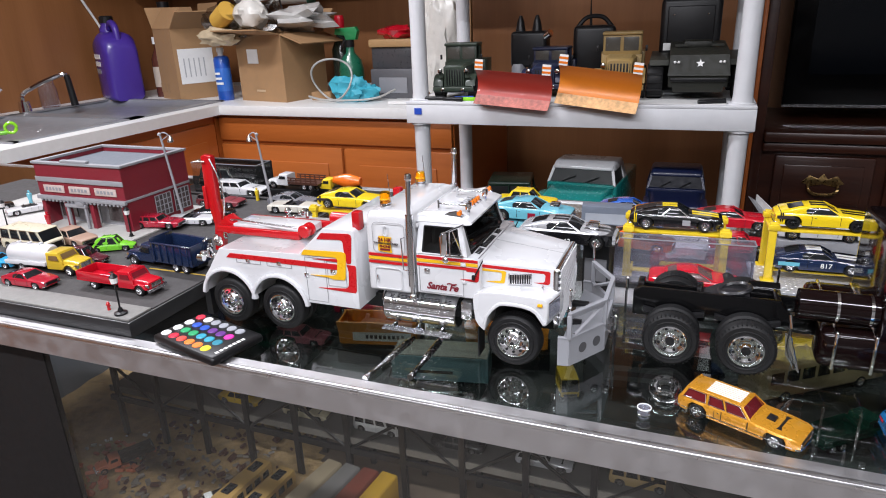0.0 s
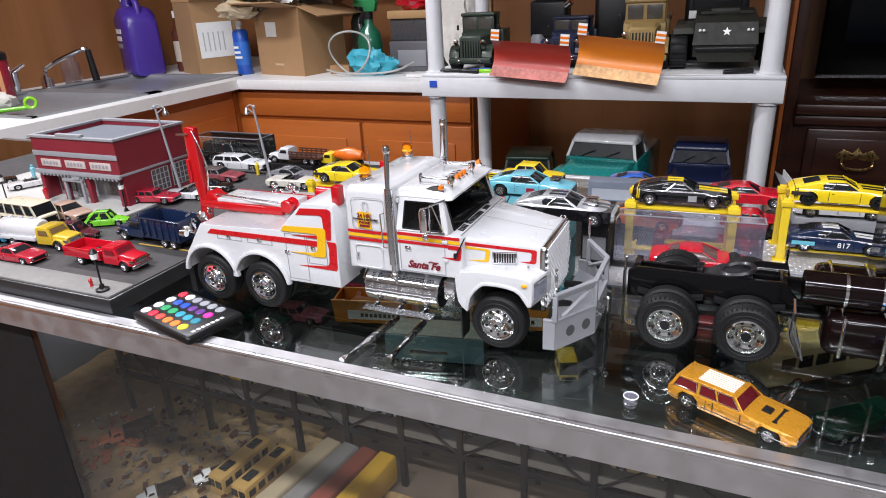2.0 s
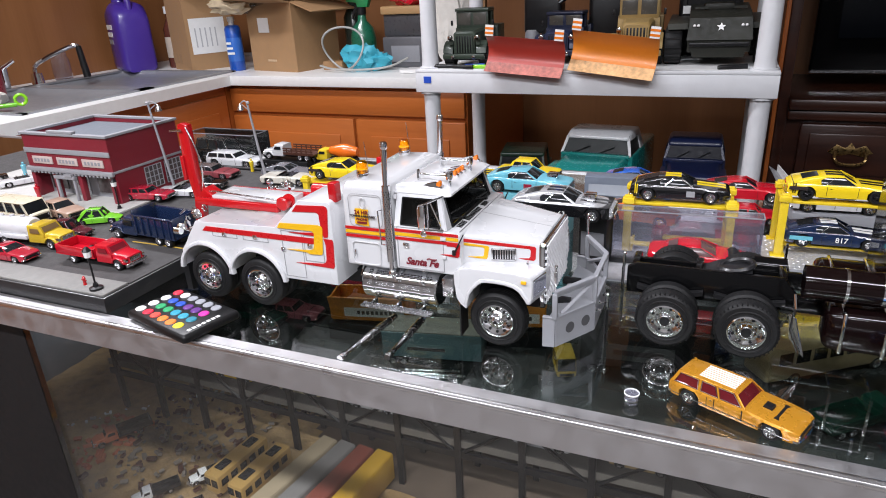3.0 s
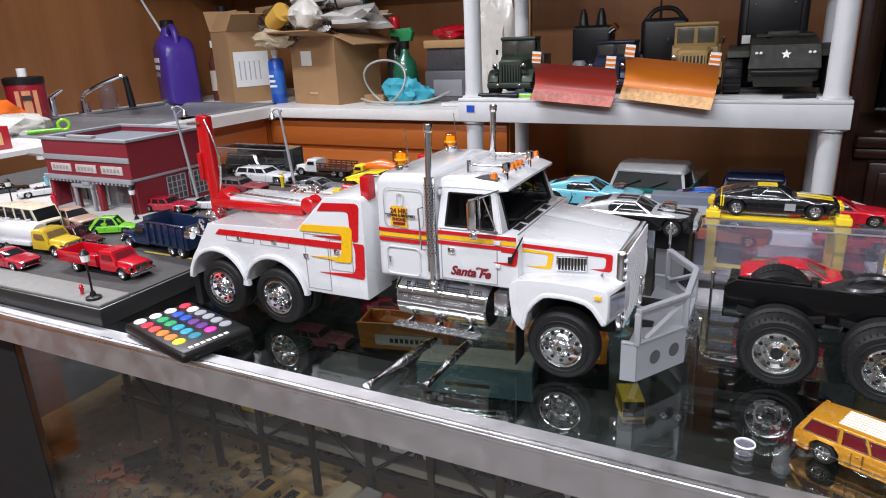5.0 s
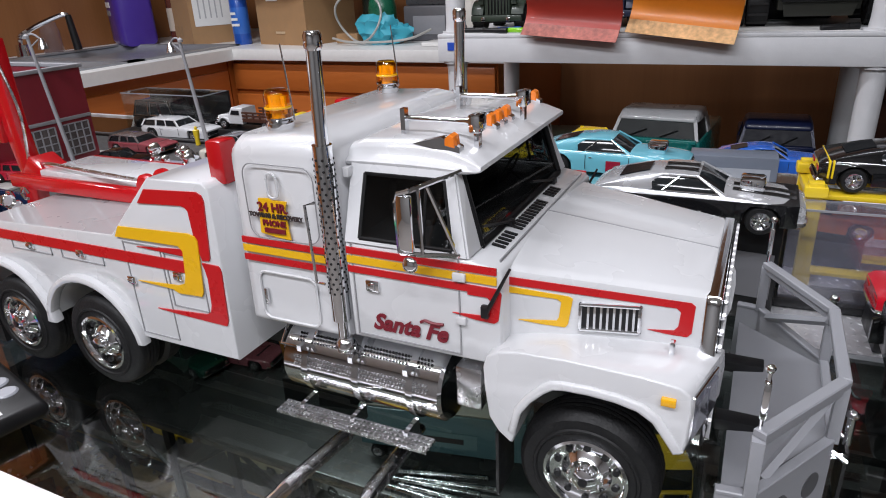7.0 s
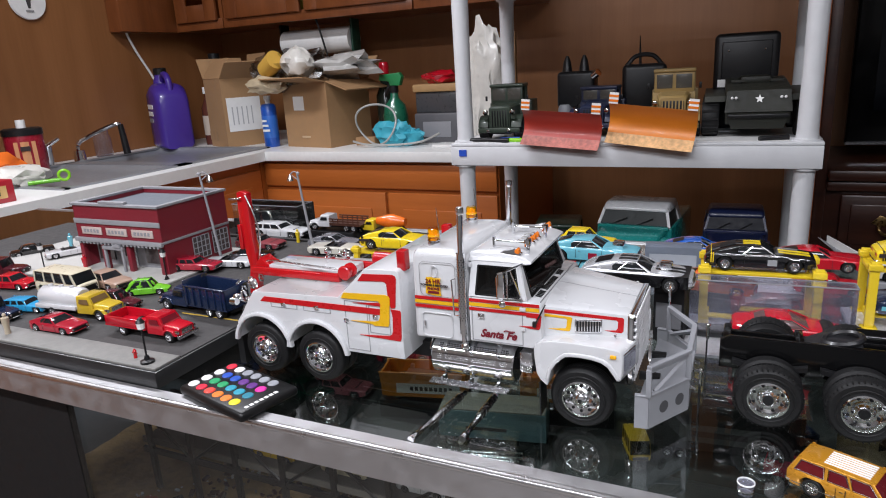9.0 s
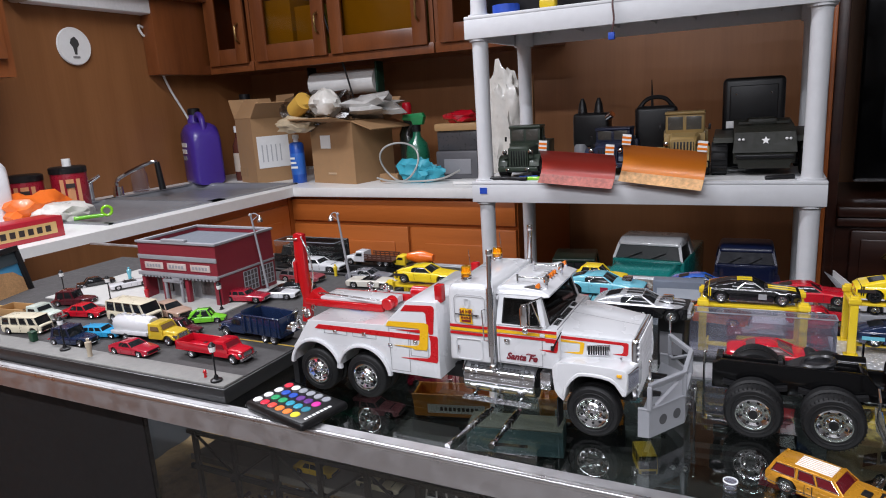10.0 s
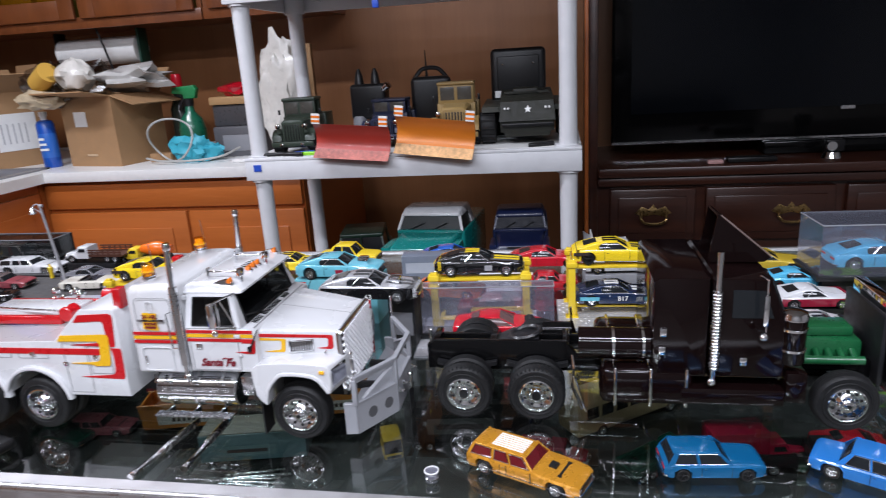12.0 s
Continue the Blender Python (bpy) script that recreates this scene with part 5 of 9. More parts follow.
STYLES = {  # belt, roof, cabin: lower start/end, upper start/end, hood front height, tail height, hip
    "coupe": (.176, .258, -.455, .155, -.16, .015, .150, .176, .010),
    "sedan": (.165, .270, -.29, .19, -.20, .08, .152, .158, .0),
    "wagon": (.165, .250, -.480, .115, -.440, .030, .140, .165, .004),
    "van": (.20, .37, -.485, .46, -.46, .38, .20, .20, .0),
    "round": (.175, .34, -.40, .20, -.20, .09, .125, .11, .0),
    "vintage": (.18, .35, -.38, .11, -.32, .05, .17, .15, .0),
    "convertible": (.165, .215, -.17, .15, -.14, .10, .15, .16, .004),
    "hatch": (.185, .30, -.47, .17, -.40, .05, .175, .195, .0),
    "sport": (.150, .232, -.36, .17, -.18, .0, .105, .160, .010),
}


def car(label, x, y, z, rz, body, length=.08, width=None, height=None, style="coupe", roof=None, glass=None, stripe=None, group="", side_mark=None, name="toy_car", wheel_rim=None, tail_band=None, lower=None, rx=0, category="toy car"):
    """A small model car that faces its own +x: an arched hull, a glazed cabin, a roof on pillars, bumpers, lamps and wheels."""
    L = length
    W = width or L * .385
    hw = W / 2
    belt, top, c0, c1, u0, u1, hf, tl, hip = [v * L for v in STYLES[style]]
    if height:
        top = height
    old = style in ("vintage", "round")
    r = L * (.070 if old else .071)
    zb = r * .62
    t = thing(name, label, category, x, y, z, rz, group, rx=rx)
    e = L * .02
    wxs = (-L * .305 - .012 * L, L * .305 + .01 * L)
    deck = [(-L * .5, tl * .86), (-L * .47, tl * .965), (max(c0, -L * .455), tl), (c0 * .45, belt), (c1, belt), (L * .36, belt * .42 + hf * .58), (L * .465, hf), (L * .5, hf * .88)]
    deck = sorted(deck)
    plan = [(-L * .5, .84), (-L * .455, .955), (-L * .30, 1.0), (0, .985), (L * .30, 1.0), (L * .45, .94), (L * .5, .82)]
    if old:
        plan = [(-L * .5, .55), (-L * .42, .82), (-L * .25, 1.0), (L * .05, .98), (L * .28, .92), (L * .42, .74), (L * .5, .52)]
    ra = r * 1.20
    xs = sorted({round(-L / 2 + L * k / 34, 6) for k in range(35)} | {round(cx + ra * q, 6) for cx in wxs for q in (-1.02, -.97, -.8, -.5, 0, .5, .8, .97, 1.02)})
    xs = [q for q in xs if -L / 2 <= q <= L / 2]
    rings = []
    for q in xs:
        w_, d_ = hw * eased(plan, q), eased(deck, q)
        d_ += hip * math.exp(-((q - wxs[0]) / (L * .12)) ** 2) * .5
        az = zb
        for cx in wxs:
            if abs(q - cx) < ra:
                az = max(az, r + math.sqrt(ra * ra - (q - cx) ** 2))
        az = min(az, d_ * .86)
        end = min(1.0, (L / 2 - abs(q)) / (L * .03))
        zl = zb + (1 - end) * e * .8
        mid = max(az + L * .002, zb + (d_ - zb) * .52)
        half = [(w_ * .60, zl), (w_ * .60, max(zl, az)), (w_ * .955, max(zl, az)), (w_ * 1.0, max(mid, zl + L * .004)), (w_ * .985, max(mid, d_ * .90)), (w_ * .93, d_ * .985), (w_ * .80, d_ + L * .002), (w_ * .40, d_ + L * .005)]
        rings.append([(q, p, h) for p, h in half] + [(q, -p, h) for p, h in reversed(half)])
    hull = part("body", rings_to_mesh(rings), body, t, angle=32)
    if lower:
        low = []
        for ring in rings[1:-1]:
            zt_ = max(ring[2][2] + L * .004, belt * .90)
            h_ = [(ring[0][1], ring[0][2] + L * .001), (ring[1][1], ring[1][2] + L * .0008), (ring[2][1] + L * .003, ring[2][2]), (ring[3][1] + L * .003, min(ring[3][2], zt_ - L * .002)), (ring[3][1] + L * .0025, zt_), (ring[3][1] * .9, zt_)]
            low.append([(ring[0][0], p, h) for p, h in h_] + [(ring[0][0], -p, h) for p, h in reversed(h_)])
        part("lower_body", rings_to_mesh(low), lower, hull, "black lower half")

    def on_deck(q):
        return eased(deck, q) + hip * math.exp(-((q - wxs[0]) / (L * .12)) ** 2) * .5 + L * .0052

    g = glass or DARK_GLASS
    gh = top - belt
    wt = hw * (.70 if style not in ("van", "vintage") else .88)
    wb_ = hw * .90
    rf = roof or body
    if style == "convertible":
        part("cockpit", box(c0, c1, -hw * .74, hw * .74, belt - .001, belt + L * .0075, .0006), glass or BLACK, t)
        for sx in (-.10, .04):
            part("seat", box(L * sx - L * .02, L * sx, -hw * .66, hw * .66, belt, belt + L * .035, L * .006), BLACK, t)
        part("windscreen", sheet([(c1, -hw * .8, belt), (c1, hw * .8, belt), (c1 - L * .06, hw * .7, belt + L * .06), (c1 - L * .06, -hw * .7, belt + L * .06)], .0006), CLEAR, t)
    else:
        def wall(q, h, sy, out=.0):
            a, b = c0 + (c1 - c0) * q, u0 + (u1 - u0) * q
            return (a + (b - a) * h, sy * (wb_ + (wt - wb_) * h + out), belt + gh * h)
        g0 = c0 + (c1 - c0) * .34 if style in ("coupe", "sport") else c0 + L * .004
        part("cabin_glass", slab((g0, c1 - L * .002, wb_ - L * .002), (max(u0, g0 + L * .01), u1, wt - L * .001), belt - L * .004, top - L * .006, gh * .06), g, t, "dark glazed cabin")
        st = []
        fast = style in ("coupe", "sport")
        if fast:
            for f, h in ((0.0, .03), (.12, .17), (.35, .44), (.62, .72), (.85, .90)):
                xr = c0 + (u0 - c0) * f
                st.append((xr, wb_ - L * .001, belt - L * .004, belt + gh * h + L * .004, gh * h * .30 + L * .002, wb_ + (wt - wb_) * h + L * .003))
            st = [(q, a, b, c_, d_, e_ + L * .002) for q, a, b, c_, d_, e_ in st]
            st.append((u0 - L * .004, wt + L * .012, belt, top - L * .004, L * .011, wt + L * .005))
            st.append((u0 + L * .006, wt + L * .004, top - L * .014, top - L * .001, L * .011))
            tail = ((.3, .003, 1.0), (.6, .004, 1.0), (.93, .0, .99), (1.02, -.007, .92))
        elif style == "round":
            part("dome", ball(((c0 + c1) / 2, 0, belt - L * .004), 1, 20, squash=((c1 - c0) * .5, wb_, gh * 1.10)), rf, t)
            tail = ((.0, -.004, .6), (.5, .004, .7), (1.0, -.004, .6))
        else:
            tail = ((-.02, -.010, .90), (.03, -.003, .985), (.25, .003, 1.0), (.6, .004, 1.0), (.93, .0, .99), (1.02, -.007, .92))
        for f, dz, dw in tail:
            st.append((u0 + (u1 - u0) * f, (wt + L * .004) * dw, top - L * .013, top + L * dz, L * .011))
        part("roof", loft(st, 3), rf, t, angle=60)
        if fast:
            def slope(f, yv):
                h = .03 + .87 * min(1, f / .85) ** .92
                return (c0 + (u0 - c0) * f - L * .003, yv, belt + gh * h + L * .010)
            part("rear_window", sheet([slope(.30, wt * .70), slope(.30, -wt * .70), slope(.80, -wt * .62), slope(.80, wt * .62)], L * .004), g, t)
        panes = {"coupe": ((.50, .95),), "sport": ((.46, .95),), "sedan": ((.12, .50), (.54, .95)), "wagon": ((.05, .38), (.42, .66), (.69, .96)), "van": ((.04, .24), (.28, .48), (.52, .72), (.77, .95)), "hatch": ((.10, .47), (.51, .94)), "vintage": ((.12, .48), (.53, .92)), "round": ((.12, .48), (.53, .92))}[style]
        edges = [0.0] + [v for p in panes for v in p] + [1.0]
        for sy in (-1, 1):
            for a, b in zip(edges[0::2], edges[1::2]):
                if a == 0 and style in ("coupe", "sport"):
                    continue
                rear = .16 if a == 0 and style in ("coupe", "sport") else 0
                part("pillar", sheet([wall(a, -.05, sy), wall(b, -.05, sy), wall(b - rear * .4, 1.0, sy, L * .002), wall(a, 1.0, sy, L * .002)], L * .006), rf, t)
            bm_ = bmesh.new()
            for a, b in panes:
                ring = [wall(a, .06, sy, L * .004), wall(b, .06, sy, L * .004), wall(b - .02, .88, sy, L * .004), wall(a + (.05 if style in ("coupe", "sport") else .01), .88, sy, L * .004)]
                for p, q in zip(ring, ring[1:] + ring[:1]):
                    rod(p, q, L * .0030, seg=4, bm=bm_)
            part("window_trim", bm_, CHROME if L > .06 else rf, t)
        bm_ = bmesh.new()
        for sy in (-1, 1):
            rod((c1, sy * wb_, belt), (u1, sy * wt, top - L * .005), L * .006, seg=6, bm=bm_)
        part("screen_frame", bm_, rf, t)
    rim = wheel_rim or RIM
    for cx in wxs:
        part("wheel_well", rod((cx, -hw * .62, r * 1.05), (cx, hw * .62, r * 1.05), ra * .99, seg=20), BLACK, t)
        for sy in (-1, 1):
            small_wheel(t, cx, sy * (hw * .985), r, hw * .34, sy, rim)
    for sx in (-1, 1):
        bw = hw * (.90 if not old else .62)
        bm_ = tube(curve_points([(sx * L * .470, -bw, zb + e), (sx * L * .502, -bw * .86, zb + e), (sx * L * .510, 0, zb + e), (sx * L * .502, bw * .86, zb + e), (sx * L * .470, bw, zb + e)], 4), L * .010, 6)
        part("bumper", bm_, CHROME, t)
    part("grille", box(L * .480, L * .5025, -hw * .70, hw * .70, zb + e * 1.5, hf * .80, .0002), BLACK, t)
    for sy in (-1, 1):
        hy_ = hw * (.66 if not old else .42)
        part("headlight", lathe([(0, L * .470), (L * .018, L * .470), (L * .019, L * .503), (L * .014, L * .507), (0, L * .509)], 10, "x", (0, sy * hy_, hf * .66)), CHROME, t)
        part("tail_light", box(-L * .5035, -L * .485, *span(sy * hw * .30, sy * hw * .78), tl * .64, tl * .76, L * .002), RED, t)
        bm_ = bmesh.new()
        for q in ((c0 + (c1 - c0) * .52), c1 - L * .01):
            box(q - L * .0018, q + L * .0018, *span(sy * hw * .97, sy * hw * 1.001), zb + L * .02, belt * .90, bm=bm_)
        part("door_seam", bm_, BLACK, t)
        part("door_handle", box(c0 + (c1 - c0) * .56, c0 + (c1 - c0) * .56 + L * .02, *span(sy * hw * .98, sy * (hw + L * .004)), belt * .80, belt * .80 + L * .006), CHROME, t)

    def strip(nm, x0_, x1_, y0_, y1_, height_at, mt):
        bm_ = bmesh.new()
        n_ = 9
        rows = []
        for k in range(n_):
            q = x0_ + (x1_ - x0_) * k / (n_ - 1)
            rows.append([bm_.verts.new((q, yv, height_at(q) + dz)) for yv, dz in ((y0_, -.001), (y0_, .00025), (y1_, .00025), (y1_, -.001))])
        for a, b in zip(rows, rows[1:]):
            for i in range(4):
                bm_.faces.new([a[i], a[(i + 1) % 4], b[(i + 1) % 4], b[i]])
        bm_.faces.new(rows[0][::-1])
        bm_.faces.new(rows[-1])
        part(nm, bm_, mt, t)

    if stripe:
        for sy in (-1, 1):
            ya, yb_ = span(sy * hw * .10, sy * hw * .36)
            strip("stripe", c1 + e, L * .46, ya, yb_, on_deck, stripe)
            if style != "convertible":
                strip("stripe", u0 + e * .4, u1 - e * .3, ya, yb_, lambda q: top + L * .0040, stripe)
            if c0 > -L * .44:
                strip("stripe", -L * .47, c0 - e * .3, ya, yb_, on_deck, stripe)
    if side_mark:
        for sy in (-1, 1):
            part("side_stripe", box(-L * .45, -L * .40, *span(sy * hw * .95, sy * (hw + .0004)), belt * .55, belt * .93), side_mark, t)
    if tail_band:
        for q in (-.455, -.435):
            part("tail_band", box(L * q, L * (q + .012), -hw * 1.0, hw * 1.0, tl * .45, tl + L * .009, .0004), tail_band, t)
    return t


def hauler(label, x, y, z, rz, cab, length=.08, kind="tipper", load=None, group="", scale_h=1.0, name="toy_truck", category="toy truck", rows=2, glass=None):
    """A small model lorry that faces its own +x: a bonnet, a cab and a bed, a tipper, a tank or a box."""
    L = length
    hw = L * .135
    r = L * .058
    t = thing(name, label, category, x, y, z, rz, group)
    part("chassis", box(-L * .48, L * .42, -hw * .5, hw * .5, r * .9, r * 1.6), BLACK, t)
    load = load or cab
    c0, c1 = L * .08, L * .29
    part("cab", loft([(c0, hw * .95, r * 1.1, L * .245, L * .012, hw * .85), (c1 - L * .05, hw * .95, r * 1.1, L * .25, L * .015, hw * .85), (c1, hw * .95, r * 1.1, L * .165, L * .01, hw * .9)], 3), cab, t)
    part("windscreen", sheet([(c1 - L * .007, -hw * .72, L * .178), (c1 - L * .007, hw * .72, L * .178), (c1 - L * .040, hw * .66, L * .228), (c1 - L * .040, -hw * .66, L * .228)], .0008), glass or DARK_GLASS, t)
    for sy in (-1, 1):
        part("side_window", sheet([(c0 + L * .04, sy * hw * .955, L * .170), (c1 - L * .04, sy * hw * .955, L * .170), (c1 - L * .062, sy * hw * .905, L * .218), (c0 + L * .045, sy * hw * .905, L * .218)], .0006), glass or DARK_GLASS, t)
    part("bonnet", loft([(c1 - L * .01, hw * .80, r * 1.1, L * .168, L * .02), (L * .43, hw * .74, r * 1.1, L * .158, L * .02), (L * .475, hw * .70, r * 1.2, L * .145, L * .015)], 3), cab, t)
    part("grille", box(L * .465, L * .482, -hw * .5, hw * .5, r * 1.5, L * .135), DULL_CHROME, t)
    part("bumper", box(L * .475, L * .50, -hw * .95, hw * .95, r * .8, r * 1.4, .0003), DULL_CHROME, t)
    for sy in (-1, 1):
        part("fender", prism([(L * .27, r * 1.2), (L * .30, r * 2.1), (L * .36, r * 2.35), (L * .43, r * 2.1), (L * .46, r * 1.3)] + arc(L * .365, r, r * 1.15, 20, 160, 6), *span(sy * hw * .6, sy * hw), "y", .0004), cab, t)
        part("headlight", rod((L * .44, sy * hw * .78, r * 1.9), (L * .475, sy * hw * .78, r * 1.9), L * .018, seg=10), CHROME, t)
        small_wheel(t, L * .365, sy * hw * 1.0, r, hw * .35, sy, DULL_CHROME)
        for k in range(rows):
            small_wheel(t, -L * (.24 + .13 * k) if rows > 1 else -L * .27, sy * hw * 1.0, r, hw * .4, sy, DULL_CHROME)
    b0, b1 = -L * .5, L * .06
    if kind in ("tipper", "bed"):
        zt = L * (.31 if kind == "tipper" else .20) * scale_h
        zf = r * 1.9
        tk = L * .014
        w2 = hw * (1.12 if kind == "tipper" else 1.05)
        part("bed_floor", box(b0, b1, -w2, w2, zf - tk, zf, 0), load, t)
        for sy in (-1, 1):
            sd = part("bed_side", box(b0, b1, *span(sy * w2, sy * (w2 - tk)), zf, zt, .0004), load, t)
            if kind == "tipper":
                for k in range(6):
                    xx = b0 + (b1 - b0) * (k + .5) / 6
                    part("rib", box(xx - L * .008, xx + L * .008, *span(sy * w2, sy * (w2 + tk)), zf, zt * .96, .0003), load, sd)
                part("rib", box(b0, b1, *span(sy * w2, sy * (w2 + tk)), zt - tk, zt, .0003), load, sd)
        part("tailgate", box(b0, b0 + tk, -w2, w2, zf, zt, .0004), load, t)
        part("headboard", box(b1 - tk, b1, -w2, w2, zf, zt * (1.12 if kind == "tipper" else 1.0), .0004), load, t)
    elif kind == "tank":
        tz = L * .185
        part("tank", lathe([(0, b0), (L * .09, b0), (L * .112, b0 + L * .03), (L * .112, b1 - L * .03), (L * .09, b1), (0, b1)], 24, "x", (0, 0, tz)), load, t)
        for k in range(3):
            part("hatch", rod((b0 + L * (.12 + .15 * k), 0, tz + L * .10), (b0 + L * (.12 + .15 * k), 0, tz + L * .128), L * .025, seg=12), load, t)
        part("tank_skirt", box(b0, b1, -hw, hw, r * 1.6, tz - L * .05, .0005), load, t)
    elif kind == "mixer":
        part("drum", lathe([(0, b0), (L * .07, b0), (L * .13, b0 + L * .22), (L * .13, b0 + L * .32), (L * .07, b1), (0, b1)], 20, "x", (0, 0, L * .22)), load, t)
    elif kind == "stake":
        part("bed_floor", box(b0, b1, -hw * 1.1, hw * 1.1, r * 1.7, r * 2.0), load, t)
        for sy in (-1, 1):
            for k in range(6):
                xx = b0 + (b1 - b0) * (k + .2) / 6
                part("stake", box(xx, xx + L * .018, *span(sy * hw * 1.1, sy * hw * 1.02), r * 2, L * .21), load, t)
            for zz in (.13, .17, .205):
                part("rail", box(b0, b1, *span(sy * hw * 1.12, sy * hw * 1.06), L * zz - L * .012, L * zz + L * .008), load, t)
    elif kind == "box":
        part("box_body", box(b0, b1, -hw * 1.15, hw * 1.15, r * 1.9, L * .40 * scale_h, .0008), load, t)
    return t


def trailer(label, x, y, z, rz, body, length=.16, width=.030, height=.042, band=None, roof=None, group="model trailers"):
    """A box trailer with ribs, a roof and an undercarriage."""
    t = thing("toy_trailer", label, "toy trailer", x, y, z, rz, group)
    L, hw = length, width / 2
    zf = .010
    part("box_body", box(-L / 2, L / 2, -hw, hw, zf, zf + height, .0012), body, t)
    part("roof", box(-L / 2 + .001, L / 2 - .001, -hw + .001, hw - .001, zf + height, zf + height + .0012, .0005), roof or body, t)
    if band:
        for sy in (-1, 1):
            part("name_board", box(-L * .32, L * .22, *span(sy * hw, sy * (hw + .0005)), zf + height * .20, zf + height * .58), band, t)
            part("name_bar", box(-L * .24, L * .14, *span(sy * (hw + .0005), sy * (hw + .0009)), zf + height * .33, zf + height * .45), LETTER_DARK, t)
    for sy in (-1, 1):
        for k in range(2):
            small_wheel(t, -L * .40 + k * .011, sy * hw, .0048, .006, sy, DULL_CHROME)
    part("undercarriage", box(-L * .46, -L * .30, -hw * .6, hw * .6, .004, zf), BLACK, t)
    part("landing_leg", box(L * .22, L * .24, -hw * .5, hw * .5, 0.0, zf), BLACK, t)
    return t


YELLOW = colour("bright_yellow", (.78, .56, .015))
LBLUE = colour("light_blue", (.13, .42, .52))
LIFT_YELLOW = paint("lift_yellow", (.70, .50, .02), .35, .2)

PLATE = material("bright_tread_plate", (.62, .62, .64), .38, .55, 0, .1, 120)


def car_lift(label, x, y, z, rz, length=.085, depth=.042, height=.053, apron=.0):
    t = thing("car_lift", label, "toy car lift", x, y, z, rz, "toy four-post lifts")
    for sx in (-1, 1):
        for sy in (-1, 1):
            px, py = sx * length / 2, sy * depth / 2
            p = part("post", box(px - .0034, px + .0034, py - .0026, py + .0026, 0, height + .006, .0006), LIFT_YELLOW, t)
            part("foot", box(px - .006, px + .006, py - .005, py + .005, 0, .003, .0005), LIFT_YELLOW, p)
            part("cap", box(px - .005, px + .005, py - .004, py + .004, height - .001, height + .004, .0006), LIFT_YELLOW, p)
    for sy in (-1, 1):
        part("runway", box(-length / 2, length / 2, sy * depth * .30 - .006, sy * depth * .30 + .006, height - .0035, height - .001, .0006), LIFT_YELLOW, t)
    for sx in (-1, 1):
        part("crossbeam", box(sx * length / 2 - .003, sx * length / 2 + .003, -depth / 2, depth / 2, height - .0055, height - .0015, .0005), LIFT_YELLOW, t)
    bm = box(-length * .66, length * .62, -depth * .62 - apron, depth * .62, -.0002, .0018)
    part("base_plate", bm, GREY_PLASTIC, t, "pale tread plate")
    bm = bmesh.new()
    nx, ny = 28, 9 + int(apron / .0045)
    for i in range(nx):
        for j in range(ny):
            cx, cy = -length * .63 + length * 1.22 * i / (nx - 1), -depth * .57 - apron + (depth * 1.14 + apron) * j / (ny - 1)
            a = radians(45 if (i + j) % 2 else -45)
            d = Vector((math.cos(a), math.sin(a), 0)) * .0016
            n_ = Vector((-math.sin(a), math.cos(a), 0)) * .0005
            c = Vector((cx, cy, .0019))
            vs = [bm.verts.new(c + v) for v in (-d, n_ - d * .2, d, -n_ - d * .2)]
            top_ = bm.verts.new(c + Vector((0, 0, .0005)))
            for q in range(4):
                bm.faces.new([vs[q], vs[(q + 1) % 4], top_])
    tagged(part("tread_plate", bm, PLATE, t, "raised diamond tread"), kind="stuff")
    if apron:
        for sy in (-1, 1):
            part("lower_runway", box(-length * .46, length * .46, sy * .011 - .004, sy * .011 + .004, .0088, .0109, .0004), LIFT_YELLOW, t)
        for sx in (-1, 1):
            part("lower_beam", box(sx * length * .46 - .002, sx * length * .46 + .002, -.015, .015, .0019, .0088, .0004), LIFT_YELLOW, t)
    part("base_sheet", box(-length * .65, length * .61, -depth * .60 - apron, depth * .60, .0018, .0019), PLATE, t)
    return t


def clear_box(label, x, y, z, rz, lx, ly, lz, base=None, plastic=None):
    """An open-bottomed clear plastic cover with walls of its own."""
    t = thing("display_cover", label, "display box", x, y, z, rz, "clear display boxes")
    k = .0008
    for bx in ((-lx / 2, lx / 2, -ly / 2, -ly / 2 + k, 0, lz), (-lx / 2, lx / 2, ly / 2 - k, ly / 2, 0, lz), (-lx / 2, -lx / 2 + k, -ly / 2 + k, ly / 2 - k, 0, lz), (lx / 2 - k, lx / 2, -ly / 2 + k, ly / 2 - k, 0, lz), (-lx / 2, lx / 2, -ly / 2, ly / 2, lz, lz + k)):
        part("wall", box(*bx), plastic or CLEAR, t).visible_shadow = False
    # pale strips paint the bright glint along the cover's upper edges
    for bx in ((-lx / 2, lx / 2, -ly / 2 - .0004, -ly / 2 + .0006), (-lx / 2, lx / 2, ly / 2 - .0006, ly / 2 + .0004), (-lx / 2 - .0004, -lx / 2 + .0006, -ly / 2, ly / 2), (lx / 2 - .0006, lx / 2 + .0004, -ly / 2, ly / 2)):
        part("edge", box(*bx, lz - .0002, lz + .0007), GREY_PLASTIC, t, "pale strip for the edge glint")
    if base:
        part("base", box(-lx / 2 - .003, lx / 2 + .003, -ly / 2 - .003, ly / 2 + .003, -.004, 0, .0006), base, t)
    return t


def pack(label, x, y, z, rz, lx, ly, lz, mat_, name="carton", trim_mat=None):
    t = thing(name, label, "carton", x, y, z, rz)
    part("body", box(-lx / 2, lx / 2, -ly / 2, ly / 2, 0, lz, .0006), mat_, t)
    if trim_mat:
        part("print", box(-lx * .42, lx * .42, -ly / 2 - .0004, -ly / 2, lz * .25, lz * .7), trim_mat, t)
    return t


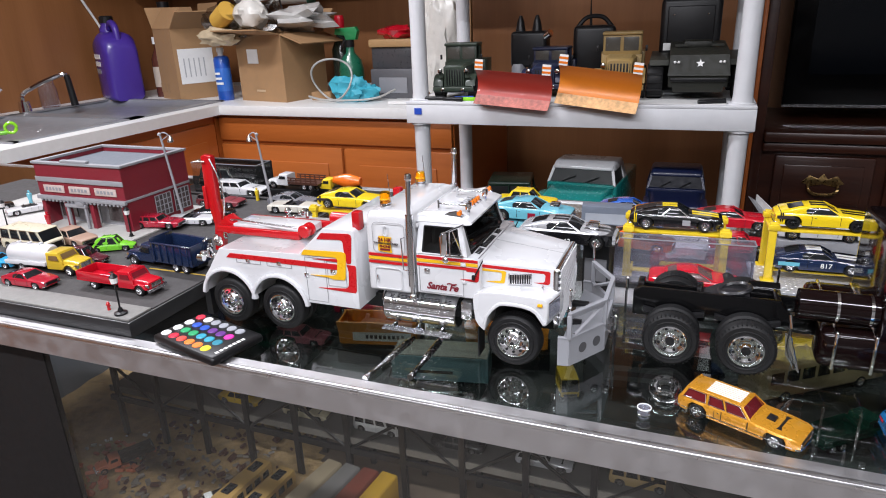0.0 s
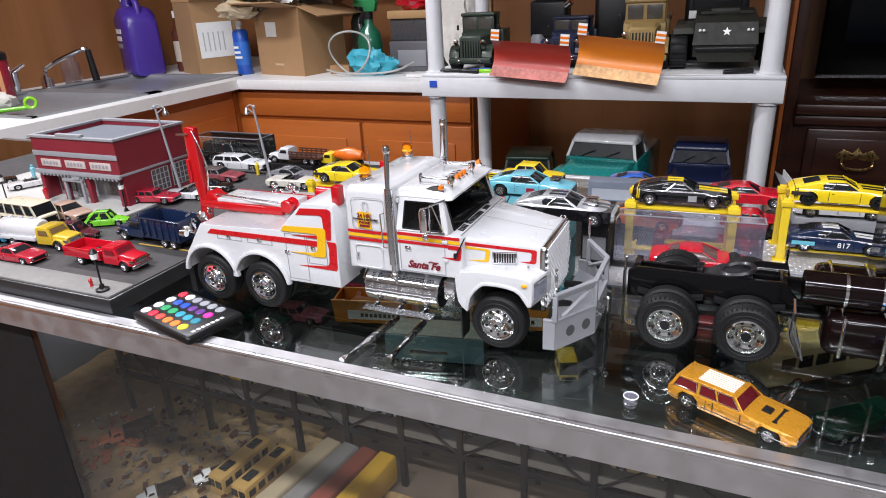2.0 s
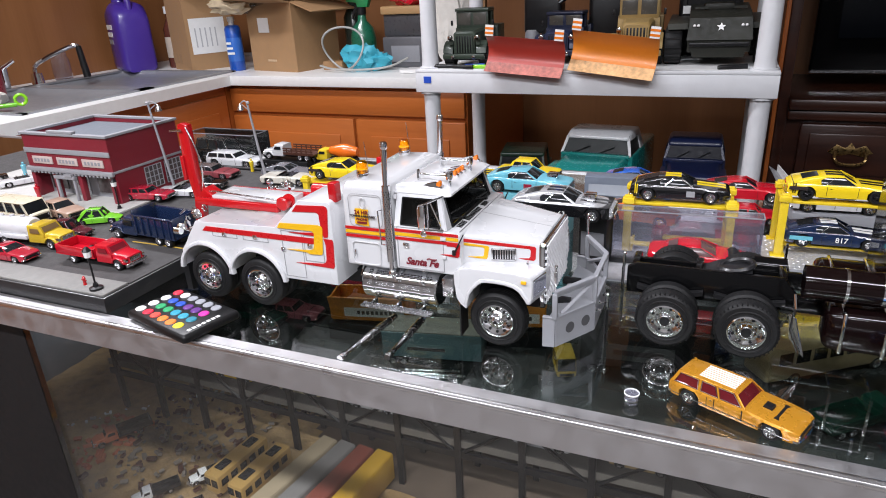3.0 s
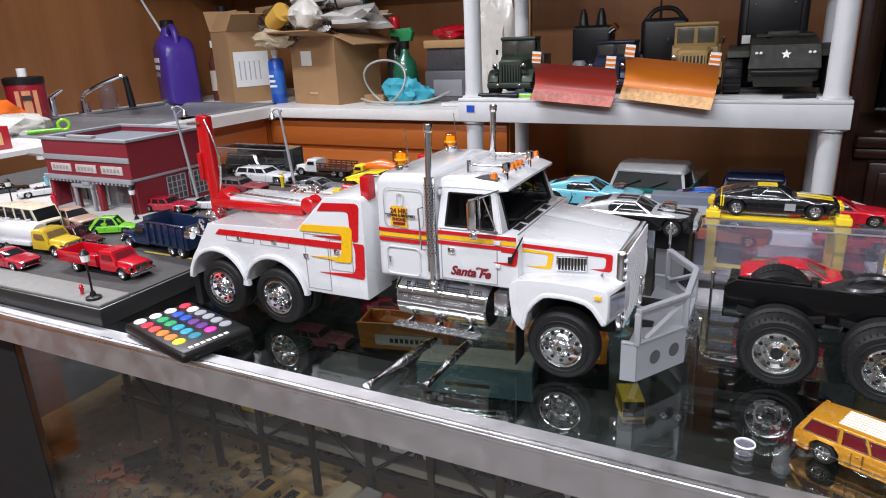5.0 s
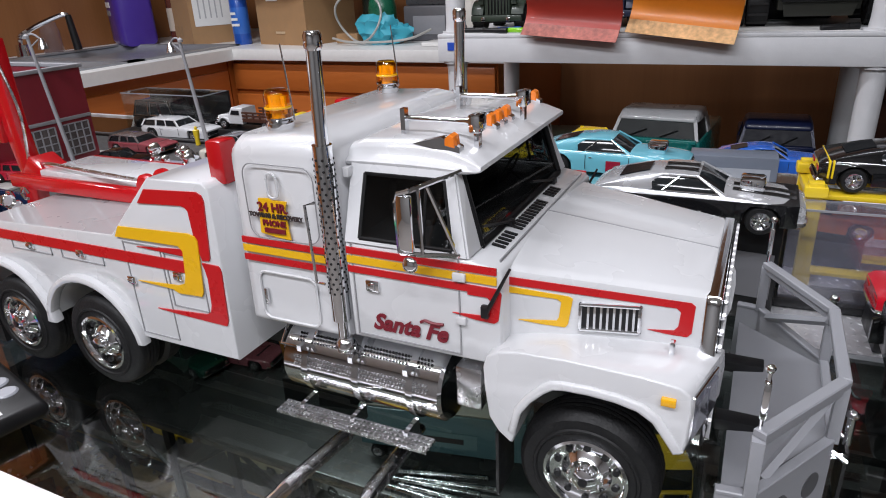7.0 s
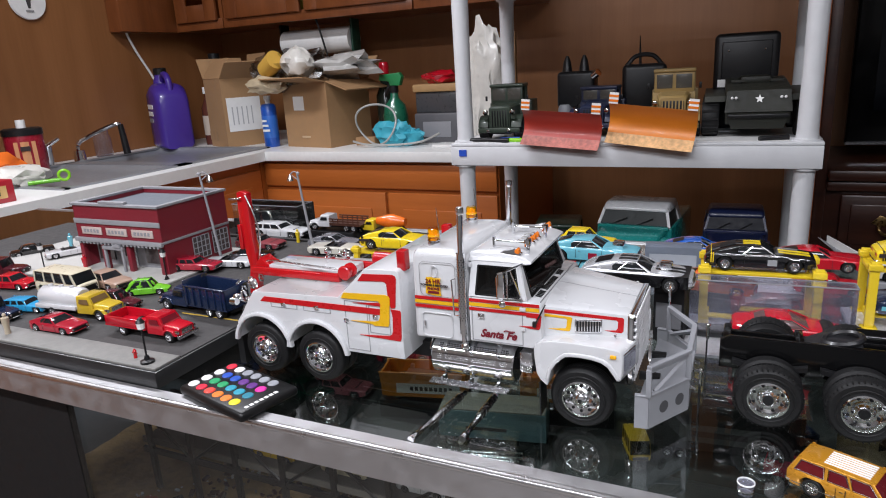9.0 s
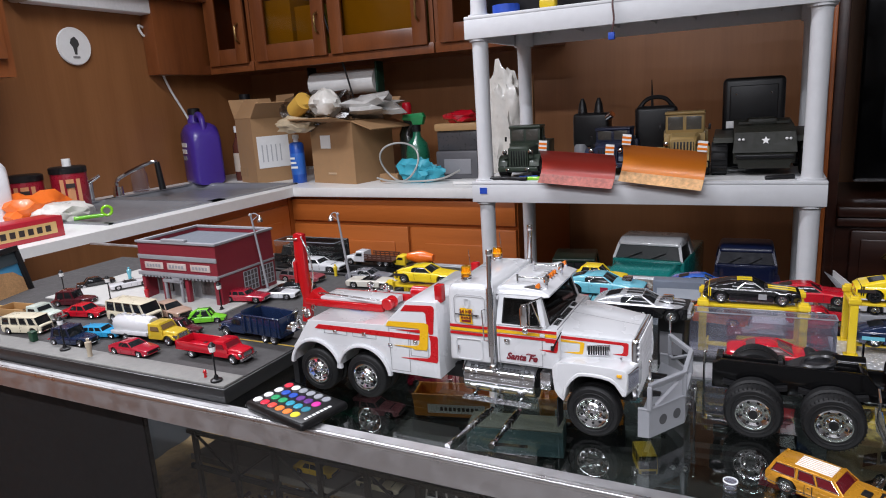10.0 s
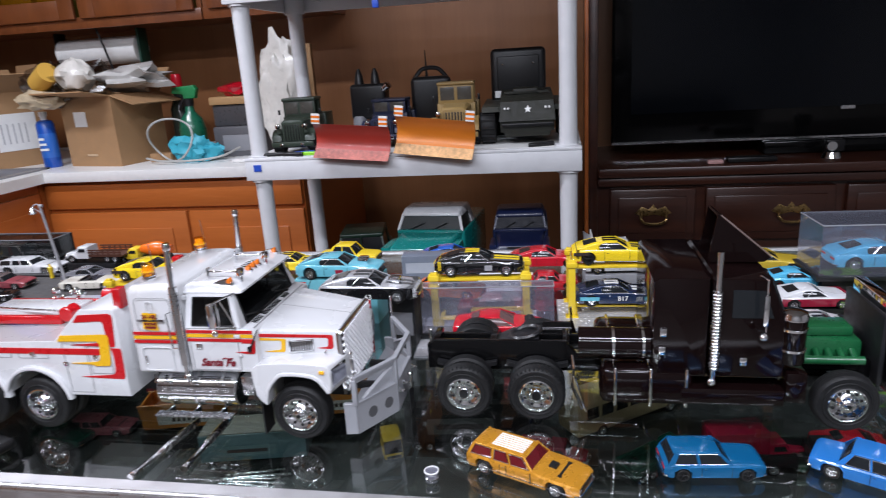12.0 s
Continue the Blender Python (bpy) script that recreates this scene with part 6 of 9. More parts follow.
# ---- on the glass: cars round the trucks ----
SILVER = colour("silver", (.55, .56, .58), .25, .5, .5)
GOLD = colour("metallic_gold", (.55, .25, .02), .28, .8, .35)
COP_RED = colour("bright_red", (.46, .006, .018))
wag = car("metallic gold toy station wagon with white roof slats", .042, .3935, GZ, -24, GOLD, .075, .0275, None, "wagon", glass=colour("dark_red_window", (.10, .008, .012), .08, .8), group="cars on the glass")
for k in range(7):
    part("roof_slat", box(-.0215, .0000, -.0066 + k * .0021, -.0056 + k * .0021, .0188, .0195, .0002), LAMINATE, wag, "white plastic roof slat")
sc = part("hood_scoop", prism([(.0140, .0112), (.0150, .0136), (.0195, .0132), (.0200, .0112)], -.0030, .0030, "y", .0003), BLACK, wag)
part("side_moulding", box(-.034, .034, -.0141, -.0137, .0056, .0060), DULL_CHROME, wag)
for xx in (-.0085, .0075):
    part("door_seam", box(xx, xx + .0004, -.0140, -.0137, .005, .0118), BLACK, wag)
BLUE = colour("metallic_blue", (.006, .11, .27), .22, .8, .3)
car("bright blue toy hatchback with black wheels", .150, .4080, GZ, 5, BLUE, .058, .026, None, "hatch", wheel_rim=BLACK, group="cars on the glass")
car("sky blue toy sedan with pale trim", .242, .405, GZ, -30, colour("sky_blue", (.02, .14, .42)), .068, .028, None, "sedan", group="cars on the glass")
CAP_CLEAR = clear("cap_plastic", (0.93, 0.935, 0.95), 1.5, 0.05, 3.0, 0.10)
pk = thing("clear_cap", "small clear plastic cap lying on the glass", "cap", -.0168, .3835, GZ)
part("wall", lathe([(.0036, 0), (.0040, 0), (.0040, .0050), (.0044, .0050), (.0044, .0066), (.0036, .0066)], 24), CAP_CLEAR, pk)
part("lid", lathe([(0, .0060), (.0042, .0060), (.0042, .0066), (0, .0066)], 24), CAP_CLEAR, pk)
part("thread", lathe([(.0038, .0014), (.0043, .0017), (.0043, .0024), (.0038, .0027)], 24), CHROME, pk, "bright metal ring")
part("rim", lathe([(.0041, .0060), (.0046, .0063), (.0046, .0069), (.0042, .0071)], 24, ring=True), LAMINATE, pk, "pale rim")

# chrome rods in front of the tow truck
for a, b in (((-.2115, .3655), (-.2025, .4345)), ((-.1805, .3770), (-.1800, .4410))):
    d = Vector((b[0] - a[0], b[1] - a[1], 0))
    n_ = d.length
    r_ = thing("chrome_rod", "loose chrome plated exhaust stack lying on the glass", "model part", a[0], a[1], GZ + .0026, math.degrees(math.atan2(d.y, d.x)), "loose chrome stacks")
    part("pipe", lathe([(0, 0), (.0024, 0), (.0026, .001), (.0026, .006), (.0020, .007), (.0020, n_ * .4), (.0025, n_ * .42), (.0025, n_ * .92), (.0019, n_ * .94), (.0019, n_), (0, n_)], 16, "x"), CHROME, r_)
    part("heat_shield", lathe([(.0027, n_ * .45), (.0028, n_ * .47), (.0028, n_ * .88), (.0027, n_ * .9)], 12, "x"), DULL_CHROME, r_)

# lamp remote at the table's edge
rc = thing("led_remote", "black light strip remote with rows of coloured buttons", "remote control", -.3640, .3785, GZ + .0018, -14)
part("body", box(-.040, .040, -.0255, .0255, 0, .0075, .003), material("matt_black_plastic", (.006, .006, .0065), .4, spec=0.3), rc, angle=60)
BUTTONS = [["white_key", "white_key", "blank_key", "red_key"], ["red_key", "green_key", "blue_key", "white_key"], ["red2_key", "green_key", "blue_key", "grey_key"], ["orange_key", "cyan_key", "violet_key", "grey_key"], ["orange_key", "cyan_key", "violet_key", "grey_key"], ["yellow_key", "teal_key", "magenta_key", "grey_key"]]
BUTTON_MATERIALS = {"white_key": (.8, .8, .8), "blank_key": (.7, .7, .72), "red_key": (.7, .02, .05), "red2_key": (.7, .06, .04), "green_key": (.02, .32, .12), "blue_key": (.02, .08, .45), "orange_key": (.8, .2, .03), "cyan_key": (.03, .3, .42), "violet_key": (.12, .03, .22), "grey_key": (.28, .29, .32), "yellow_key": (.8, .65, .03), "teal_key": (.02, .2, .28), "magenta_key": (.6, .02, .3)}
for k, v in BUTTON_MATERIALS.items():
    BUTTON_MATERIALS[k] = material(k, v, .4)
for i, row in enumerate(BUTTONS):
    for j, nm in enumerate(row):
        cx, cy = -.0325 + i * .0106, -.0165 + j * .0112
        part("button", lathe([(.0043, .0072), (.0043, .0078), (.0036, .0084), (0, .0085)], 16, "z", (cx, cy, 0)), BUTTON_MATERIALS[nm], rc)
for k in range(7):
    part("logo_bar", box(.0325, .0355, -.0175 + k * .0042, -.0145 + k * .0042, .0074, .0078, .0002), LAMINATE, rc, "pale maker's mark")

# lifts and cars behind the trucks
car_lift("yellow four-post toy car lift holding a black car", -.0125, .632, GZ, 3, apron=.052)
CH = colour("gloss_black", (.008, .008, .009), .12, .8)
c = car("black toy muscle car with yellow hood stripes on a lift", -.0135, .630, GZ + .053, 3, CH, .082, .031, None, "coupe", stripe=YELLOW, tail_band=YELLOW, group="cars on the lifts")
part("emblem", box(.006, .013, -.0160, -.0155, .006, .011), SILVER, c)
car_lift("yellow four-post toy car lift with two cars", .1145, .668, GZ, 2, apron=.026)
c = car("yellow toy muscle car with a black tail band on a lift", .114, .664, GZ + .053, 2, YELLOW, .082, .031, None, "coupe", stripe=CH, tail_band=CH, group="cars on the lifts", wheel_rim=BLACK)
part("name_bar", box(-.040, -.026, -.0161, -.0155, .0095, .0125), LETTER_DARK, c)
NAVY = colour("navy", (.010, .020, .055))
c = car("navy blue toy racing car with white numbers under a lift", .116, .662, GZ + .0110, 2, NAVY, .080, .031, None, "coupe", group="cars on the lifts", stripe=LAMINATE)
lettering("race_number", "817", .0065, LAMINATE, c, Matrix.Translation((.004, -.0160, .0088)) @ FACING, .0002)
part("side_mark", box(-.036, -.018, -.0160, -.0155, .007, .0105), LBLUE, c)
pack("black low carton under a red sports car", .010, .572, GZ + .0024, 3, .076, .028, .0136, BLACK)
clear_box("clear plastic blister cover behind a small red car", -.004, .6000, GZ + .0065, 3, .120, .015, .044, BLACK)
car("glossy red toy sports car before a clear cover", .010, .572, GZ + .0160, 3, COP_RED, .080, .031, None, "sport", glass=material("rosy_grey_window", (.11, .06, .06), .15, spec=.5), group="cars in clear boxes")
bx = pack("black display box under a toy car", -.077, .588, GZ, -4, .024, .030, .0485, BLACK, "display_stand", material("dim_grey_print", (.12, .12, .13), .5))
c = car("silver and black toy race car on a black box", -.104, .573, GZ + .0485, 0, SILVER, .088, .034, None, "coupe", lower=CH, stripe=CH, group="cars on display boxes")
lettering("race_number", "63", .0065, LAMINATE, c, Matrix.Translation((.002, -.01745, .0060)) @ FACING, .0002)
part("blower", box(.018, .028, -.005, .005, .014, .021, .001), CHROME, c)
pack("pale blue display box under a toy car", -.158, .648, GZ, -2, .086, .040, .045, colour("box_blue", (.12, .36, .42), .4, .2), "display_stand", COP_RED)
c = car("light blue toy race car with dark flames on a box", -.156, .644, GZ + .045, -1, LBLUE, .086, .032, None, "coupe", group="cars on display boxes")
part("side_number", box(.000, .008, -.0166, -.0160, .005, .011), colour("wine", (.25, .01, .03)), c)
part("blower", box(.020, .030, -.005, .005, .013, .020, .001), CHROME, c)
car("bright yellow toy coupe with a black roof stripe", -.272, .790, GZ + .004, 2, YELLOW, .080, .032, None, "coupe", stripe=CH, group="cars at the back")
car("bright yellow toy pickup style coupe", -.205, .815, GZ + .006, -3, YELLOW, .080, .032, .024, "sedan", group="cars at the back")
car("orange toy coupe beside a lift", -.048, .655, GZ + .020, -8, colour("hot_orange", (.75, .14, .01)), .070, .030, None, "coupe", group="cars at the back")
pack("small black carton under the orange car", -.048, .655, GZ, -8, .05, .036, .020, BLACK)
pack("grey printed blister carton", -.095, .775, GZ, 4, .058, .022, .028, material("dim_blue_grey_card", (.13, .15, .19), .4), "carton", material("dim_pale_print", (.3, .32, .36), .5))
car("medium blue toy car in the back row", -.070, .812, GZ + .006, 3, colour("royal_blue", (.015, .10, .45)), .078, .032, None, "coupe", group="cars at the back")
car("red toy coupe in the back row", .045, .795, GZ + .006, 3, COP_RED, .084, .034, None, "coupe", group="cars at the back")
car("red toy sedan near a lift", .050, .725, GZ + .004, 4, COP_RED, .060, .028, None, "sedan", group="cars at the back")
pack("white card box lying near a lift", .002, .735, GZ, 3, .060, .03, .012, LAMINATE)
car("white toy van body behind a yellow car", .128, .76, GZ + .012, 4, WHITE, .085, .036, .034, "sedan", group="cars at the back")
pack("grey carton under the white van", .128, .76, GZ, 4, .08, .04, .012, GREY_PLASTIC)
ch = thing("metal_channel", "grey metal channel leaning behind the case", "channel", .098, .80, GZ - .002, 0)
part("web", sheet([(-.006, .0, .0), (.008, .0, .0), (.030, .70, -.150), (.014, .70, -.140)], .002), GREY_PLASTIC, ch)
part("flange", sheet([(.008, .0, .0), (.008, .0, .012), (.030, .70, -.135), (.030, .70, -.150)], .002), LAMINATE, ch)

# far left of the row: third lift, tray with boxed hearse
car_lift("yellow toy car lift behind the tow truck", -.384, .672, GZ, 2, .085, .042, .034)
c = car("yellow toy muscle car with a black tail stripe on a lift", -.382, .668, GZ + .036, 2, YELLOW, .082, .031, None, "coupe", tail_band=CH, group="cars on the lifts")
part("name_bar", box(-.040, -.026, -.0161, -.0155, .0095, .0125), LETTER_DARK, c)
tray = thing("display_tray", "low black display tray along the back", "tray", -.595, .775, GZ)
part("base", box(-.165, .125, -.045, .045, 0, .004), BLACK, tray)
part("lip", box(-.165, .125, -.047, -.043, 0, .018, .0008), BLACK, tray)
part("lip", box(-.165, .125, .043, .047, 0, .018, .0008), BLACK, tray)
pack("black plinth for a boxed hearse", -.657, .790, GZ + .004, 0, .118, .036, .006, BLACK, "plinth")
pack("black card back of the hearse box", -.657, .811, GZ + .010, 0, .118, .003, .042, BLACK)
clear_box("clear cover over a black hearse", -.657, .790, GZ + .010, 0, .118, .036, .042, plastic=FRONT_GLASS)
car("black toy hearse inside a clear cover", -.657, .790, GZ + .010, 0, CH, .106, .032, .034, "wagon", group="cars in clear boxes")
pack("narrow plinth for the white wagon", -.618, .757, GZ + .004, 0, .09, .028, .008, BLACK, "plinth")
car("white toy ambulance wagon with dark windows", -.618, .757, GZ + .012, 2, WHITE, .086, .029, .0205, "wagon", group="cars on the tray")
hauler("white toy stake truck with a brown bed", -.530, .770, GZ + .024, 180, WHITE, .085, "stake", colour("dark_brown", (.07, .025, .015), .5, .1), group="cars on the tray")
pack("plinth for the stake truck", -.532, .770, GZ + .004, 0, .07, .03, .020, BLACK, "plinth")
hauler("yellow toy mixer lorry with an orange drum", -.468, .780, GZ + .020, 180, LIFT_YELLOW, .075, "mixer", colour("hot_orange", (.75, .14, .01)), group="cars on the tray")
car("dark red and white toy station wagon", -.600, .692, GZ + .015, 3, colour("dusty_maroon", (.22, .04, .05), .35, .3), .066, .026, None, "wagon", roof=colour("smoke_roof", (.12, .10, .10)), group="diorama cars")

# right of the black truck
clear_box("clear cover over a light blue car", .336, .655, GZ + .048, 2, .108, .05, .045, BLACK)
pack("black plinth under a boxed blue car", .336, .655, GZ, 2, .10, .045, .044, BLACK, "plinth")
car("light blue toy muscle car in a clear cover", .340, .652, GZ + .050, 2, colour("sky", (.08, .38, .58)), .086, .034, None, "coupe", group="cars in clear boxes")
car("white and maroon toy racing car", .272, .610, GZ + .030, 3, WHITE, .060, .031, None, "coupe", lower=colour("wine", (.25, .01, .03)), group="cars behind the black truck")
car("white toy racing coupe with a black roof", .268, .572, GZ + .022, 3, WHITE, .058, .031, None, "sport", stripe=CH, group="cars behind the black truck")
pack("dark plinth under a white racing car", .272, .610, GZ, 3, .056, .030, .030, BLACK, "plinth")
car("lime green toy coupe", .336, .595, GZ + .022, 18, colour("lime", (.25, .62, .02)), .074, .032, None, "sport", group="cars behind the black truck")
pack("dark plinth under a lime green car", .336, .595, GZ, 18, .07, .03, .022, BLACK, "plinth")
pack("blue and red printed carton with a car picture", .262, .690, GZ, -4, .05, .036, .036, colour("royal_blue", (.015, .10, .45)), "carton", COP_RED)
car("yellow and brown toy coupe on a printed carton", .258, .690, GZ + .036, -6, colour("mustard", (.45, .32, .03)), .066, .030, None, "coupe", group="cars behind the black truck")

# ---- black tractor unit without its hood ----
BC = Vector((0.10, .503, GZ))
blk = thing("black_tractor_truck", "very dark maroon scale model tractor truck with chrome stacks", "model truck", *BC)


def kp(name, bm, mat_, label="", parent=None, angle=38):
    return part(name, bm, mat_, parent or blk, label, move=-BC, angle=angle)


for sgn in (-1, 1):
    yy = BC.y + sgn * .018
    rt = .9965 if sgn < 0 else .986
    kp("frame_rail", prism([(-.036, .974), (-.036, rt - .0035), (-.030, rt), (.066, rt), (.074, .986), (.285, .986), (.285, .974)], yy - .0025, yy + .0025, "y", .0005), GLOSS_BLACK)
    for wx in (-.006, .045):
        truck_wheel(blk, wx - BC.x, sgn * .0475, .0200, .0200, .0110, sgn, 8, True, True)
    truck_wheel(blk, .243 - BC.x, sgn * .0475, .0200, .0200, .012, sgn, 10)
    bm = rod((-.046, BC.y + sgn * .040, .9785), (-.046, BC.y + sgn * .040, .968), .0012)
    ball((-.046, BC.y + sgn * .040, .9785), .0018, 8, bm=bm)
    kp("flap_hanger", bm, CHROME)
    kp("mud_flap", box(-.0468, -.0458, BC.y + sgn * .040 - .006, BC.y + sgn * .040 + .006, .949, .969), BLACK)
    bm = tube([(.070, BC.y + sgn * .044, .998), (.0705, BC.y + sgn * .048, .990), (.070, BC.y + sgn * .048, .975), (.076, BC.y + sgn * .050, .960)], .0010, 6)
    sheet([(.068, BC.y + sgn * .046, .985), (.0715, BC.y + sgn * .050, .984), (.079, BC.y + sgn * .050, .958), (.070, BC.y + sgn * .046, .968)], .0008, bm=bm)
    kp("quarter_fender", bm, CHROME, "chrome fender bracket")
    # lower tank and upper locker with straps
    ty0, ty1 = span(BC.y + sgn * .022, BC.y + sgn * .0485)
    tk = kp("side_tank", box(.088, .149, ty0, ty1, .9630, .9905, .006, 4), MAROON_BLACK, "dark glossy tank with chrome straps")
    for xx in (.0982, .1212, .1440):
        kp("strap", box(xx - .0013, xx + .0013, ty0 - .0006, ty1 + .0006, .9624, .9911, .006, 3), CHROME, parent=tk)
    if sgn < 0:
        lk = kp("side_locker", rod((.074, (ty0 + ty1) / 2, 1.0035), (.121, (ty0 + ty1) / 2, 1.0035), .0108, seg=28), MAROON_BLACK, "dark glossy air tank")
        for xx in (.0970, .1165):
            kp("strap", rod((xx - .0009, (ty0 + ty1) / 2, 1.0035), (xx + .0009, (ty0 + ty1) / 2, 1.0035), .0112, seg=28), CHROME, parent=lk)
    # stack
    if sgn < 0:
        bm = rod((.1595, BC.y + sgn * .049, .984), (.1605, BC.y + sgn * .049, 1.072), .0020, seg=14)
        ball((.1590, BC.y + sgn * .049, .983), .0032, 10, bm=bm)
        kp("exhaust_pipe", bm, CHROME, "tall chrome exhaust stack")
        bm = rod((.1598, BC.y + sgn * .049, .992), (.1602, BC.y + sgn * .049, 1.046), .0030, seg=18)
        for kz in range(24):
            lathe([(.0030, 0), (.0034, .0005), (.0030, .0010)], 14, "z", (.160, BC.y + sgn * .049, .993 + kz * .0022), bm=bm)
        kp("heat_shield", bm, DULL_CHROME, "ribbed chrome heat shield")
    ac = kp("air_cleaner", lathe([(0, .9950), (.0070, .9950), (.0080, .9965), (.0080, 1.0255), (.0072, 1.0262), (0, 1.0265)], 28, "z", (.2085, BC.y + sgn * .042, 0)), MAROON_BLACK, "dark air cleaner canister with chrome bands")
    for zz in (1.0050, 1.0190):
        kp("band", lathe([(.0080, -.0010), (.0085, -.0008), (.0085, .0008), (.0080, .0010)], 28, "z", (.2085, BC.y + sgn * .042, zz)), CHROME, parent=ac)
    kp("lid", lathe([(.0085, 1.0255), (.0086, 1.0275), (.0075, 1.0300), (.0040, 1.0312), (0, 1.0315)], 28, "z", (.2085, BC.y + sgn * .042, 0)), CHROME, "chrome lid", parent=ac)
    m0 = BC.y + sgn * .057
    bm = tube([(.1840, m0 - sgn * .006, 1.057), (.1870, m0, 1.056), (.1875, m0, 1.022), (.1840, m0 - sgn * .006, 1.021)], .0006, 6)
    box(.1855, .1885, m0 - .001, m0 + .001, 1.0260, 1.0460, .0006, bm=bm)
    ball((.1865, m0, 1.0185), .0028, 10, bm=bm)
    kp("mirror", bm, CHROME, "chrome wing mirror")
    kp("fender_stub", box(.205, .218, *span(BC.y + sgn * .03, BC.y + sgn * .049), .968, .990, .002), MAROON_BLACK)
    kp("cab_step", box(.140, .205, *span(BC.y + sgn * .03, BC.y + sgn * .050), .966, .978, .002), MAROON_BLACK)
for wx in (-.006, .045, .243):
    bm = rod((wx, BC.y - .04, GZ + .02), (wx, BC.y + .04, GZ + .02), .0035)
    ball((wx, BC.y, GZ + .02), .009, 10, bm=bm)
    kp("axle", bm, GLOSS_BLACK)
for xx in (-.032, .012, .066):
    kp("crossmember", box(xx - .0025, xx + .0025, BC.y - .0155, BC.y + .0155, .978, .992, .0006), GLOSS_BLACK)
for wx in (-.006, .045):
    kp("leaf_spring", prism([(wx - .022, .980), (wx, .9745), (wx + .022, .980), (wx + .022, .983), (wx, .9785), (wx - .022, .983)], BC.y - .026, BC.y - .0215, "y"), BLACK)
bm = bmesh.new()
ring = [(.0105 * math.cos(2 * math.pi * k / 24), .0105 * math.sin(2 * math.pi * k / 24)) for k in range(25)]
tube([(.036 + p[0], BC.y - .004 + p[1], .9965 + .22 * p[0]) for p in ring], .0020, 6, bm=bm)
prism([(.014, .9890), (.026, .9950), (.046, .9960), (.046, .9890)], BC.y - .014, BC.y + .010, "y", .001, bm=bm)
kp("fifth_wheel", bm, material("worn_black_metal", (.014, .014, .016), .35, 0, .2, .3, 100), "worn black fifth wheel coupling")
kp("air_tank", rod((.048, BC.y + .028, .985), (.070, BC.y + .028, .985), .007, seg=18), GLOSS_BLACK)
kp("sleeper", prism([(.1215, .9850), (.1215, 1.0515), (.1250, 1.0540), (.1560, 1.0540), (.1560, .9850)], BC.y - .0475, BC.y + .0475, "y", .002, 2), MAROON_BLACK)
kp("cab", prism([(.1575, .9850), (.1575, 1.0510), (.1600, 1.0535), (.1930, 1.0525), (.2010, 1.0310), (.2040, 1.0270), (.2040, .9850)], BC.y - .0465, BC.y + .0465, "y", .002, 2), MAROON_BLACK)
bm = bmesh.new()
for sgn in (-1, 1):
    prism([(.1600, 1.0545), (.1650, 1.0865), (.1672, 1.0865), (.2000, 1.0580), (.1960, 1.0545)], *span(BC.y + sgn * .014, BC.y + sgn * .0152), "y", bm=bm)
sheet([(.1655, BC.y - .014, 1.0865), (.1655, BC.y + .014, 1.0865), (.1995, BC.y + .014, 1.0575), (.1995, BC.y - .014, 1.0575)], .0012, bm=bm)
kp("roof_deflector", bm, MAROON_BLACK, "dark roof deflector")
kp("deflector_edge", rod((.1672, BC.y - .0152, 1.0868), (.2000, BC.y - .0152, 1.0582), .0006), material("grey_brown_edge", (.14, .10, .09), .5))
for sgn in (-1, 1):
    kp("side_window", prism([(.1700, 1.0270), (.1700, 1.0460), (.1890, 1.0455), (.1950, 1.0270)], *span(BC.y + sgn * .0464, BC.y + sgn * .0470)), DARK_GLASS)
kp("windscreen", sheet([(.2020, BC.y - .042, 1.0310), (.2020, BC.y + .042, 1.0310), (.1950, BC.y + .040, 1.0505), (.1950, BC.y - .040, 1.0505)], .0010), DARK_GLASS)
bm = bmesh.new()
for xx, zz in ((.1280, 1.0170), (.1275, 1.0040), (.178, .9975)):
    box(xx - .0022, xx + .0022, BC.y - .0492, BC.y - .0470, zz - .0030, zz + .0030, .0006, bm=bm)
kp("sleeper_lamp", bm, CHROME)
ENG = colour("engine_green", (.008, .085, .028), .3, .4)
en_ = kp("engine", box(.212, .262, BC.y - .016, BC.y + .016, .974, .999, .003), ENG, "green painted engine block")
kp("rocker_cover", box(.216, .258, BC.y - .010, BC.y + .010, .999, 1.006, .002), ENG, parent=en_)
kp("oil_pan", box(.218, .256, BC.y - .012, BC.y + .012, .962, .974, .002), BLACK, parent=en_)
bm = bmesh.new()
for k in range(6):
    rod((.217 + k * .0076, BC.y - .016, .992), (.217 + k * .0076, BC.y - .024, .988), .0024, seg=10, bm=bm)
rod((.214, BC.y - .024, .988), (.260, BC.y - .024, .988), .0030, seg=12, bm=bm)
kp("exhaust_manifold", bm, ENG, parent=en_)
kp("valve_trim", box(.214, .240, BC.y - .0265, BC.y - .0245, .9785, .9815), CHROME, parent=en_)
kp("fan_shroud", box(.266, .270, BC.y - .03, BC.y + .03, .972, 1.022, .002), BLACK)
kp("radiator", box(.272, .280, BC.y - .034, BC.y + .034, .968, 1.028, .002), CHROME)
kp("front_bumper", box(.288, .294, BC.y - .05, BC.y + .05, .958, .974, .002), CHROME)

pack("black plinth under a white racing coupe", .268, .572, GZ, 3, .052, .028, .022, BLACK, "plinth")
car("bright blue toy coupe between other cars", .272, .648, GZ + .033, 2, colour("sky", (.08, .38, .58)), .060, .026, None, "coupe", group="cars behind the black truck")
pack("red card box under a blue toy coupe", .272, .648, GZ, 2, .05, .028, .033, colour("carton_red", (.42, .015, .03), .4, .2))

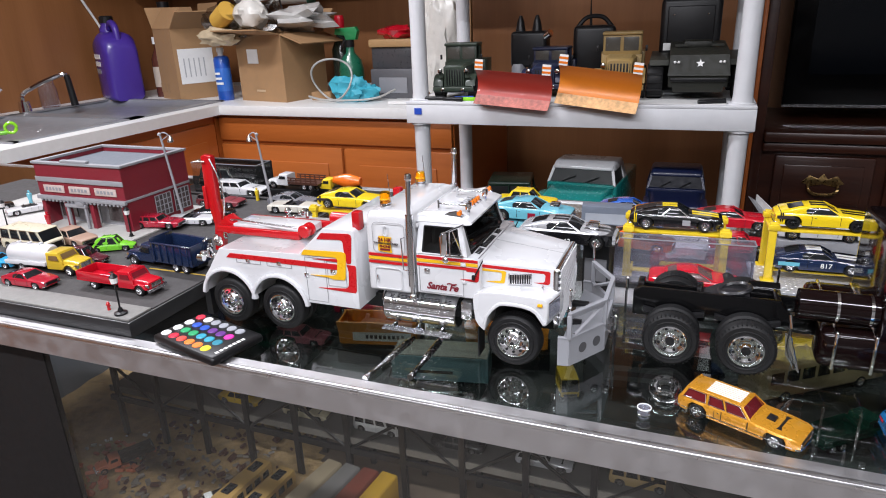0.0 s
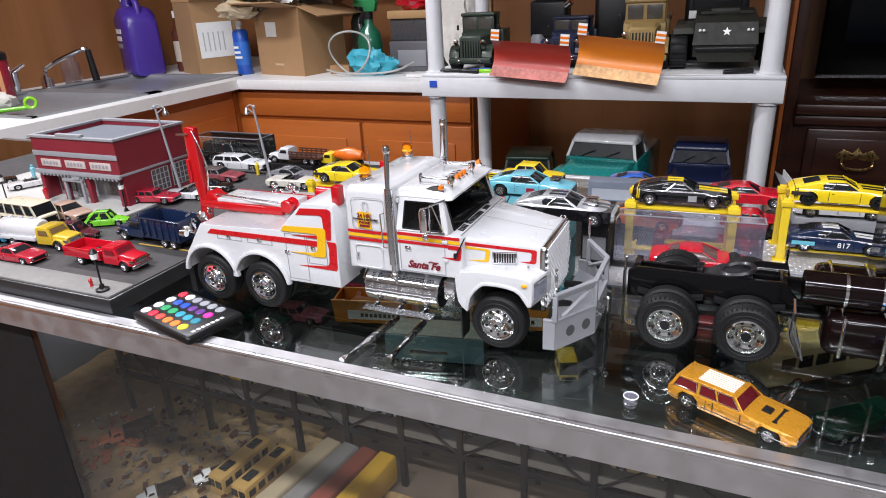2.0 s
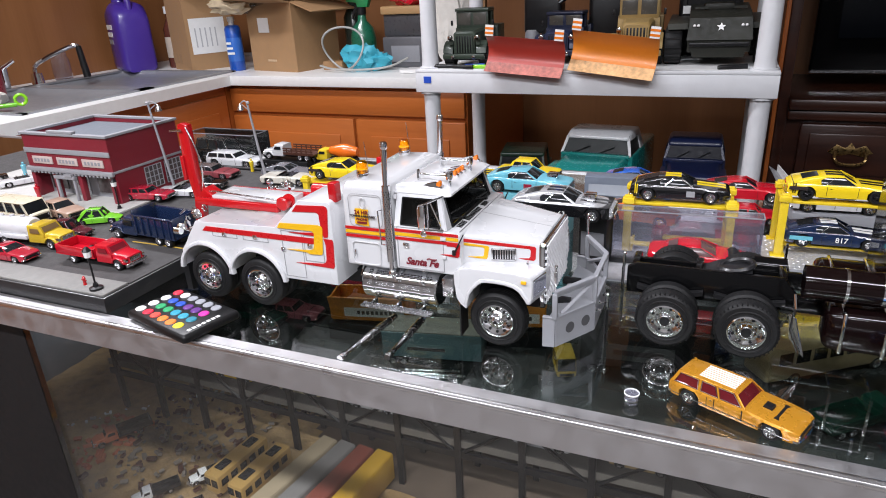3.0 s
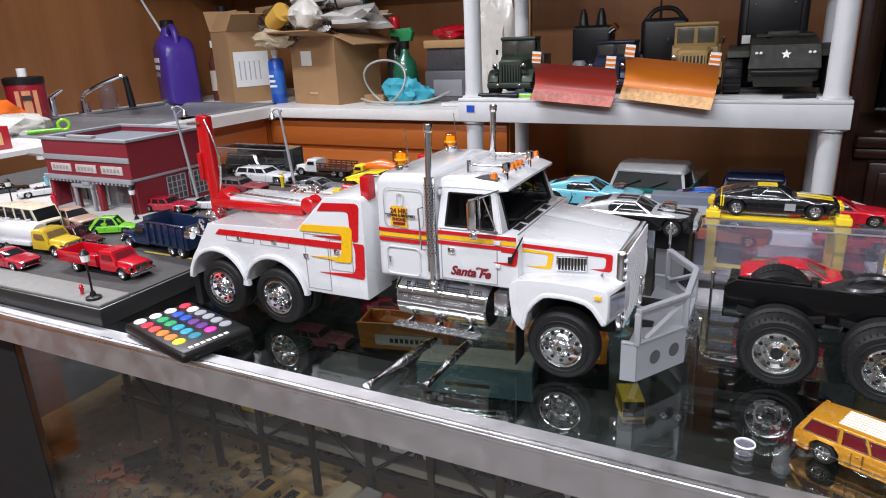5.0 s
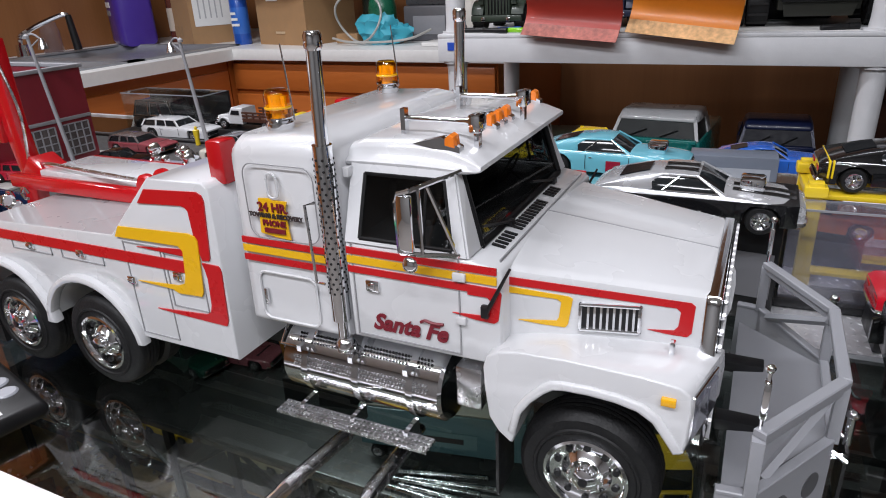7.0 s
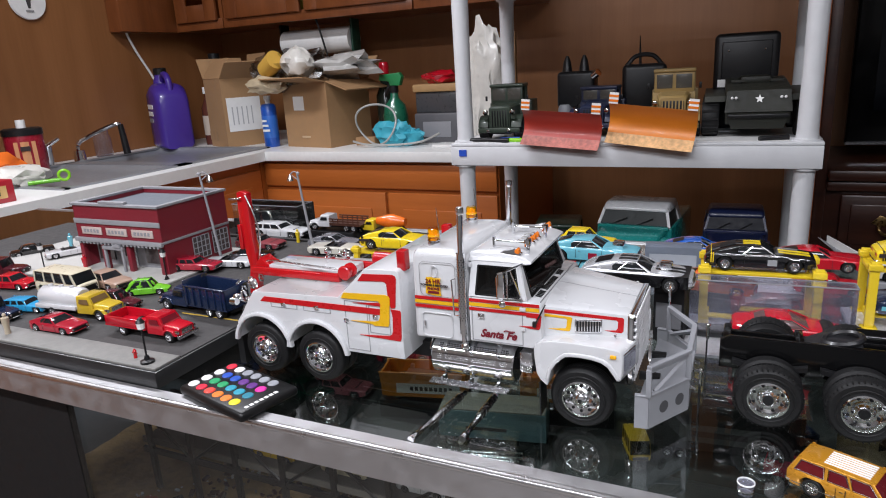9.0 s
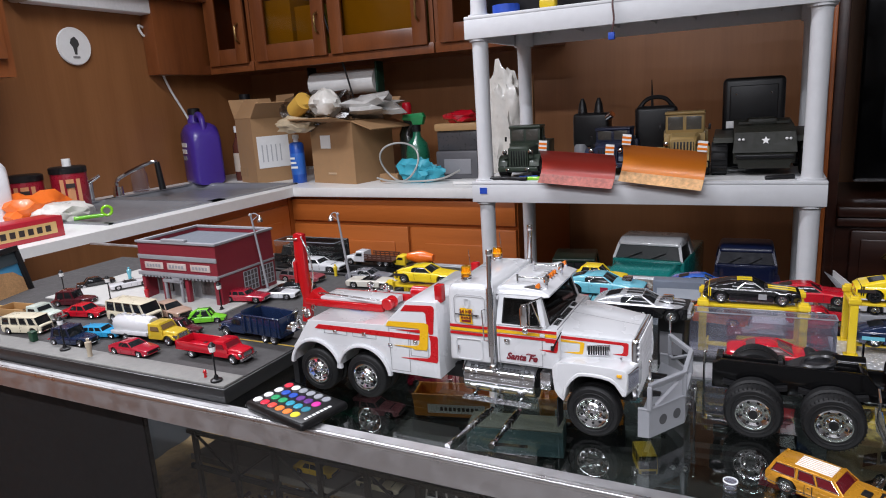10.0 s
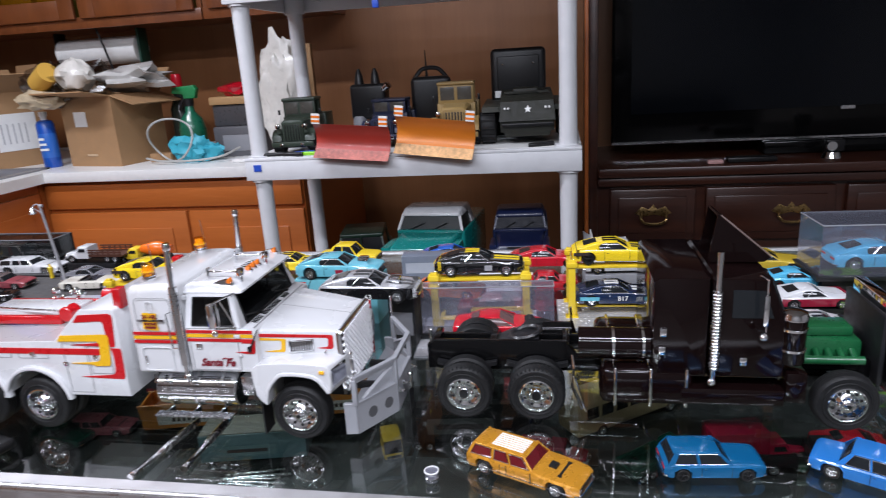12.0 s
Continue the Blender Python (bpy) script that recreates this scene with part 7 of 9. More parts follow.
# ---- street diorama ----
ASPHALT = material("model_asphalt", (.045, .042, .042), .8, 0, 0, .18, 60, .4, 900)
PAVING = material("model_paving", (.42, .41, .39), .75, 0, 0, .10, 60, .3, 700)
BRICK_RED = material("maroon_model_brick", (.20, .012, .024), .5, 0, .1, .10, 120, .3, 1500)
TRIM_GREY = material("model_grey_trim", (.28, .28, .30), .55, 0, 0, .08, 90)
ROOF_GREY = material("model_roof_grey", (.13, .145, .17), .6, 0, 0, .12, 60, .2, 900)
dio = thing("street_diorama", "black edged street diorama base with asphalt lot", "diorama base", -.72, .57, GZ)
part("base", box(-.33, .285, -.204, .175, 0, .0145, .001), material("black_board_edge", (.015, .015, .016), .45, 0, .2, .2, 40), dio)
part("street", box(-.328, .283, -.175, .173, .0145, .0155), ASPHALT, dio, "dark asphalt street surface")
part("pavement", box(-.328, .283, -.202, -.176, .0145, .0168, .0006), material("worn_walkway", (.20, .195, .185), .8, 0, 0, .25, 60, .4, 700), dio, "pale paved walkway strip")
part("pavement", box(-.200, .120, -.055, .105, .0155, .0180, .0006), PAVING, dio, "pale paved lot round the building")
LINE = material("yellow_road_line", (.5, .33, .05), .7)
part("road_line", box(.205, .283, -.0985, -.0965, .0155, .0158), LINE, dio)
part("road_line", box(-.30, -.1, -.0985, -.0965, .0155, .0158), LINE, dio)
ZS, ZP = GZ + .0155, GZ + .018

# opaque panes, their colour lightened for the pale, lit interior behind
STORE_PANE = material("lightened_store_pane", (.10, .085, .085), .15, 0, 0, .5, 90, spec=.5)
bld = thing("model_store", "maroon model corner store with grey trim and flat roof", "model building", -.692, .609, ZP)
bx0, bx1, by0, by1, bh = -.070, .070, -.053, .053, .081
bm = box(bx0, bx1, by0 + .016, by0 + .018, .034, bh - .002)
part("front_wall", box(bx0, bx1, by0, by0 + .003, .036, bh - .003), BRICK_RED, bld)
bm.free()
part("side_wall", box(bx1 - .003, bx1, by0 + .003, by1, 0, bh - .003), BRICK_RED, bld)
part("side_wall", box(bx0, bx0 + .003, by0 + .003, by1, 0, bh - .003), BRICK_RED, bld)
part("back_wall", box(bx0 + .003, bx1 - .003, by1 - .003, by1, 0, bh - .003), BRICK_RED, bld)
part("roof", box(bx0 + .003, bx1 - .003, by0 + .003, by1 - .003, bh - .010, bh - .008), ROOF_GREY, bld, "recessed grey flat roof")
for bxx in ((bx0 - .002, bx1 + .002, by0 - .002, by0 + .004), (bx0 - .002, bx1 + .002, by1 - .004, by1 + .002), (bx0 - .002, bx0 + .004, by0 + .004, by1 - .004), (bx1 - .004, bx1 + .002, by0 + .004, by1 - .004)):
    part("parapet", box(*bxx, bh - .003, bh, .0004), TRIM_GREY, bld, "pale grey parapet cap")
part("parapet_step", box(-.022, .020, by0 - .002, by0 + .004, bh, bh + .003, .0004), TRIM_GREY, bld)
part("band", box(bx0 - .001, bx1 + .001, by0 - .0015, by0, .056, .062, .0004), TRIM_GREY, bld)
part("cornice", box(bx0 - .002, bx1 + .002, by0 - .004, by0, .034, .039, .0006), TRIM_GREY, bld)
part("side_band", box(bx1, bx1 + .0012, by0, by1, .036, .039, .0003), TRIM_GREY, bld)
for k in range(3):
    sx0 = -.060 + k * .042
    s = part("sign", box(sx0, sx0 + .034, by0 - .0012, by0, .043, .052, .0003), material("pinkish_sign", (.52, .43, .40), .5), bld, "pale pinkish sign board")
    for j in range(5):
        part("sign_bar", box(sx0 + .004 + j * .0055, sx0 + .0075 + j * .0055, by0 - .0016, by0 - .0012, .0455, .0495), TRIM_GREY, s)
for px in (-.068, -.030, .012, .064):
    part("pillar", box(px - .003, px + .003, by0, by0 + .006, 0, .034, .0003), BRICK_RED, bld)
for px in (-.0235, .0055):
    part("porch_post", box(px - .0016, px + .0016, by0 - .004, by0 - .001, 0, .030, .0003), TRIM_GREY, bld)
part("porch_lintel", box(-.026, .008, by0 - .005, by0 - .0005, .0265, .0305, .0004), TRIM_GREY, bld)
for k in range(22):
    dx_ = bx0 + .004 + k * .0062
    part("dentil", box(dx_, dx_ + .0026, by0 - .0036, by0, .0318, .0340), TRIM_GREY, bld)
part("shop_wall", box(bx0 + .003, bx1 - .003, by0 + .020, by0 + .022, 0, .034), TRIM_GREY, bld)
part("doorway", box(-.020, .002, by0 + .0185, by0 + .020, 0, .028), SILVER, bld, "grey glazed double door")
for a, b in ((-.062, -.036), (-.017, -.010), (-.008, -.001), (.018, .058)):
    part("shop_window", box(a, b, by0 + .018, by0 + .0195, .006 if a < -.03 or a > .01 else .012, .026), STORE_PANE, bld)
for k in range(2):
    w0 = -.010 + k * .032
    wf = part("side_window", box(bx1, bx1 + .0008, w0, w0 + .026, .006, .033), STORE_PANE, bld, "grey panes lightened for the pale interior")
    for j in range(5):
        yy = w0 + j * .0065
        part("mullion", box(bx1 + .0008, bx1 + .0016, yy - .0005, yy + .0005, .006, .033), TRIM_GREY, wf)
    for j in range(5):
        zz = .006 + j * .00675
        part("mullion", box(bx1 + .0008, bx1 + .0015, w0, w0 + .026, zz - .0005, zz + .0005), TRIM_GREY, wf)
part("fascia_lamp", box(-.006, .006, by0 - .006, by0 - .003, .030, .0335), TRIM_GREY, bld)

DIORAMA = [  # label, x, y, turn, paint, length, style, roof
    ("metallic red toy coupe on the diorama street", -.598, .404, 2, colour("cherry", (.36, .012, .03)), .056, "coupe"),
    ("light blue toy station wagon on the diorama", -.683, .432, 14, colour("azure", (.03, .30, .55)), .052, "wagon"),
    ("dark navy vintage toy car with running boards", -.696, .404, 8, NAVY, .058, "vintage"),
    ("cream toy camper van parked at the kerb", -.795, .413, 12, colour("cream", (.62, .56, .42), .3, .3), .058, "van"),
    ("red toy sedan on the diorama street", -.780, .478, 10, COP_RED, .060, "sedan"),
    ("dark maroon vintage toy sedan", -.846, .510, 20, colour("maroon", (.07, .008, .014)), .058, "vintage"),
    ("cream toy panel van on the diorama", -.695, .484, 0, colour("cream", (.62, .56, .42), .3, .3), .072, "van"),
    ("tan toy pickup car on the diorama", -.668, .513, -8, colour("tan", (.33, .21, .15), .35, .3), .066, "sedan"),
    ("bright green toy beetle car", -.600, .507, 30, colour("leaf_green", (.16, .50, .03)), .048, "round"),
    ("dark red toy beetle car", -.598, .466, 14, colour("maroon", (.07, .008, .014)), .052, "round"),
    ("black vintage toy car by the building", -.905, .585, 60, CH, .052, "sedan"),
    ("white toy convertible by the building", -.835, .590, 62, WHITE, .056, "convertible"),
    ("red and white toy station wagon beside the store", -.606, .584, 12, colour("cherry", (.36, .012, .03)), .060, "wagon"),
    ("white toy convertible beside the store", -.580, .612, 14, WHITE, .060, "convertible"),
    ("black and white toy sedan behind the store", -.575, .645, 16, CH, .054, "sedan"),
    ("white toy convertible near the back of the lot", -.480, .690, 5, colour("ivory", (.6, .57, .5)), .070, "convertible"),
    ("grey toy coupe near the back of the lot", -.500, .715, 5, colour("smoke", (.18, .18, .2)), .066, "coupe"),
]
for lab, x, y, rz, pt, ln, sty in DIORAMA:
    car(lab, x, y, ZS if y < .52 or x > -.6 or x < -.85 else ZP, rz, pt, ln, None, None, sty, group="diorama cars", wheel_rim=DULL_CHROME)
hauler("bright red toy flatbed lorry on the diorama", -.500, .424, ZS, 0, COP_RED, .088, "bed", group="diorama lorries", rows=1, glass=material("dull_red_window", (.16, .012, .02), .12, spec=.5))
hauler("dark navy toy dump truck on the diorama", -.500, .485, ZS, 176, NAVY, .098, "tipper", group="diorama lorries")
hauler("yellow toy tanker lorry with a white tank", -.613, .440, ZS, 5, colour("mustard_cab", (.55, .38, .03)), .094, "tank", WHITE, group="diorama lorries", rows=1, glass=material("tan_window", (.16, .10, .045), .15, spec=.5))
hauler("pale green toy pickup with a brown bed", -.833, .442, ZS, 6, colour("pale_mint", (.5, .56, .5), .3, .4), .094, "bed", colour("ochre_bed", (.35, .2, .08), .5, .1), group="diorama lorries", rows=1)


def street_lamp(x, y, z, label="black model street lamp with a lantern"):
    t = thing("model_street_lamp", label, "model lamp", x, y, z, group="small lanterns")
    part("base", lathe([(0, 0), (.0055, 0), (.0055, .0018), (.0025, .0028), (.0016, .006), (0, .006)], 16), BLACK, t)
    part("pole", rod((0, 0, .005), (0, 0, .028), .0008, seg=8), BLACK, t)
    ln = part("lantern", lathe([(.0010, .028), (.0026, .0285), (.0032, .034), (.0038, .0345), (.0016, .0375), (0, .0385)], 8), BLACK, t)
    part("lantern_glass", lathe([(.0028, .029), (.0033, .0338)], 8), LAMINATE, ln)
    return t


for lx, ly in ((-.4525, .3755), (-.612, .545), (-.905, .535), (-.800, .530), (-.683, .384)):
    street_lamp(lx, ly, GZ + .0168 if ly < .39 else ZS)


def tall_lamp(x, y, z, h, rz, lean=0):
    t = thing("model_tall_lamp", "tall grey model lamp post with a hooded light", "model lamp", x, y, z, rz, "tall model lamps")
    part("pole", rod((.0, 0, 0), (lean, 0, h), .0019, .0013, 8), TRIM_GREY, t)
    part("arm", tube(curve_points([(lean, 0, h - .008), (lean - .001, 0, h + .002), (lean - .006, 0, h + .003), (lean - .0115, 0, h - .001)], 4), .0008, 6), TRIM_GREY, t)
    part("brace", rod((lean, 0, h - .007), (lean - .0085, 0, h - .001), .0006, seg=6), TRIM_GREY, t)
    part("finial", lathe([(0, -.001), (.0022, -.001), (.0022, .0012), (0, .003)], 10, "z", (lean + .001, 0, h + .001)), TRIM_GREY, t)
    part("hood", lathe([(.0010, .001), (.0018, -.001), (.0030, -.003), (.0040, -.0072), (.0036, -.0072), (0, -.003)], 14, "z", (lean - .0115, 0, h - .001)), DULL_CHROME, t, "bell-shaped hood")
    return t


tall_lamp(-.602, .622, ZS, .108, 200, .012)
tall_lamp(-.515, .690, ZS, .098, 0, -.012)


def figurine(x, y, z, h, mat_, label):
    bm = lathe([(0, 0), (h * .13, 0), (h * .12, h * .35), (h * .16, h * .55), (h * .17, h * .78), (h * .06, h * .84), (h * .09, h * .92), (h * .05, h * .995), (0, h)], 10)
    return solid("figurine", bm, mat_, label, "figurine", at=pose(x, y, z), group="tiny figurines")


figurine(-.636, .380, GZ + .0168, .020, material("tan_figure", (.45, .38, .28), .6), "tiny plain tan figurine on the walkway")
figurine(-.745, .545, ZP, .020, COP_RED, "tiny plain red figurine before the store")
figurine(-.880, .625, ZS, .021, LBLUE, "tiny plain blue figurine by the lot")
figurine(-.565, .725, ZS, .018, LIFT_YELLOW, "tiny plain yellow figurine near the back")
hy = thing("model_hydrant", "tiny red model fire hydrant", "model hydrant", -.470, .379, GZ + .0168)
part("barrel", lathe([(.0016, 0), (.0013, .001), (.0013, .005), (.0017, .0055), (.0008, .0075), (0, .008)], 12), RED, hy)
part("nozzle", rod((-.0024, 0, .0042), (.0024, 0, .0042), .0007, seg=8), RED, hy)
tb = thing("model_bin", "tiny dark green model litter bin", "model bin", -.749, .391, GZ + .0168)
part("bin", box(-.004, .004, -.003, .003, 0, .010, .0005), colour("bottle_green", (.01, .05, .025), .5, .1), tb)
part("lid", box(-.0045, .0045, -.0035, .0035, .010, .0118, .0005), colour("bottle_green", (.01, .05, .025), .5, .1), tb)

# picture frame at the end of the diorama
pf = thing("picture_frame", "black framed picture with blue and tan shapes", "picture frame", -.985, .50, GZ + .002, 110, rx=-12)
for bxx in ((-.055, .055, 0, .008), (-.055, .055, .074, .082), (-.055, -.047, .008, .074), (.047, .055, .008, .074)):
    part("frame", box(bxx[0], bxx[1], -.004, .004, bxx[2], bxx[3], .0008), BLACK, pf)
part("picture", box(-.047, .047, .001, .0025, .008, .074), material("picture_sky", (.06, .28, .50), .5), pf, "blue picture ground")
part("picture_top", box(-.047, .047, -.0004, .0009, .056, .074), material("picture_dark", (.05, .07, .08), .5), pf)
bm = prism([(-.03, .008), (.045, .008), (.045, .034), (.03, .046), (.0, .050), (-.02, .036), (-.034, .020)], -.0010, .0009, "y")
part("picture_shape", bm, material("picture_tan", (.48, .27, .12), .6, 0, 0, .35, 160), pf, "plain tan shape")

# ---- radio-controlled trucks on the plastic shelf ----
SAND = colour("sand_tan", (.30, .20, .07), .5, .15)


def army_truck(t, hw, hl, zb, h, body, tyre):
    """Narrow bonnet, round fenders over big tyres, a framed two-pane screen and an open rear bed; it faces -y."""
    pane = material("dusty_pane", (.075, .070, .060), .25, spec=.4)
    belt = zb + (h - zb) * .56
    c0 = -hl * .22
    tmp = bmesh.new()
    rows = []
    for yy, w_, zt in ((-hl * .90, .50, belt * .90), (-hl * .86, .54, belt * .95), (-hl * .55, .58, belt * .985), (c0, .66, belt)):
        rows.append([tmp.verts.new(p) for p in ((-hw * w_, yy, zb), (-hw * w_, yy, zt * .94), (-hw * w_ * .8, yy, zt), (hw * w_ * .8, yy, zt), (hw * w_, yy, zt * .94), (hw * w_, yy, zb))])
    for a, b in zip(rows, rows[1:]):
        for i in range(6):
            tmp.faces.new([a[i], a[(i + 1) % 6], b[(i + 1) % 6], b[i]])
    tmp.faces.new(rows[0][::-1])
    tmp.faces.new(rows[-1])
    part("hood", tmp, body, t)
    part("cab_body", box(-hw * .86, hw * .86, c0, hl * .28, zb, belt, hw * .04, 2), body, t)
    part("bed", box(-hw * .96, hw * .96, hl * .32, hl * .98, zb * 1.1, belt * 1.02, hw * .03, 2), body, t)
    fr = part("screen_frame", box(-hw * .80, hw * .80, c0 - .001, c0 + .004, belt - .002, h - .004, .002), body, t)
    part("roof", box(-hw * .84, hw * .84, c0 - .006, hl * .28, h - .008, h, hw * .05, 3), body, t)
    part("cab_back", box(-hw * .80, hw * .80, hl * .24, hl * .26, belt, h - .006), body, t)
    for sx in (-1, 1):
        x0_, x1_ = span(sx * hw * .07, sx * hw * .70)
        part("pane", box(x0_, x1_, c0 - .0022, c0 - .0008, belt + (h - belt) * .14, h - (h - belt) * .24, .0015), pane, fr)
        part("pane_rim", box(x0_ - .002, x1_ + .002, c0 - .0016, c0 - .0004, belt + (h - belt) * .08, h - (h - belt) * .18, .001), body, fr)
        part("door_post", box(*span(sx * hw * .78, sx * hw * .84), hl * .02, hl * .08, belt, h - .006), body, t)
        ring = arc(-hl * .62, tyre, tyre * 1.28, 12, 168, 10) + arc(-hl * .62, tyre, tyre * 1.12, 168, 12, 10)
        part("fender", prism(ring, *span(sx * hw * .56, sx * hw * 1.06), "x", .0015), body, t)
        lp = part("headlight", lathe([(0, 0), (hw * .105, 0), (hw * .12, -.003), (hw * .10, -.010), (0, -.012)], 14, "y", (sx * hw * .66, -hl * .90, belt * .80)), CHROME, t)
        part("lamp_bracket", box(*span(sx * hw * .56, sx * hw * .76), -hl * .895, -hl * .86, belt * .60, belt * .74), body, t)
        part("mirror", box(*span(sx * hw * .98, sx * hw * 1.08), c0 - .003, c0 + .001, belt * 1.06, belt * 1.20, .001), BLACK, t)
        for yy in (-hl * .62, hl * .60):
            w_ = part("wheel", lathe([(tyre * .45, 0), (tyre * .88, 0), (tyre, -sx * tyre * .18), (tyre, -sx * tyre * .72), (tyre * .9, -sx * tyre * .88), (tyre * .4, -sx * tyre * .88)], 26, "x", (sx * hw * 1.08, yy, tyre), ring=True), RUBBER, t)
            lug = bmesh.new()
            for k in range(18):
                an = 2 * math.pi * k / 18
                c = Vector((sx * hw * 1.08 - sx * tyre * .44, yy + tyre * math.cos(an), tyre + tyre * math.sin(an)))
                rod(c - Vector((tyre * .40, 0, 0)), c + Vector((tyre * .40, 0, 0)), tyre * .075, seg=4, bm=lug)
            part("tread", lug, RUBBER, w_)
            part("rim", lathe([(tyre * .46, sx * .0005), (tyre * .38, -sx * .004), (tyre * .16, -sx * .002), (0, -sx * .001)], 16, "x", (sx * hw * 1.08, yy, tyre)), body, w_)
    gr = part("grille", box(-hw * .44, hw * .44, -hl * .915, -hl * .90, zb + .004, belt * .84, .001), BLACK, t)
    for k in range(7):
        xx = -hw * .39 + k * hw * .13
        part("grille_bar", box(xx - .0016, xx + .0016, -hl * .93, -hl * .912, zb + .004, belt * .84), body, gr)
    bp = part("bumper", box(-hw * 1.02, hw * 1.02, -hl * 1.0, -hl * .94, zb * .70, zb * .70 + .012, .002), body, t)
    for sx in (-.5, .5):
        part("tow_shackle", box(hw * sx - .004, hw * sx + .004, -hl * 1.03, -hl * 1.0, zb * .72, zb * .72 + .008, .001), CHROME, bp)
    return t


def rc_truck(label, x, y, z, rz, body, w=.115, l=.26, h=.135, roof=None, style="jeep", group="radio-controlled trucks", tyre=.030, dark_glass=None):
    """A large model truck that faces its own -y."""
    t = thing("model_rc_truck", label, "model truck", x, y, z, rz, group)
    hw, hl = w / 2, l / 2
    zb = tyre * 1.1
    belt = zb + (h - zb) * (.765 if style == "pickup" else .55)
    part("chassis", box(-hw * .6, hw * .6, -hl * .95, hl * .95, zb * .6, zb), BLACK, t)
    if style == "army":
        return army_truck(t, hw, hl, zb, h, body, tyre)
    if style == "pickup":
        bm_ = loft([(-hl * .965, hw * .86, zb, belt - .030, .012, hw * .82), (-hl * .93, hw * .92, zb, belt - .016, .014, hw * .84), (-hl * .70, hw * .95, zb, belt - .008, .014, hw * .86), (-hl * .30, hw * .97, zb, belt, .014, hw * .90)], 4)
        bmesh.ops.transform(bm_, matrix=Matrix.Rotation(radians(90), 4, "Z"), verts=bm_.verts)
        part("hood", bm_, body, t, angle=50)
    else:
        part("hood", box(-hw * .84, hw * .84, -hl * .96, -hl * .30, zb, belt, w * .05, 3), body, t)
    part("body", box(-hw, hw, -hl * .34, hl * .96, zb, belt, w * .035, 3), body, t)
    cab0, cab1 = -hl * .34, hl * (.25 if style == "pickup" else .55)
    tmp = bmesh.new()
    a = [tmp.verts.new(p) for p in ((-hw * .96, cab0, belt - .001), (hw * .96, cab0, belt - .001), (hw * .96, cab1, belt - .001), (-hw * .96, cab1, belt - .001))]
    b = [tmp.verts.new(p) for p in ((-hw * .84, cab0 + l * .05, h - .004), (hw * .84, cab0 + l * .05, h - .004), (hw * .84, cab1 - l * .02, h - .004), (-hw * .84, cab1 - l * .02, h - .004))]
    tmp.faces.new(a[::-1])
    tmp.faces.new(b)
    for i in range(4):
        tmp.faces.new([a[i], a[(i + 1) % 4], b[(i + 1) % 4], b[i]])
    part("cabin_glass", tmp, dark_glass or DARK_GLASS, t, "dark windows")
    rf = roof or body
    if style == "pickup":
        rows = [(cab0 + l * .030, .82, h - .014, h - .010), (cab0 + l * .040, .87, h - .016, h - .003), (cab0 + l * .09, .90, h - .018, h + .004), (cab1 - l * .06, .90, h - .018, h + .005), (cab1 + l * .01, .88, h - .018, h), (cab1 + l * .03, .84, h - .018, h - .010)]
        bm_ = loft([(a, hw * b, c_, d_, min(.010, (d_ - c_) * .45), hw * b * .97) for a, b, c_, d_ in rows], 3)
        bmesh.ops.transform(bm_, matrix=Matrix.Rotation(radians(90), 4, "Z"), verts=bm_.verts)
        part("roof", bm_, rf, t, angle=50)
        bm_ = bmesh.new()
        for xa in (-.55, .12):
            rod((hw * xa, cab0 - .002, belt + .003), (hw * (xa + .38), cab0 + l * .012, belt + .018), .0012, seg=6, bm=bm_)
        part("wipers", bm_, BLACK, t)
        part("cowl", box(-hw * .93, hw * .93, cab0 - l * .03, cab0 + .004, belt - .006, belt + .002, .002), body, t)
    else:
        part("roof", box(-hw * .88, hw * .88, cab0 + l * .035, cab1, h - .014, h, w * .04, 3), rf, t)
    for sx in (-1, 1):
        bm_ = sheet([(sx * hw * .97, cab0 - .001, belt - .001), (sx * hw * .90, cab0 - .001, belt - .001), (sx * hw * .78, cab0 + l * .047, h - .010), (sx * hw * .86, cab0 + l * .047, h - .010)], .005)
        part("windscreen_post", bm_, rf, t)
        part("side_post", sheet([(sx * hw * .975, cab1 - l * .07, belt), (sx * hw * .975, cab1, belt), (sx * hw * .86, cab1 - l * .01, h - .01), (sx * hw * .86, cab1 - l * .07, h - .01)], .004), rf, t)
        part("fender", prism([(-hl * .98, zb + .002), (-hl * .92, belt * .93), (-hl * .50, belt * .93), (-hl * .40, zb + .002), (-hl * .46, zb + .002), (-hl * .54, belt * .82), (-hl * .86, belt * .82), (-hl * .93, zb + .002)], *span(sx * hw * .80, sx * hw * 1.03), "x", .002), body, t)
        lp = part("headlight", rod((sx * hw * .58, -hl * .94, zb + (belt - zb) * .60), (sx * hw * .58, -hl * .985, zb + (belt - zb) * .60), w * .065, seg=16), CHROME, t)
        for yy in (-hl * .70, hl * .62):
            s = sx
            bm2 = lathe([(tyre * .5, 0), (tyre * .9, 0), (tyre, -s * tyre * .2), (tyre, -s * tyre * .75), (tyre * .9, -s * tyre * .9), (tyre * .4, -s * tyre * .9)], 24, "x", (s * hw * 1.06, yy, tyre))
            wh = part("wheel", bm2, RUBBER, t)
            for k in range(18):
                an = 2 * math.pi * k / 18
                part("lug", box(s * hw * 1.06 - s * tyre * .45 - tyre * .4, s * hw * 1.06 - s * tyre * .45 + tyre * .4, yy + tyre * 1.01 * math.cos(an) - .002, yy + tyre * 1.01 * math.cos(an) + .002, tyre + tyre * 1.01 * math.sin(an) - .002, tyre + tyre * 1.01 * math.sin(an) + .002), RUBBER, wh)
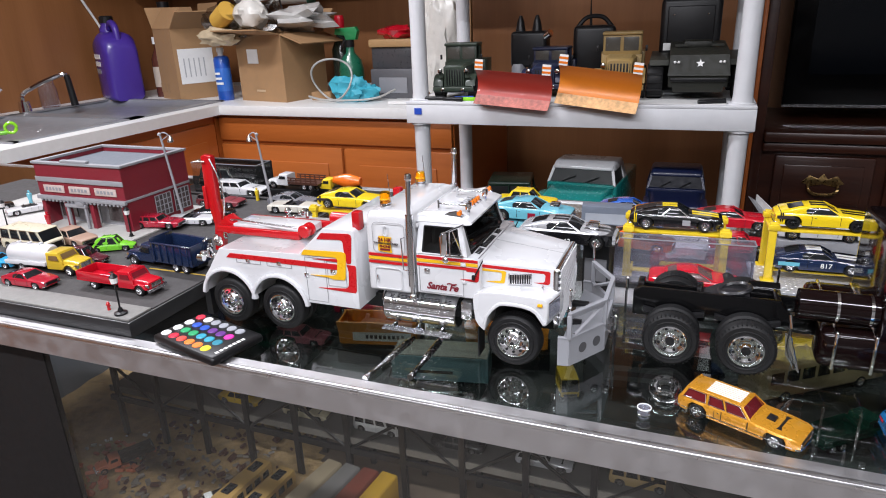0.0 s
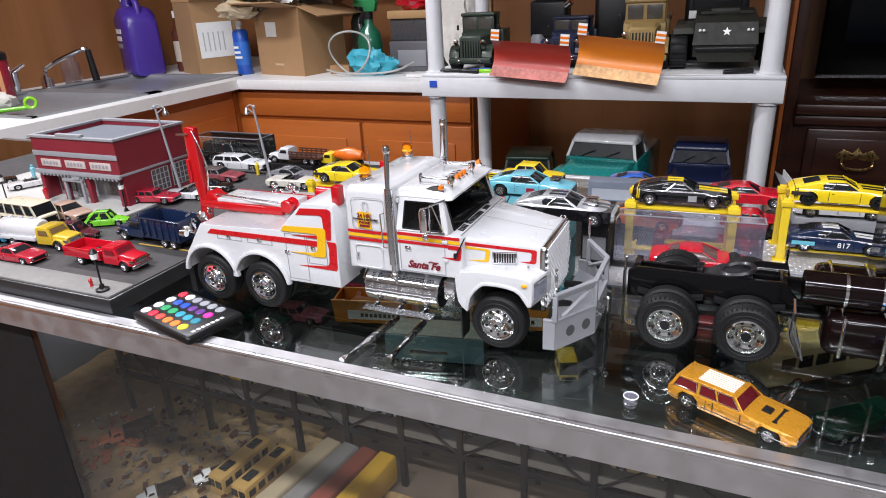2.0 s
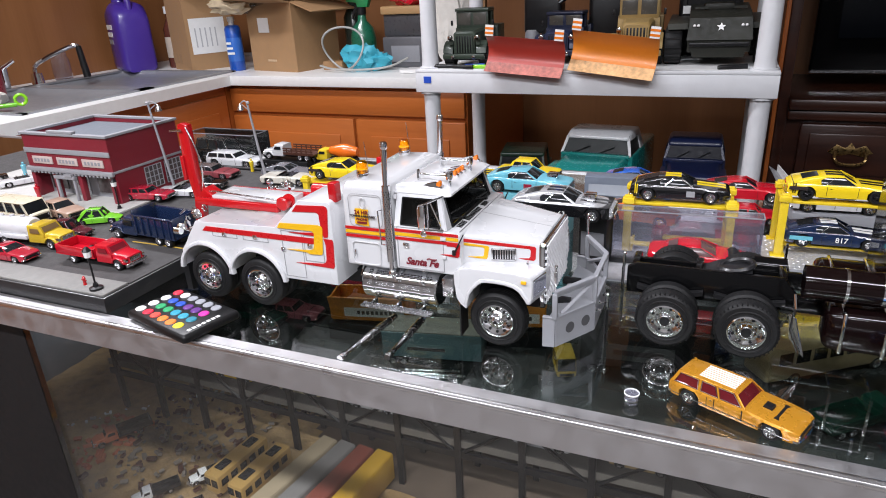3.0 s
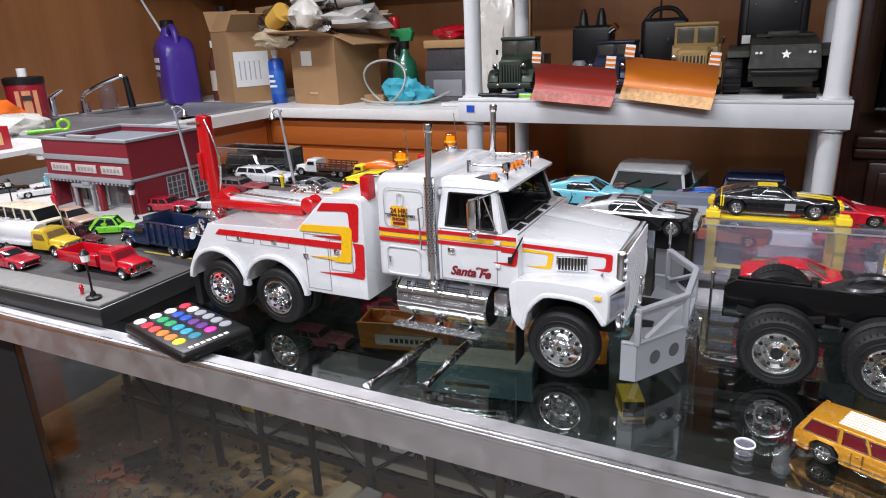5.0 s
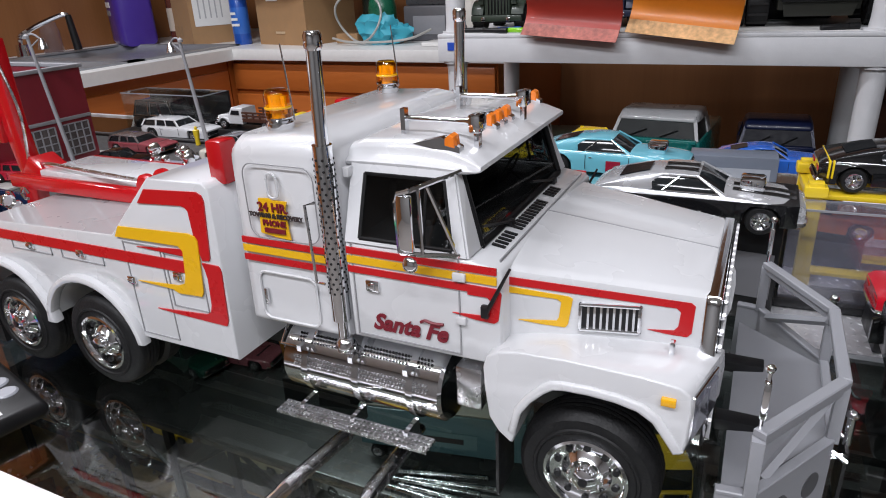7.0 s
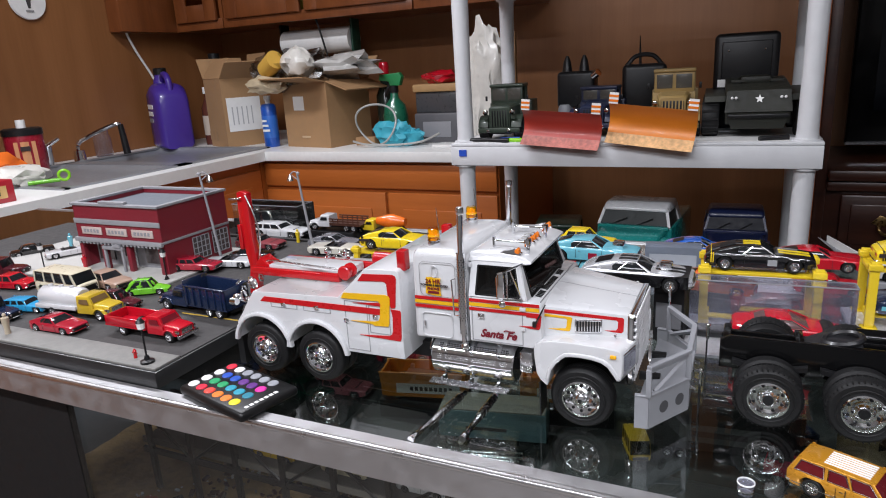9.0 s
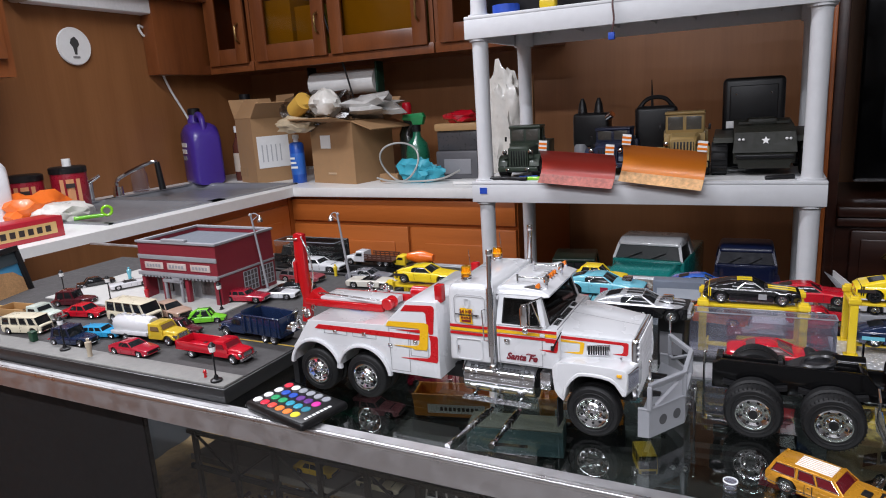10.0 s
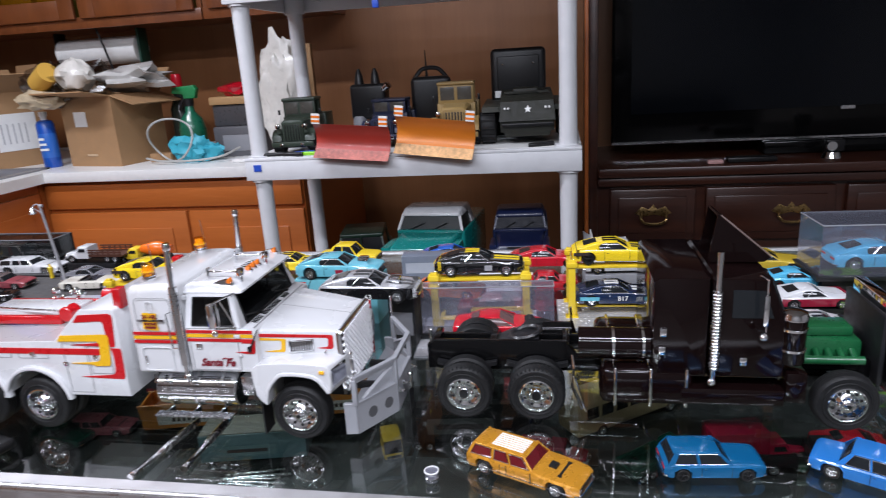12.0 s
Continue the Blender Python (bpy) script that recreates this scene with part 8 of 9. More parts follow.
            part("rim", lathe([(tyre * .5, s * .0005), (tyre * .4, -s * .004), (tyre * .15, -s * .002), (0, -s * .001)], 16, "x", (s * hw * 1.06, yy, tyre)), body if style == "jeep" else CHROME, wh)
    gr = part("grille", box(-hw * .42, hw * .42, -hl * .985, -hl * .955, zb + .004, belt * .92, .001), BLACK, t)
    for k in range(6):
        xx = -hw * .36 + k * hw * .144
        part("grille_bar", box(xx - .0015, xx + .0015, -hl * .995, -hl * .98, zb + .006, belt * .90), rf if style == "pickup" else body, gr)
    part("bumper", box(-hw * 1.0, hw * 1.0, -hl * 1.05, -hl * .99, zb * .72, zb * .72 + .010, .002), LAMINATE if style == "pickup" else BLACK, t)
    if style == "jeep":
        part("screen_frame", box(-hw * .02, hw * .02, cab0 - .001, cab0 + l * .04, belt, h - .008), body, t)
    return t


rc_truck("olive green military model truck on the plastic shelf", -.600, 1.70, .990, 4, colour("dark_army_green", (.030, .044, .030), .45, .2), .105, .22, .135, style="army", tyre=.027)
rc_truck("dark navy model truck behind a red plow blade", -.375, 1.76, .990, 0, colour("dull_navy", (.010, .016, .045), .45, .2), .110, .24, .118, style="army", tyre=.030)
rc_truck("sand coloured model truck behind an orange plow blade", -.196, 1.74, .990, 4, SAND, .112, .26, .152, style="army", tyre=.031)
ARMY = material("dusty_dark_olive", (.012, .013, .008), .6, 0, 0, .45, 35)
ht = thing("model_armoured_truck", "dark olive armoured model truck with a white star", "model truck", -.020, 1.76, .990, 3)
part("hull", prism([(-.130, .030), (-.140, .058), (-.128, .100), (-.060, .112), (.060, .122), (.130, .118), (.130, .030)], -.064, .064, "x", .003), ARMY, ht)
part("armour_plate", sheet([(-.066, -.1415, .056), (.066, -.1415, .056), (.062, -.1295, .101), (-.062, -.1295, .101)], .003), ARMY, ht)
part("lower_plate", sheet([(-.052, -.136, .020), (.052, -.136, .020), (.060, -.1415, .054), (-.060, -.1415, .054)], .003), ARMY, ht)
part("bumper", box(-.060, .060, -.150, -.143, .044, .052, .002), BLACK, ht)
part("hatch", box(-.035, .030, -.05, .03, .110, .128, .006), ARMY, ht)
for sx in (-1, 1):
    part("sponson", prism([(-.120, .078), (-.118, .090), (.120, .096), (.120, .084)], *span(sx * .064, sx * .108), "x", .002), material("pale_olive", (.022, .023, .016), .6, 0, 0, .4, 40), ht)
    part("light_bar", box(sx * .040 - .014, sx * .040 + .014, -.062, -.058, .116, .121), ARMY, ht)
    for yy in (-.085, .085):
        w = part("wheel", lathe([(.020, 0), (.037, 0), (.041, -sx * .006), (.041, -sx * .030), (.037, -sx * .036), (.018, -sx * .036)], 26, "x", (sx * .112, yy, .041), ring=True), RUBBER, ht)
        part("rim", lathe([(.020, -sx * .002), (.016, -sx * .006), (.006, -sx * .003), (0, -sx * .002)], 18, "x", (sx * .112, yy, .041)), ARMY, w)
        for k in range(14):
            an = 2 * math.pi * k / 14
            part("lug", box(sx * .094 - .016, sx * .094 + .016, yy + .0412 * math.cos(an) - .002, yy + .0412 * math.cos(an) + .002, .041 + .0412 * math.sin(an) - .002, .041 + .0412 * math.sin(an) + .002), RUBBER, w)
bm = bmesh.new()
pts = []
for k in range(10):
    rr = .0095 if k % 2 == 0 else .0042
    a_ = radians(90 + 36 * k)
    pts.append((rr * math.cos(a_), rr * math.sin(a_)))
bm = prism([(p[0], p[1]) for p in pts], -.0004, .0004, "y")
bmesh.ops.transform(bm, matrix=Matrix.Translation((0.002, -.1375, .083)) @ Matrix.Rotation(radians(-13), 4, "X"), verts=bm.verts)
part("star", bm, LAMINATE, ht, "white painted star")
for xx in (-.052, -.044, .044, .052):
    part("lamp", ball((xx, -.138, .086), .0032, 8), LAMINATE, ht)
bx_ = thing("black_kit_box", "tall black equipment case with a small white label", "case", -.045, 1.86, .990, 3)
part("body", box(-.072, .072, -.03, .03, 0, .225, .012, 3), BLACK, bx_)
part("panel", box(-.055, .055, -.034, -.029, .10, .205, .01, 3), BLACK, bx_)
part("label", box(-.062, -.022, -.0345, -.034, .100, .118), LAMINATE, bx_)
for xx in (-.04, .04):
    part("stud", ball((xx, -.034, .185), .003, 8), CHROME, bx_)


def plow(label, x, y, z, w, h, face, worn, rz=0, ry=0):
    t = thing("plow_blade", label, "plow blade", x, y, z, rz, "plow blades", ry=ry)
    pr = []
    for k in range(13):
        a_ = -1 + 2 * k / 12
        pr.append((.030 * (a_ * a_) - .0, h / 2 + a_ * h / 2))
    outer = [(-p[0] * .9, p[1]) for p in pr]
    inner = [(-p[0] * .9 + .003, p[1]) for p in reversed(pr)]
    bm_ = prism([(a, b) for a, b in outer + inner], -w / 2, w / 2, "x")
    b = part("blade", bm_, face, t)
    low = outer[:4] + [(p[0] - .0008, p[1]) for p in reversed(outer[:4])]
    part("cutting_edge", prism(low, -w / 2, w / 2, "x"), worn, b, "scuffed pale lower edge")
    for k in range(4):
        xx = -w * .42 + k * w * .28
        part("rib", box(xx - .002, xx + .002, .000, .012, h * .15, h * .85), face, t)
    for sx in (-1, 1):
        g = part("guide_flag", box(sx * (w / 2 - .010) - .010, sx * (w / 2 - .010) + .010, -.030, -.028, h, h + .024), LAMINATE, t, "white and orange striped guide flag")
        for zz in (h + .004, h + .014):
            part("flag_stripe", box(sx * (w / 2 - .010) - .0102, sx * (w / 2 - .010) + .0102, -.0306, -.0300, zz, zz + .005), ORANGE_LENS, g)
    part("mount", box(-.012, .012, .0, .06, h * .2, h * .5, .002), BLACK, t)
    return t


plow("red plow blade with a scuffed pale edge", -.424, 1.548, .984, .184, .080, colour("plow_red", (.42, .045, .03), .4, .2), material("scuffed_pink", (.48, .17, .14), .6, vary=.6, scale=45), -2, 4.5)
plow("orange plow blade with a scuffed pale edge", -.226, 1.548, .984, .186, .086, colour("plow_orange", (.72, .22, .02), .4, .2), material("scuffed_cream", (.70, .42, .20), .6, vary=.5, scale=45), -3, 6.5)
tr = thing("radio_transmitter", "black hand radio transmitter with two grips", "transmitter", -.455, 1.845, .990, 0)
part("body", box(-.05, .05, -.03, .03, .06, .155, .01, 3), BLACK, tr)
for xx in (-.028, .018):
    part("grip", lathe([(.018, 0), (.020, .06), (.016, .07)], 16, "z", (xx, -.02, 0)), GREY_PLASTIC if xx < 0 else BLACK, tr)
    part("stick", lathe([(.014, .155), (.010, .18), (.004, .195), (0, .196)], 12, "z", (xx, 0, 0)), BLACK, tr)
part("knob", rod((.045, -.02, .14), (.062, -.03, .15), .010), CHROME, tr)
tr = thing("radio_transmitter", "black radio transmitter with an antenna", "transmitter", -.285, 1.865, .990, 10)
part("body", box(-.055, .055, -.03, .03, 0, .165, .012, 3), BLACK, tr)
part("handle", tube(curve_points([(-.045, 0, .16), (-.02, 0, .185), (.02, 0, .185), (.045, 0, .16)]), .006), BLACK, tr)
part("antenna", rod((-.010, 0, .16), (-.012, 0, .235), .004, .001, 8), BLACK, tr)
# loose small tools on the shelf edge
for k, (x, y, ln, rz, mt) in enumerate(((-.645, 1.572, .07, 4, BLACK), (-.585, 1.565, .055, -6, BLACK), (-.560, 1.580, .05, 8, BLUE_TAPE), (-.535, 1.568, .05, -4, colour("lime", (.25, .62, .02))), (.020, 1.575, .06, 20, BLACK), (-.500, 1.575, .04, 3, BLUE_TAPE))):
    t = thing("marker_pen", ("lime green" if k == 3 else "blue" if k in (2, 5) else "black") + " small marker or tool on the shelf edge", "pen", x, y, .990, rz, "loose tools")
    part("barrel", lathe([(0, -ln / 2), (.004, -ln / 2), (.0055, -ln / 2 + .004), (.0055, ln * .25), (.004, ln * .3), (.0035, ln / 2), (0, ln / 2)], 10, "x", (0, 0, .0055)), mt, t)
    part("cap", rod((ln * .22, 0, .0055), (ln * .5, 0, .0055), .0062, seg=10), mt, t)
solid("paper_sheet", box(-.690, .050, 1.562, 1.70, .9903, .9912), LAMINATE, "white paper lining on the shelf", "paper")

# lower tier
TEAL = colour("teal", (.012, .24, .22), .25, .7)
rc_truck("teal classic model pickup with a white roof", -.268, 1.74, .555, -5, TEAL, .185, .42, .264, WHITE, "pickup", tyre=.052, dark_glass=material("smoky_window", (.022, .026, .026), .4, spec=.2))
rc_truck("dark navy model truck on the lower shelf", -.045, 1.78, .555, 2, colour("deep_navy", (.007, .013, .055), .35, .3), .145, .36, .246, None, "pickup", tyre=.052, dark_glass=material("dull_dark_window", (.012, .013, .02), .5, spec=.2))
rc_truck("dark green model truck deep in the lower shelf", -.50, 1.80, .555, 10, colour("deep_green", (.01, .03, .018), .4, .2), .14, .32, .185, None, "jeep", tyre=.045)
# upper tier
for lab, x, y, sx, sy, sz, mt in (("black plastic case on the top shelf", -.60, 1.72, .14, .2, .10, BLACK), ("dark model box on the top shelf", -.42, 1.74, .16, .2, .14, BLACK), ("grey model box on the top shelf", -.02, 1.74, .18, .22, .12, GREY_PLASTIC)):
    pack(lab, x, y, 1.405, 0, sx, sy, sz, mt, "storage_box")
tp_ = thing("tape_roll", "roll of blue tape lying on the top shelf", "tape roll", -.605, 1.585, 1.405)
part("roll", lathe([(.022, 0), (.034, 0), (.034, .02), (.022, .02)], 28, ring=True), BLUE_TAPE, tp_)
yb = thing("yellow_clamp", "yellow plastic clamp on the top shelf edge", "clamp", -.495, 1.58, 1.405)
part("jaw", box(-.02, .02, -.012, .012, 0, .022, .005, 3), LIFT_YELLOW, yb)
part("handle", rod((-.015, 0, .015), (.03, 0, .04), .006), LIFT_YELLOW, yb)
wr = thing("hanging_wire", "thin twisted wire with a blue plug hanging from the shelf", "wire", -.334, 1.542, 1.33)
part("wire", tube(curve_points([(0, .002, .078), (0, -.002, .06), (.003, -.003, .03), (-.002, -.003, 0)]), .0022, 6), material("brown_wire", (.10, .04, .04), .5), wr)
part("plug", box(-.009, .005, -.008, .002, -.014, .002, .001), BLUE_TAPE, wr)

# ---- on the counters ----
CARD = material("corrugated_cardboard", (.36, .21, .10), .75, 0, 0, .10, 20, .2, 250)
CARD_IN = material("cardboard_inside", (.33, .20, .10), .8, 0, 0, .10, 20)


def crumple(c, r, squash, seed, amount=.35, detail=3, freq=2.2):
    bm_ = bmesh.new()
    bmesh.ops.create_icosphere(bm_, subdivisions=detail, radius=1)
    off = Vector((seed * 3.1, seed * 1.7, seed * 2.3))
    for v in bm_.verts:
        n1 = noise.noise(v.co * freq + off)
        n2 = abs(noise.noise(v.co * freq * 2.7 + off))
        k = 1 + amount * n1 - amount * .7 * n2
        v.co = Vector(c) + Vector((v.co.x * k * r * squash[0], v.co.y * k * r * squash[1], v.co.z * k * r * squash[2]))
    return bm_


def open_carton(label, x, y, z, rz, sx, sy, sz, flaps, lab=None, tape=True):
    t = thing("cardboard_box", label, "box", x, y, z, rz, "cardboard boxes")
    k = .004
    a, b = sx / 2, sy / 2
    part("front", box(-a, a, -b, -b + k, 0, sz), CARD, t)
    part("back", box(-a, a, b - k, b, 0, sz), CARD, t)
    part("side", box(-a, -a + k, -b + k, b - k, 0, sz), CARD, t)
    part("side", box(a - k, a, -b + k, b - k, 0, sz), CARD, t)
    part("bottom", box(-a + k, a - k, -b + k, b - k, 0, k), CARD, t)
    for nm, ang in flaps:
        f = sy * .48
        c_, s_ = math.cos(radians(ang)) * f, math.sin(radians(ang)) * f
        if nm == "front":
            q = [(-a, -b, sz), (a, -b, sz), (a, -b - c_, sz + s_), (-a, -b - c_, sz + s_)]
        elif nm == "back":
            q = [(-a, b, sz), (a, b, sz), (a, b + c_, sz + s_), (-a, b + c_, sz + s_)]
        elif nm == "left":
            q = [(-a, -b, sz), (-a, b, sz), (-a - c_, b, sz + s_), (-a - c_, -b, sz + s_)]
        else:
            q = [(a, -b, sz), (a, b, sz), (a + c_, b, sz + s_), (a + c_, -b, sz + s_)]
        part("flap", sheet(q, .004), CARD, t)
    if lab:
        part("label", box(lab[0], lab[1], -b - .0015, -b, lab[2], lab[3]), LAMINATE, t, "white paper label")
    return t


b1 = open_carton("tall open cardboard carton with a white label", -1.925, 2.165, CT, -25, .165, .19, .265, (("back", 82), ("left", 60), ("right", 40), ("front", 125)), None)
lb = part("label", box(.0827, .0840, -.080, .060, .06, .19), LAMINATE, b1, "white printed paper label")
for k in range(5):
    part("label_bar", box(.0841, .0845, -.062 + k * .020, -.057 + k * .020, .085, .155), material("faint_print", (.45, .45, .46), .6), lb)
for k in range(3):
    part("print_mark", box(-.085 + k * .030, -.065 + k * .030, -.0960, -.0955, .025, .060), CARD_IN, b1)
b2 = open_carton("open brown cardboard box stuffed with plastic bags", -1.490, 2.165, CT, -12, .235, .22, .235, (("front", 10), ("left", 25), ("right", -18), ("back", 50)))
part("sticker", box(-.060, -.005, -.1125, -.1105, .135, .185), LAMINATE, b2, "white sticker")
part("tear", box(-.03, .015, -.1120, -.1105, .035, .042), colour("pale_kraft", (.55, .4, .25), .7, 0), b2)
BAG = clear("thin_white_bag", (.72, .72, .72), 1.4, .2, 2.0)
FILM = material("milky_film", (.70, .68, .63), .3, 0, .3, .15, 15)
g = thing("plastic_bag", "crumpled clear plastic bag spilling from the box", "bag", -1.50, 2.13, CT + .235)
part("film", crumple((-.05, -.02, .05), .15, (1.0, .7, .5), 1, .6), BAG, g)
part("film", crumple((.12, .02, .05), .11, (1.2, .8, .40), 5, .7), material("milky_bag", (.50, .49, .47), .25, 0, .2, .2, 12), g)
part("film", crumple((-.15, -.05, .04), .08, (1.1, .7, .8), 8, .7), BAG, g)
part("roll", rod((-.17, -.07, .05), (-.10, -.10, .085), .035, seg=20), colour("ochre_cloth", (.65, .38, .06), .7, 0), g, "ochre foam roll")
part("wad", crumple((-.02, -.08, .07), .065, (1, .8, .85), 3, .3), FILM, g, "wad of white paper")
part("wad", crumple((-.16, -.10, -.005), .07, (1.3, .6, .5), 9, .5), material("cream_film", (.55, .45, .30), .4, 0, .2, .2, 20), g, "cream packing film")

PURPLE = material("purple_plastic", (.055, .025, .26), .35, 0, .2, .06, 20)
j = thing("purple_jug", "purple plastic gallon jug with a moulded handle", "jug", -2.215, 2.08, CT, -30)
part("body", loft([(-.098, .050, .0, .225, .03), (-.090, .062, .0, .245, .04), (-.02, .066, .0, .262, .04), (.05, .066, .0, .255, .04), (.088, .060, .0, .225, .04), (.097, .050, .0, .200, .03)], 5), PURPLE, j, angle=60)
part("neck", lathe([(.034, .245), (.030, .275), (.024, .285), (.024, .30), (0, .30)], 20, "z", (-.055, 0, 0)), PURPLE, j)
part("cap", lathe([(.026, .295), (.026, .318), (.022, .322), (0, .322)], 20, "z", (-.055, 0, 0)), BLACK, j)
part("handle", tube(curve_points([(-.03, 0, .272), (-.005, 0, .292), (.035, 0, .290), (.062, 0, .268), (.070, 0, .22)]), .013, 10), PURPLE, j)
for k in range(3):
    part("label_bar", box(-.065, .02 - k * .012, -.0672, -.066, .16 - k * .028, .178 - k * .028), LAMINATE if k < 2 else GREY_PLASTIC, j)
cn = thing("blue_can", "tall round blue solvent can with a white cap", "can", -1.705, 2.085, CT, 8)
part("body", lathe([(0, 0), (.027, 0), (.029, .004), (.029, .150), (.024, .160), (.012, .164), (0, .164)], 24), colour("can_blue", (.01, .08, .42), .35, .3), cn)
part("neck", rod((0, 0, .163), (0, 0, .178), .010), LAMINATE, cn)
part("cap", rod((0, 0, .176), (0, 0, .192), .013), LAMINATE, cn)
part("label", lathe([(.0292, .035), (.0295, .036), (.0295, .118), (.0292, .119)], 24), colour("can_pale_blue", (.03, .14, .52), .35, .3), cn, "paler blue label")
for k in range(3):
    part("label_bar", box(-.016, .014 - k * .005, -.0304, -.0285, .060 + k * .018, .068 + k * .018), LAMINATE, cn)
bt = thing("small_bottle", "small brown bottle with a white cap between jug and carton", "bottle", -2.085, 2.17, CT)
part("body", lathe([(0, 0), (.03, 0), (.03, .15), (.012, .19), (.012, .21), (0, .21)], 20), colour("amber_bottle", (.10, .03, .02), .2, .5), bt)
part("cap", lathe([(.016, .208), (.016, .235), (0, .236)], 16), LAMINATE, bt)
part("label", lathe([(.0305, .04), (.0305, .12)], 20), material("mixed_label", (.5, .42, .35), .5), bt)
bt = thing("red_bottle", "red and black bottle in the dark corner", "bottle", -2.14, 2.30, CT)
part("body", lathe([(0, 0), (.045, 0), (.045, .24), (.02, .30), (.02, .34), (0, .34)], 20), colour("dim_red", (.25, .01, .02), .3, .3), bt)
part("cap", lathe([(.024, .338), (.024, .37), (0, .372)], 16), BLACK, bt)
tw = thing("paper_roll", "white paper roll hung under the wall cabinet", "paper roll", -1.655, 2.40, 1.305)
part("roll", lathe([(.012, -.165), (.050, -.165), (.050, .165), (.012, .165)], 32, "x"), LAMINATE, tw)
part("holder", box(.168, .178, -.03, .03, -.05, .075, .004), colour("holder_green", (.01, .05, .03), .5, 0), tw, "dark green holder bracket")
part("holder", box(-.178, -.168, -.03, .03, -.05, .075, .004), BLACK, tw)
part("cord", tube(curve_points([(.01, -.14, .34), (.03, -.14, .22), (.06, -.10, .08), (.09, -.08, -.08)]), .004, 6), BLACK, tw)
# right part of the back counter
GREENP = colour("bottle_teal", (.01, .13, .07), .3, .4)
gb = thing("green_sprayer", "green trigger sprayer bottle on the counter", "bottle", -1.215, 2.20, CT)
part("body", lathe([(0, 0), (.042, 0), (.046, .008), (.046, .10), (.038, .135), (.016, .160), (.014, .185), (0, .185)], 24), GREENP, gb)
part("neck", rod((0, 0, .180), (0, 0, .205), .017), BLACK, gb)
head = prism([(-.055, .225), (-.050, .245), (.030, .250), (.040, .235), (.030, .205), (-.010, .205), (-.015, .220)], -.012, .012, "y", .003)
part("spray_head", head, colour("sprayer_green", (.015, .22, .07), .35, .3), gb)
part("trigger", prism([(-.018, .215), (-.034, .190), (-.040, .165), (-.034, .165), (-.022, .190), (-.008, .206)], -.006, .006, "y", .002), BLACK, gb)
rt = thing("red_top_bottle", "dark bottle with a red cap behind the gloves", "bottle", -1.285, 2.26, CT)
part("body", lathe([(0, 0), (.034, 0), (.036, .01), (.036, .17), (.018, .21), (.014, .245), (0, .245)], 20), material("dark_bottle_glass", (.02, .03, .025), .15), rt)
part("cap", lathe([(.018, .243), (.020, .275), (.016, .290), (0, .292)], 16), COP_RED, rt)
gv = thing("blue_gloves", "crumpled light blue rubber gloves on the counter", "gloves", -1.165, 2.09, CT)
part("glove", crumple((0, 0, .045), .070, (1.1, .6, .7), 4, .55), colour("glove_blue", (.05, .40, .52), .5, 0), gv)
part("glove", crumple((.05, .01, .035), .055, (1.0, .6, .65), 7, .6), colour("glove_blue", (.05, .40, .52), .5, 0), gv)
HOSE = material("cloudy_tubing", (.42, .42, .40), .35)
hs = thing("coiled_hose", "coiled white tubing on the counter", "hose", -1.22, 2.06, CT)
loop = [(.078 * math.cos(radians(a)), .02 * math.sin(radians(a * 2)), .078 + .070 * math.sin(radians(a))) for a in range(-80, 290, 20)]
part("tube", tube(curve_points(loop, 3), .0036, 8), HOSE, hs)
part("tube", tube(curve_points([(-.10, .0, .02), (-.02, -.03, .012), (.10, -.03, .012), (.18, -.01, .02), (.22, .05, .04)], 6), .0036, 8), HOSE, hs)
bs = thing("battery_charger", "grey tool case with an orange lid on the counter", "tool case", -1.03, 2.24, CT)
part("body", box(-.095, .075, -.07, .07, 0, .105, .008), material("dark_grey_case", (.10, .10, .11), .45), bs)
part("panel", box(-.06, .05, -.073, -.069, .02, .075, .003), GREY_PLASTIC, bs)
part("upper_box", box(-.09, .075, -.06, .07, .105, .178, .006), material("smoky_case", (.06, .06, .065), .3), bs)
part("lid", box(-.095, .08, -.07, .075, .178, .205, .005), colour("kraft_lid", (.42, .25, .11), .6, 0), bs, "kraft cardboard lid")
rg = thing("red_rag", "red cloth lying on the tool case", "cloth", -1.03, 2.22, CT + .205)
part("cloth", crumple((0, 0, .022), .06, (1.2, .8, .42), 6, .45), COP_RED, rg)
wb = thing("white_bag", "tall white plastic bag behind the shelf post", "bag", -.845, 2.16, CT)
part("film", crumple((0, 0, .19), .19, (.42, .22, 1.08), 11, .30, 4, 3.2), FILM, wb)
part("cardboard", box(.02, .10, .03, .05, .0, .36), CARD, wb, "cardboard sheet inside the bag")
solid("wood_block", box(-1.335, -1.255, 2.10, 2.14, CT, CT + .03, .003), CARD, "small wooden block on the counter", "block")
solid("paper_scrap", box(-.99, -.86, 2.02, 2.10, CT + .0004, CT + .012, .004), LAMINATE, "folded white paper on the counter", "paper")

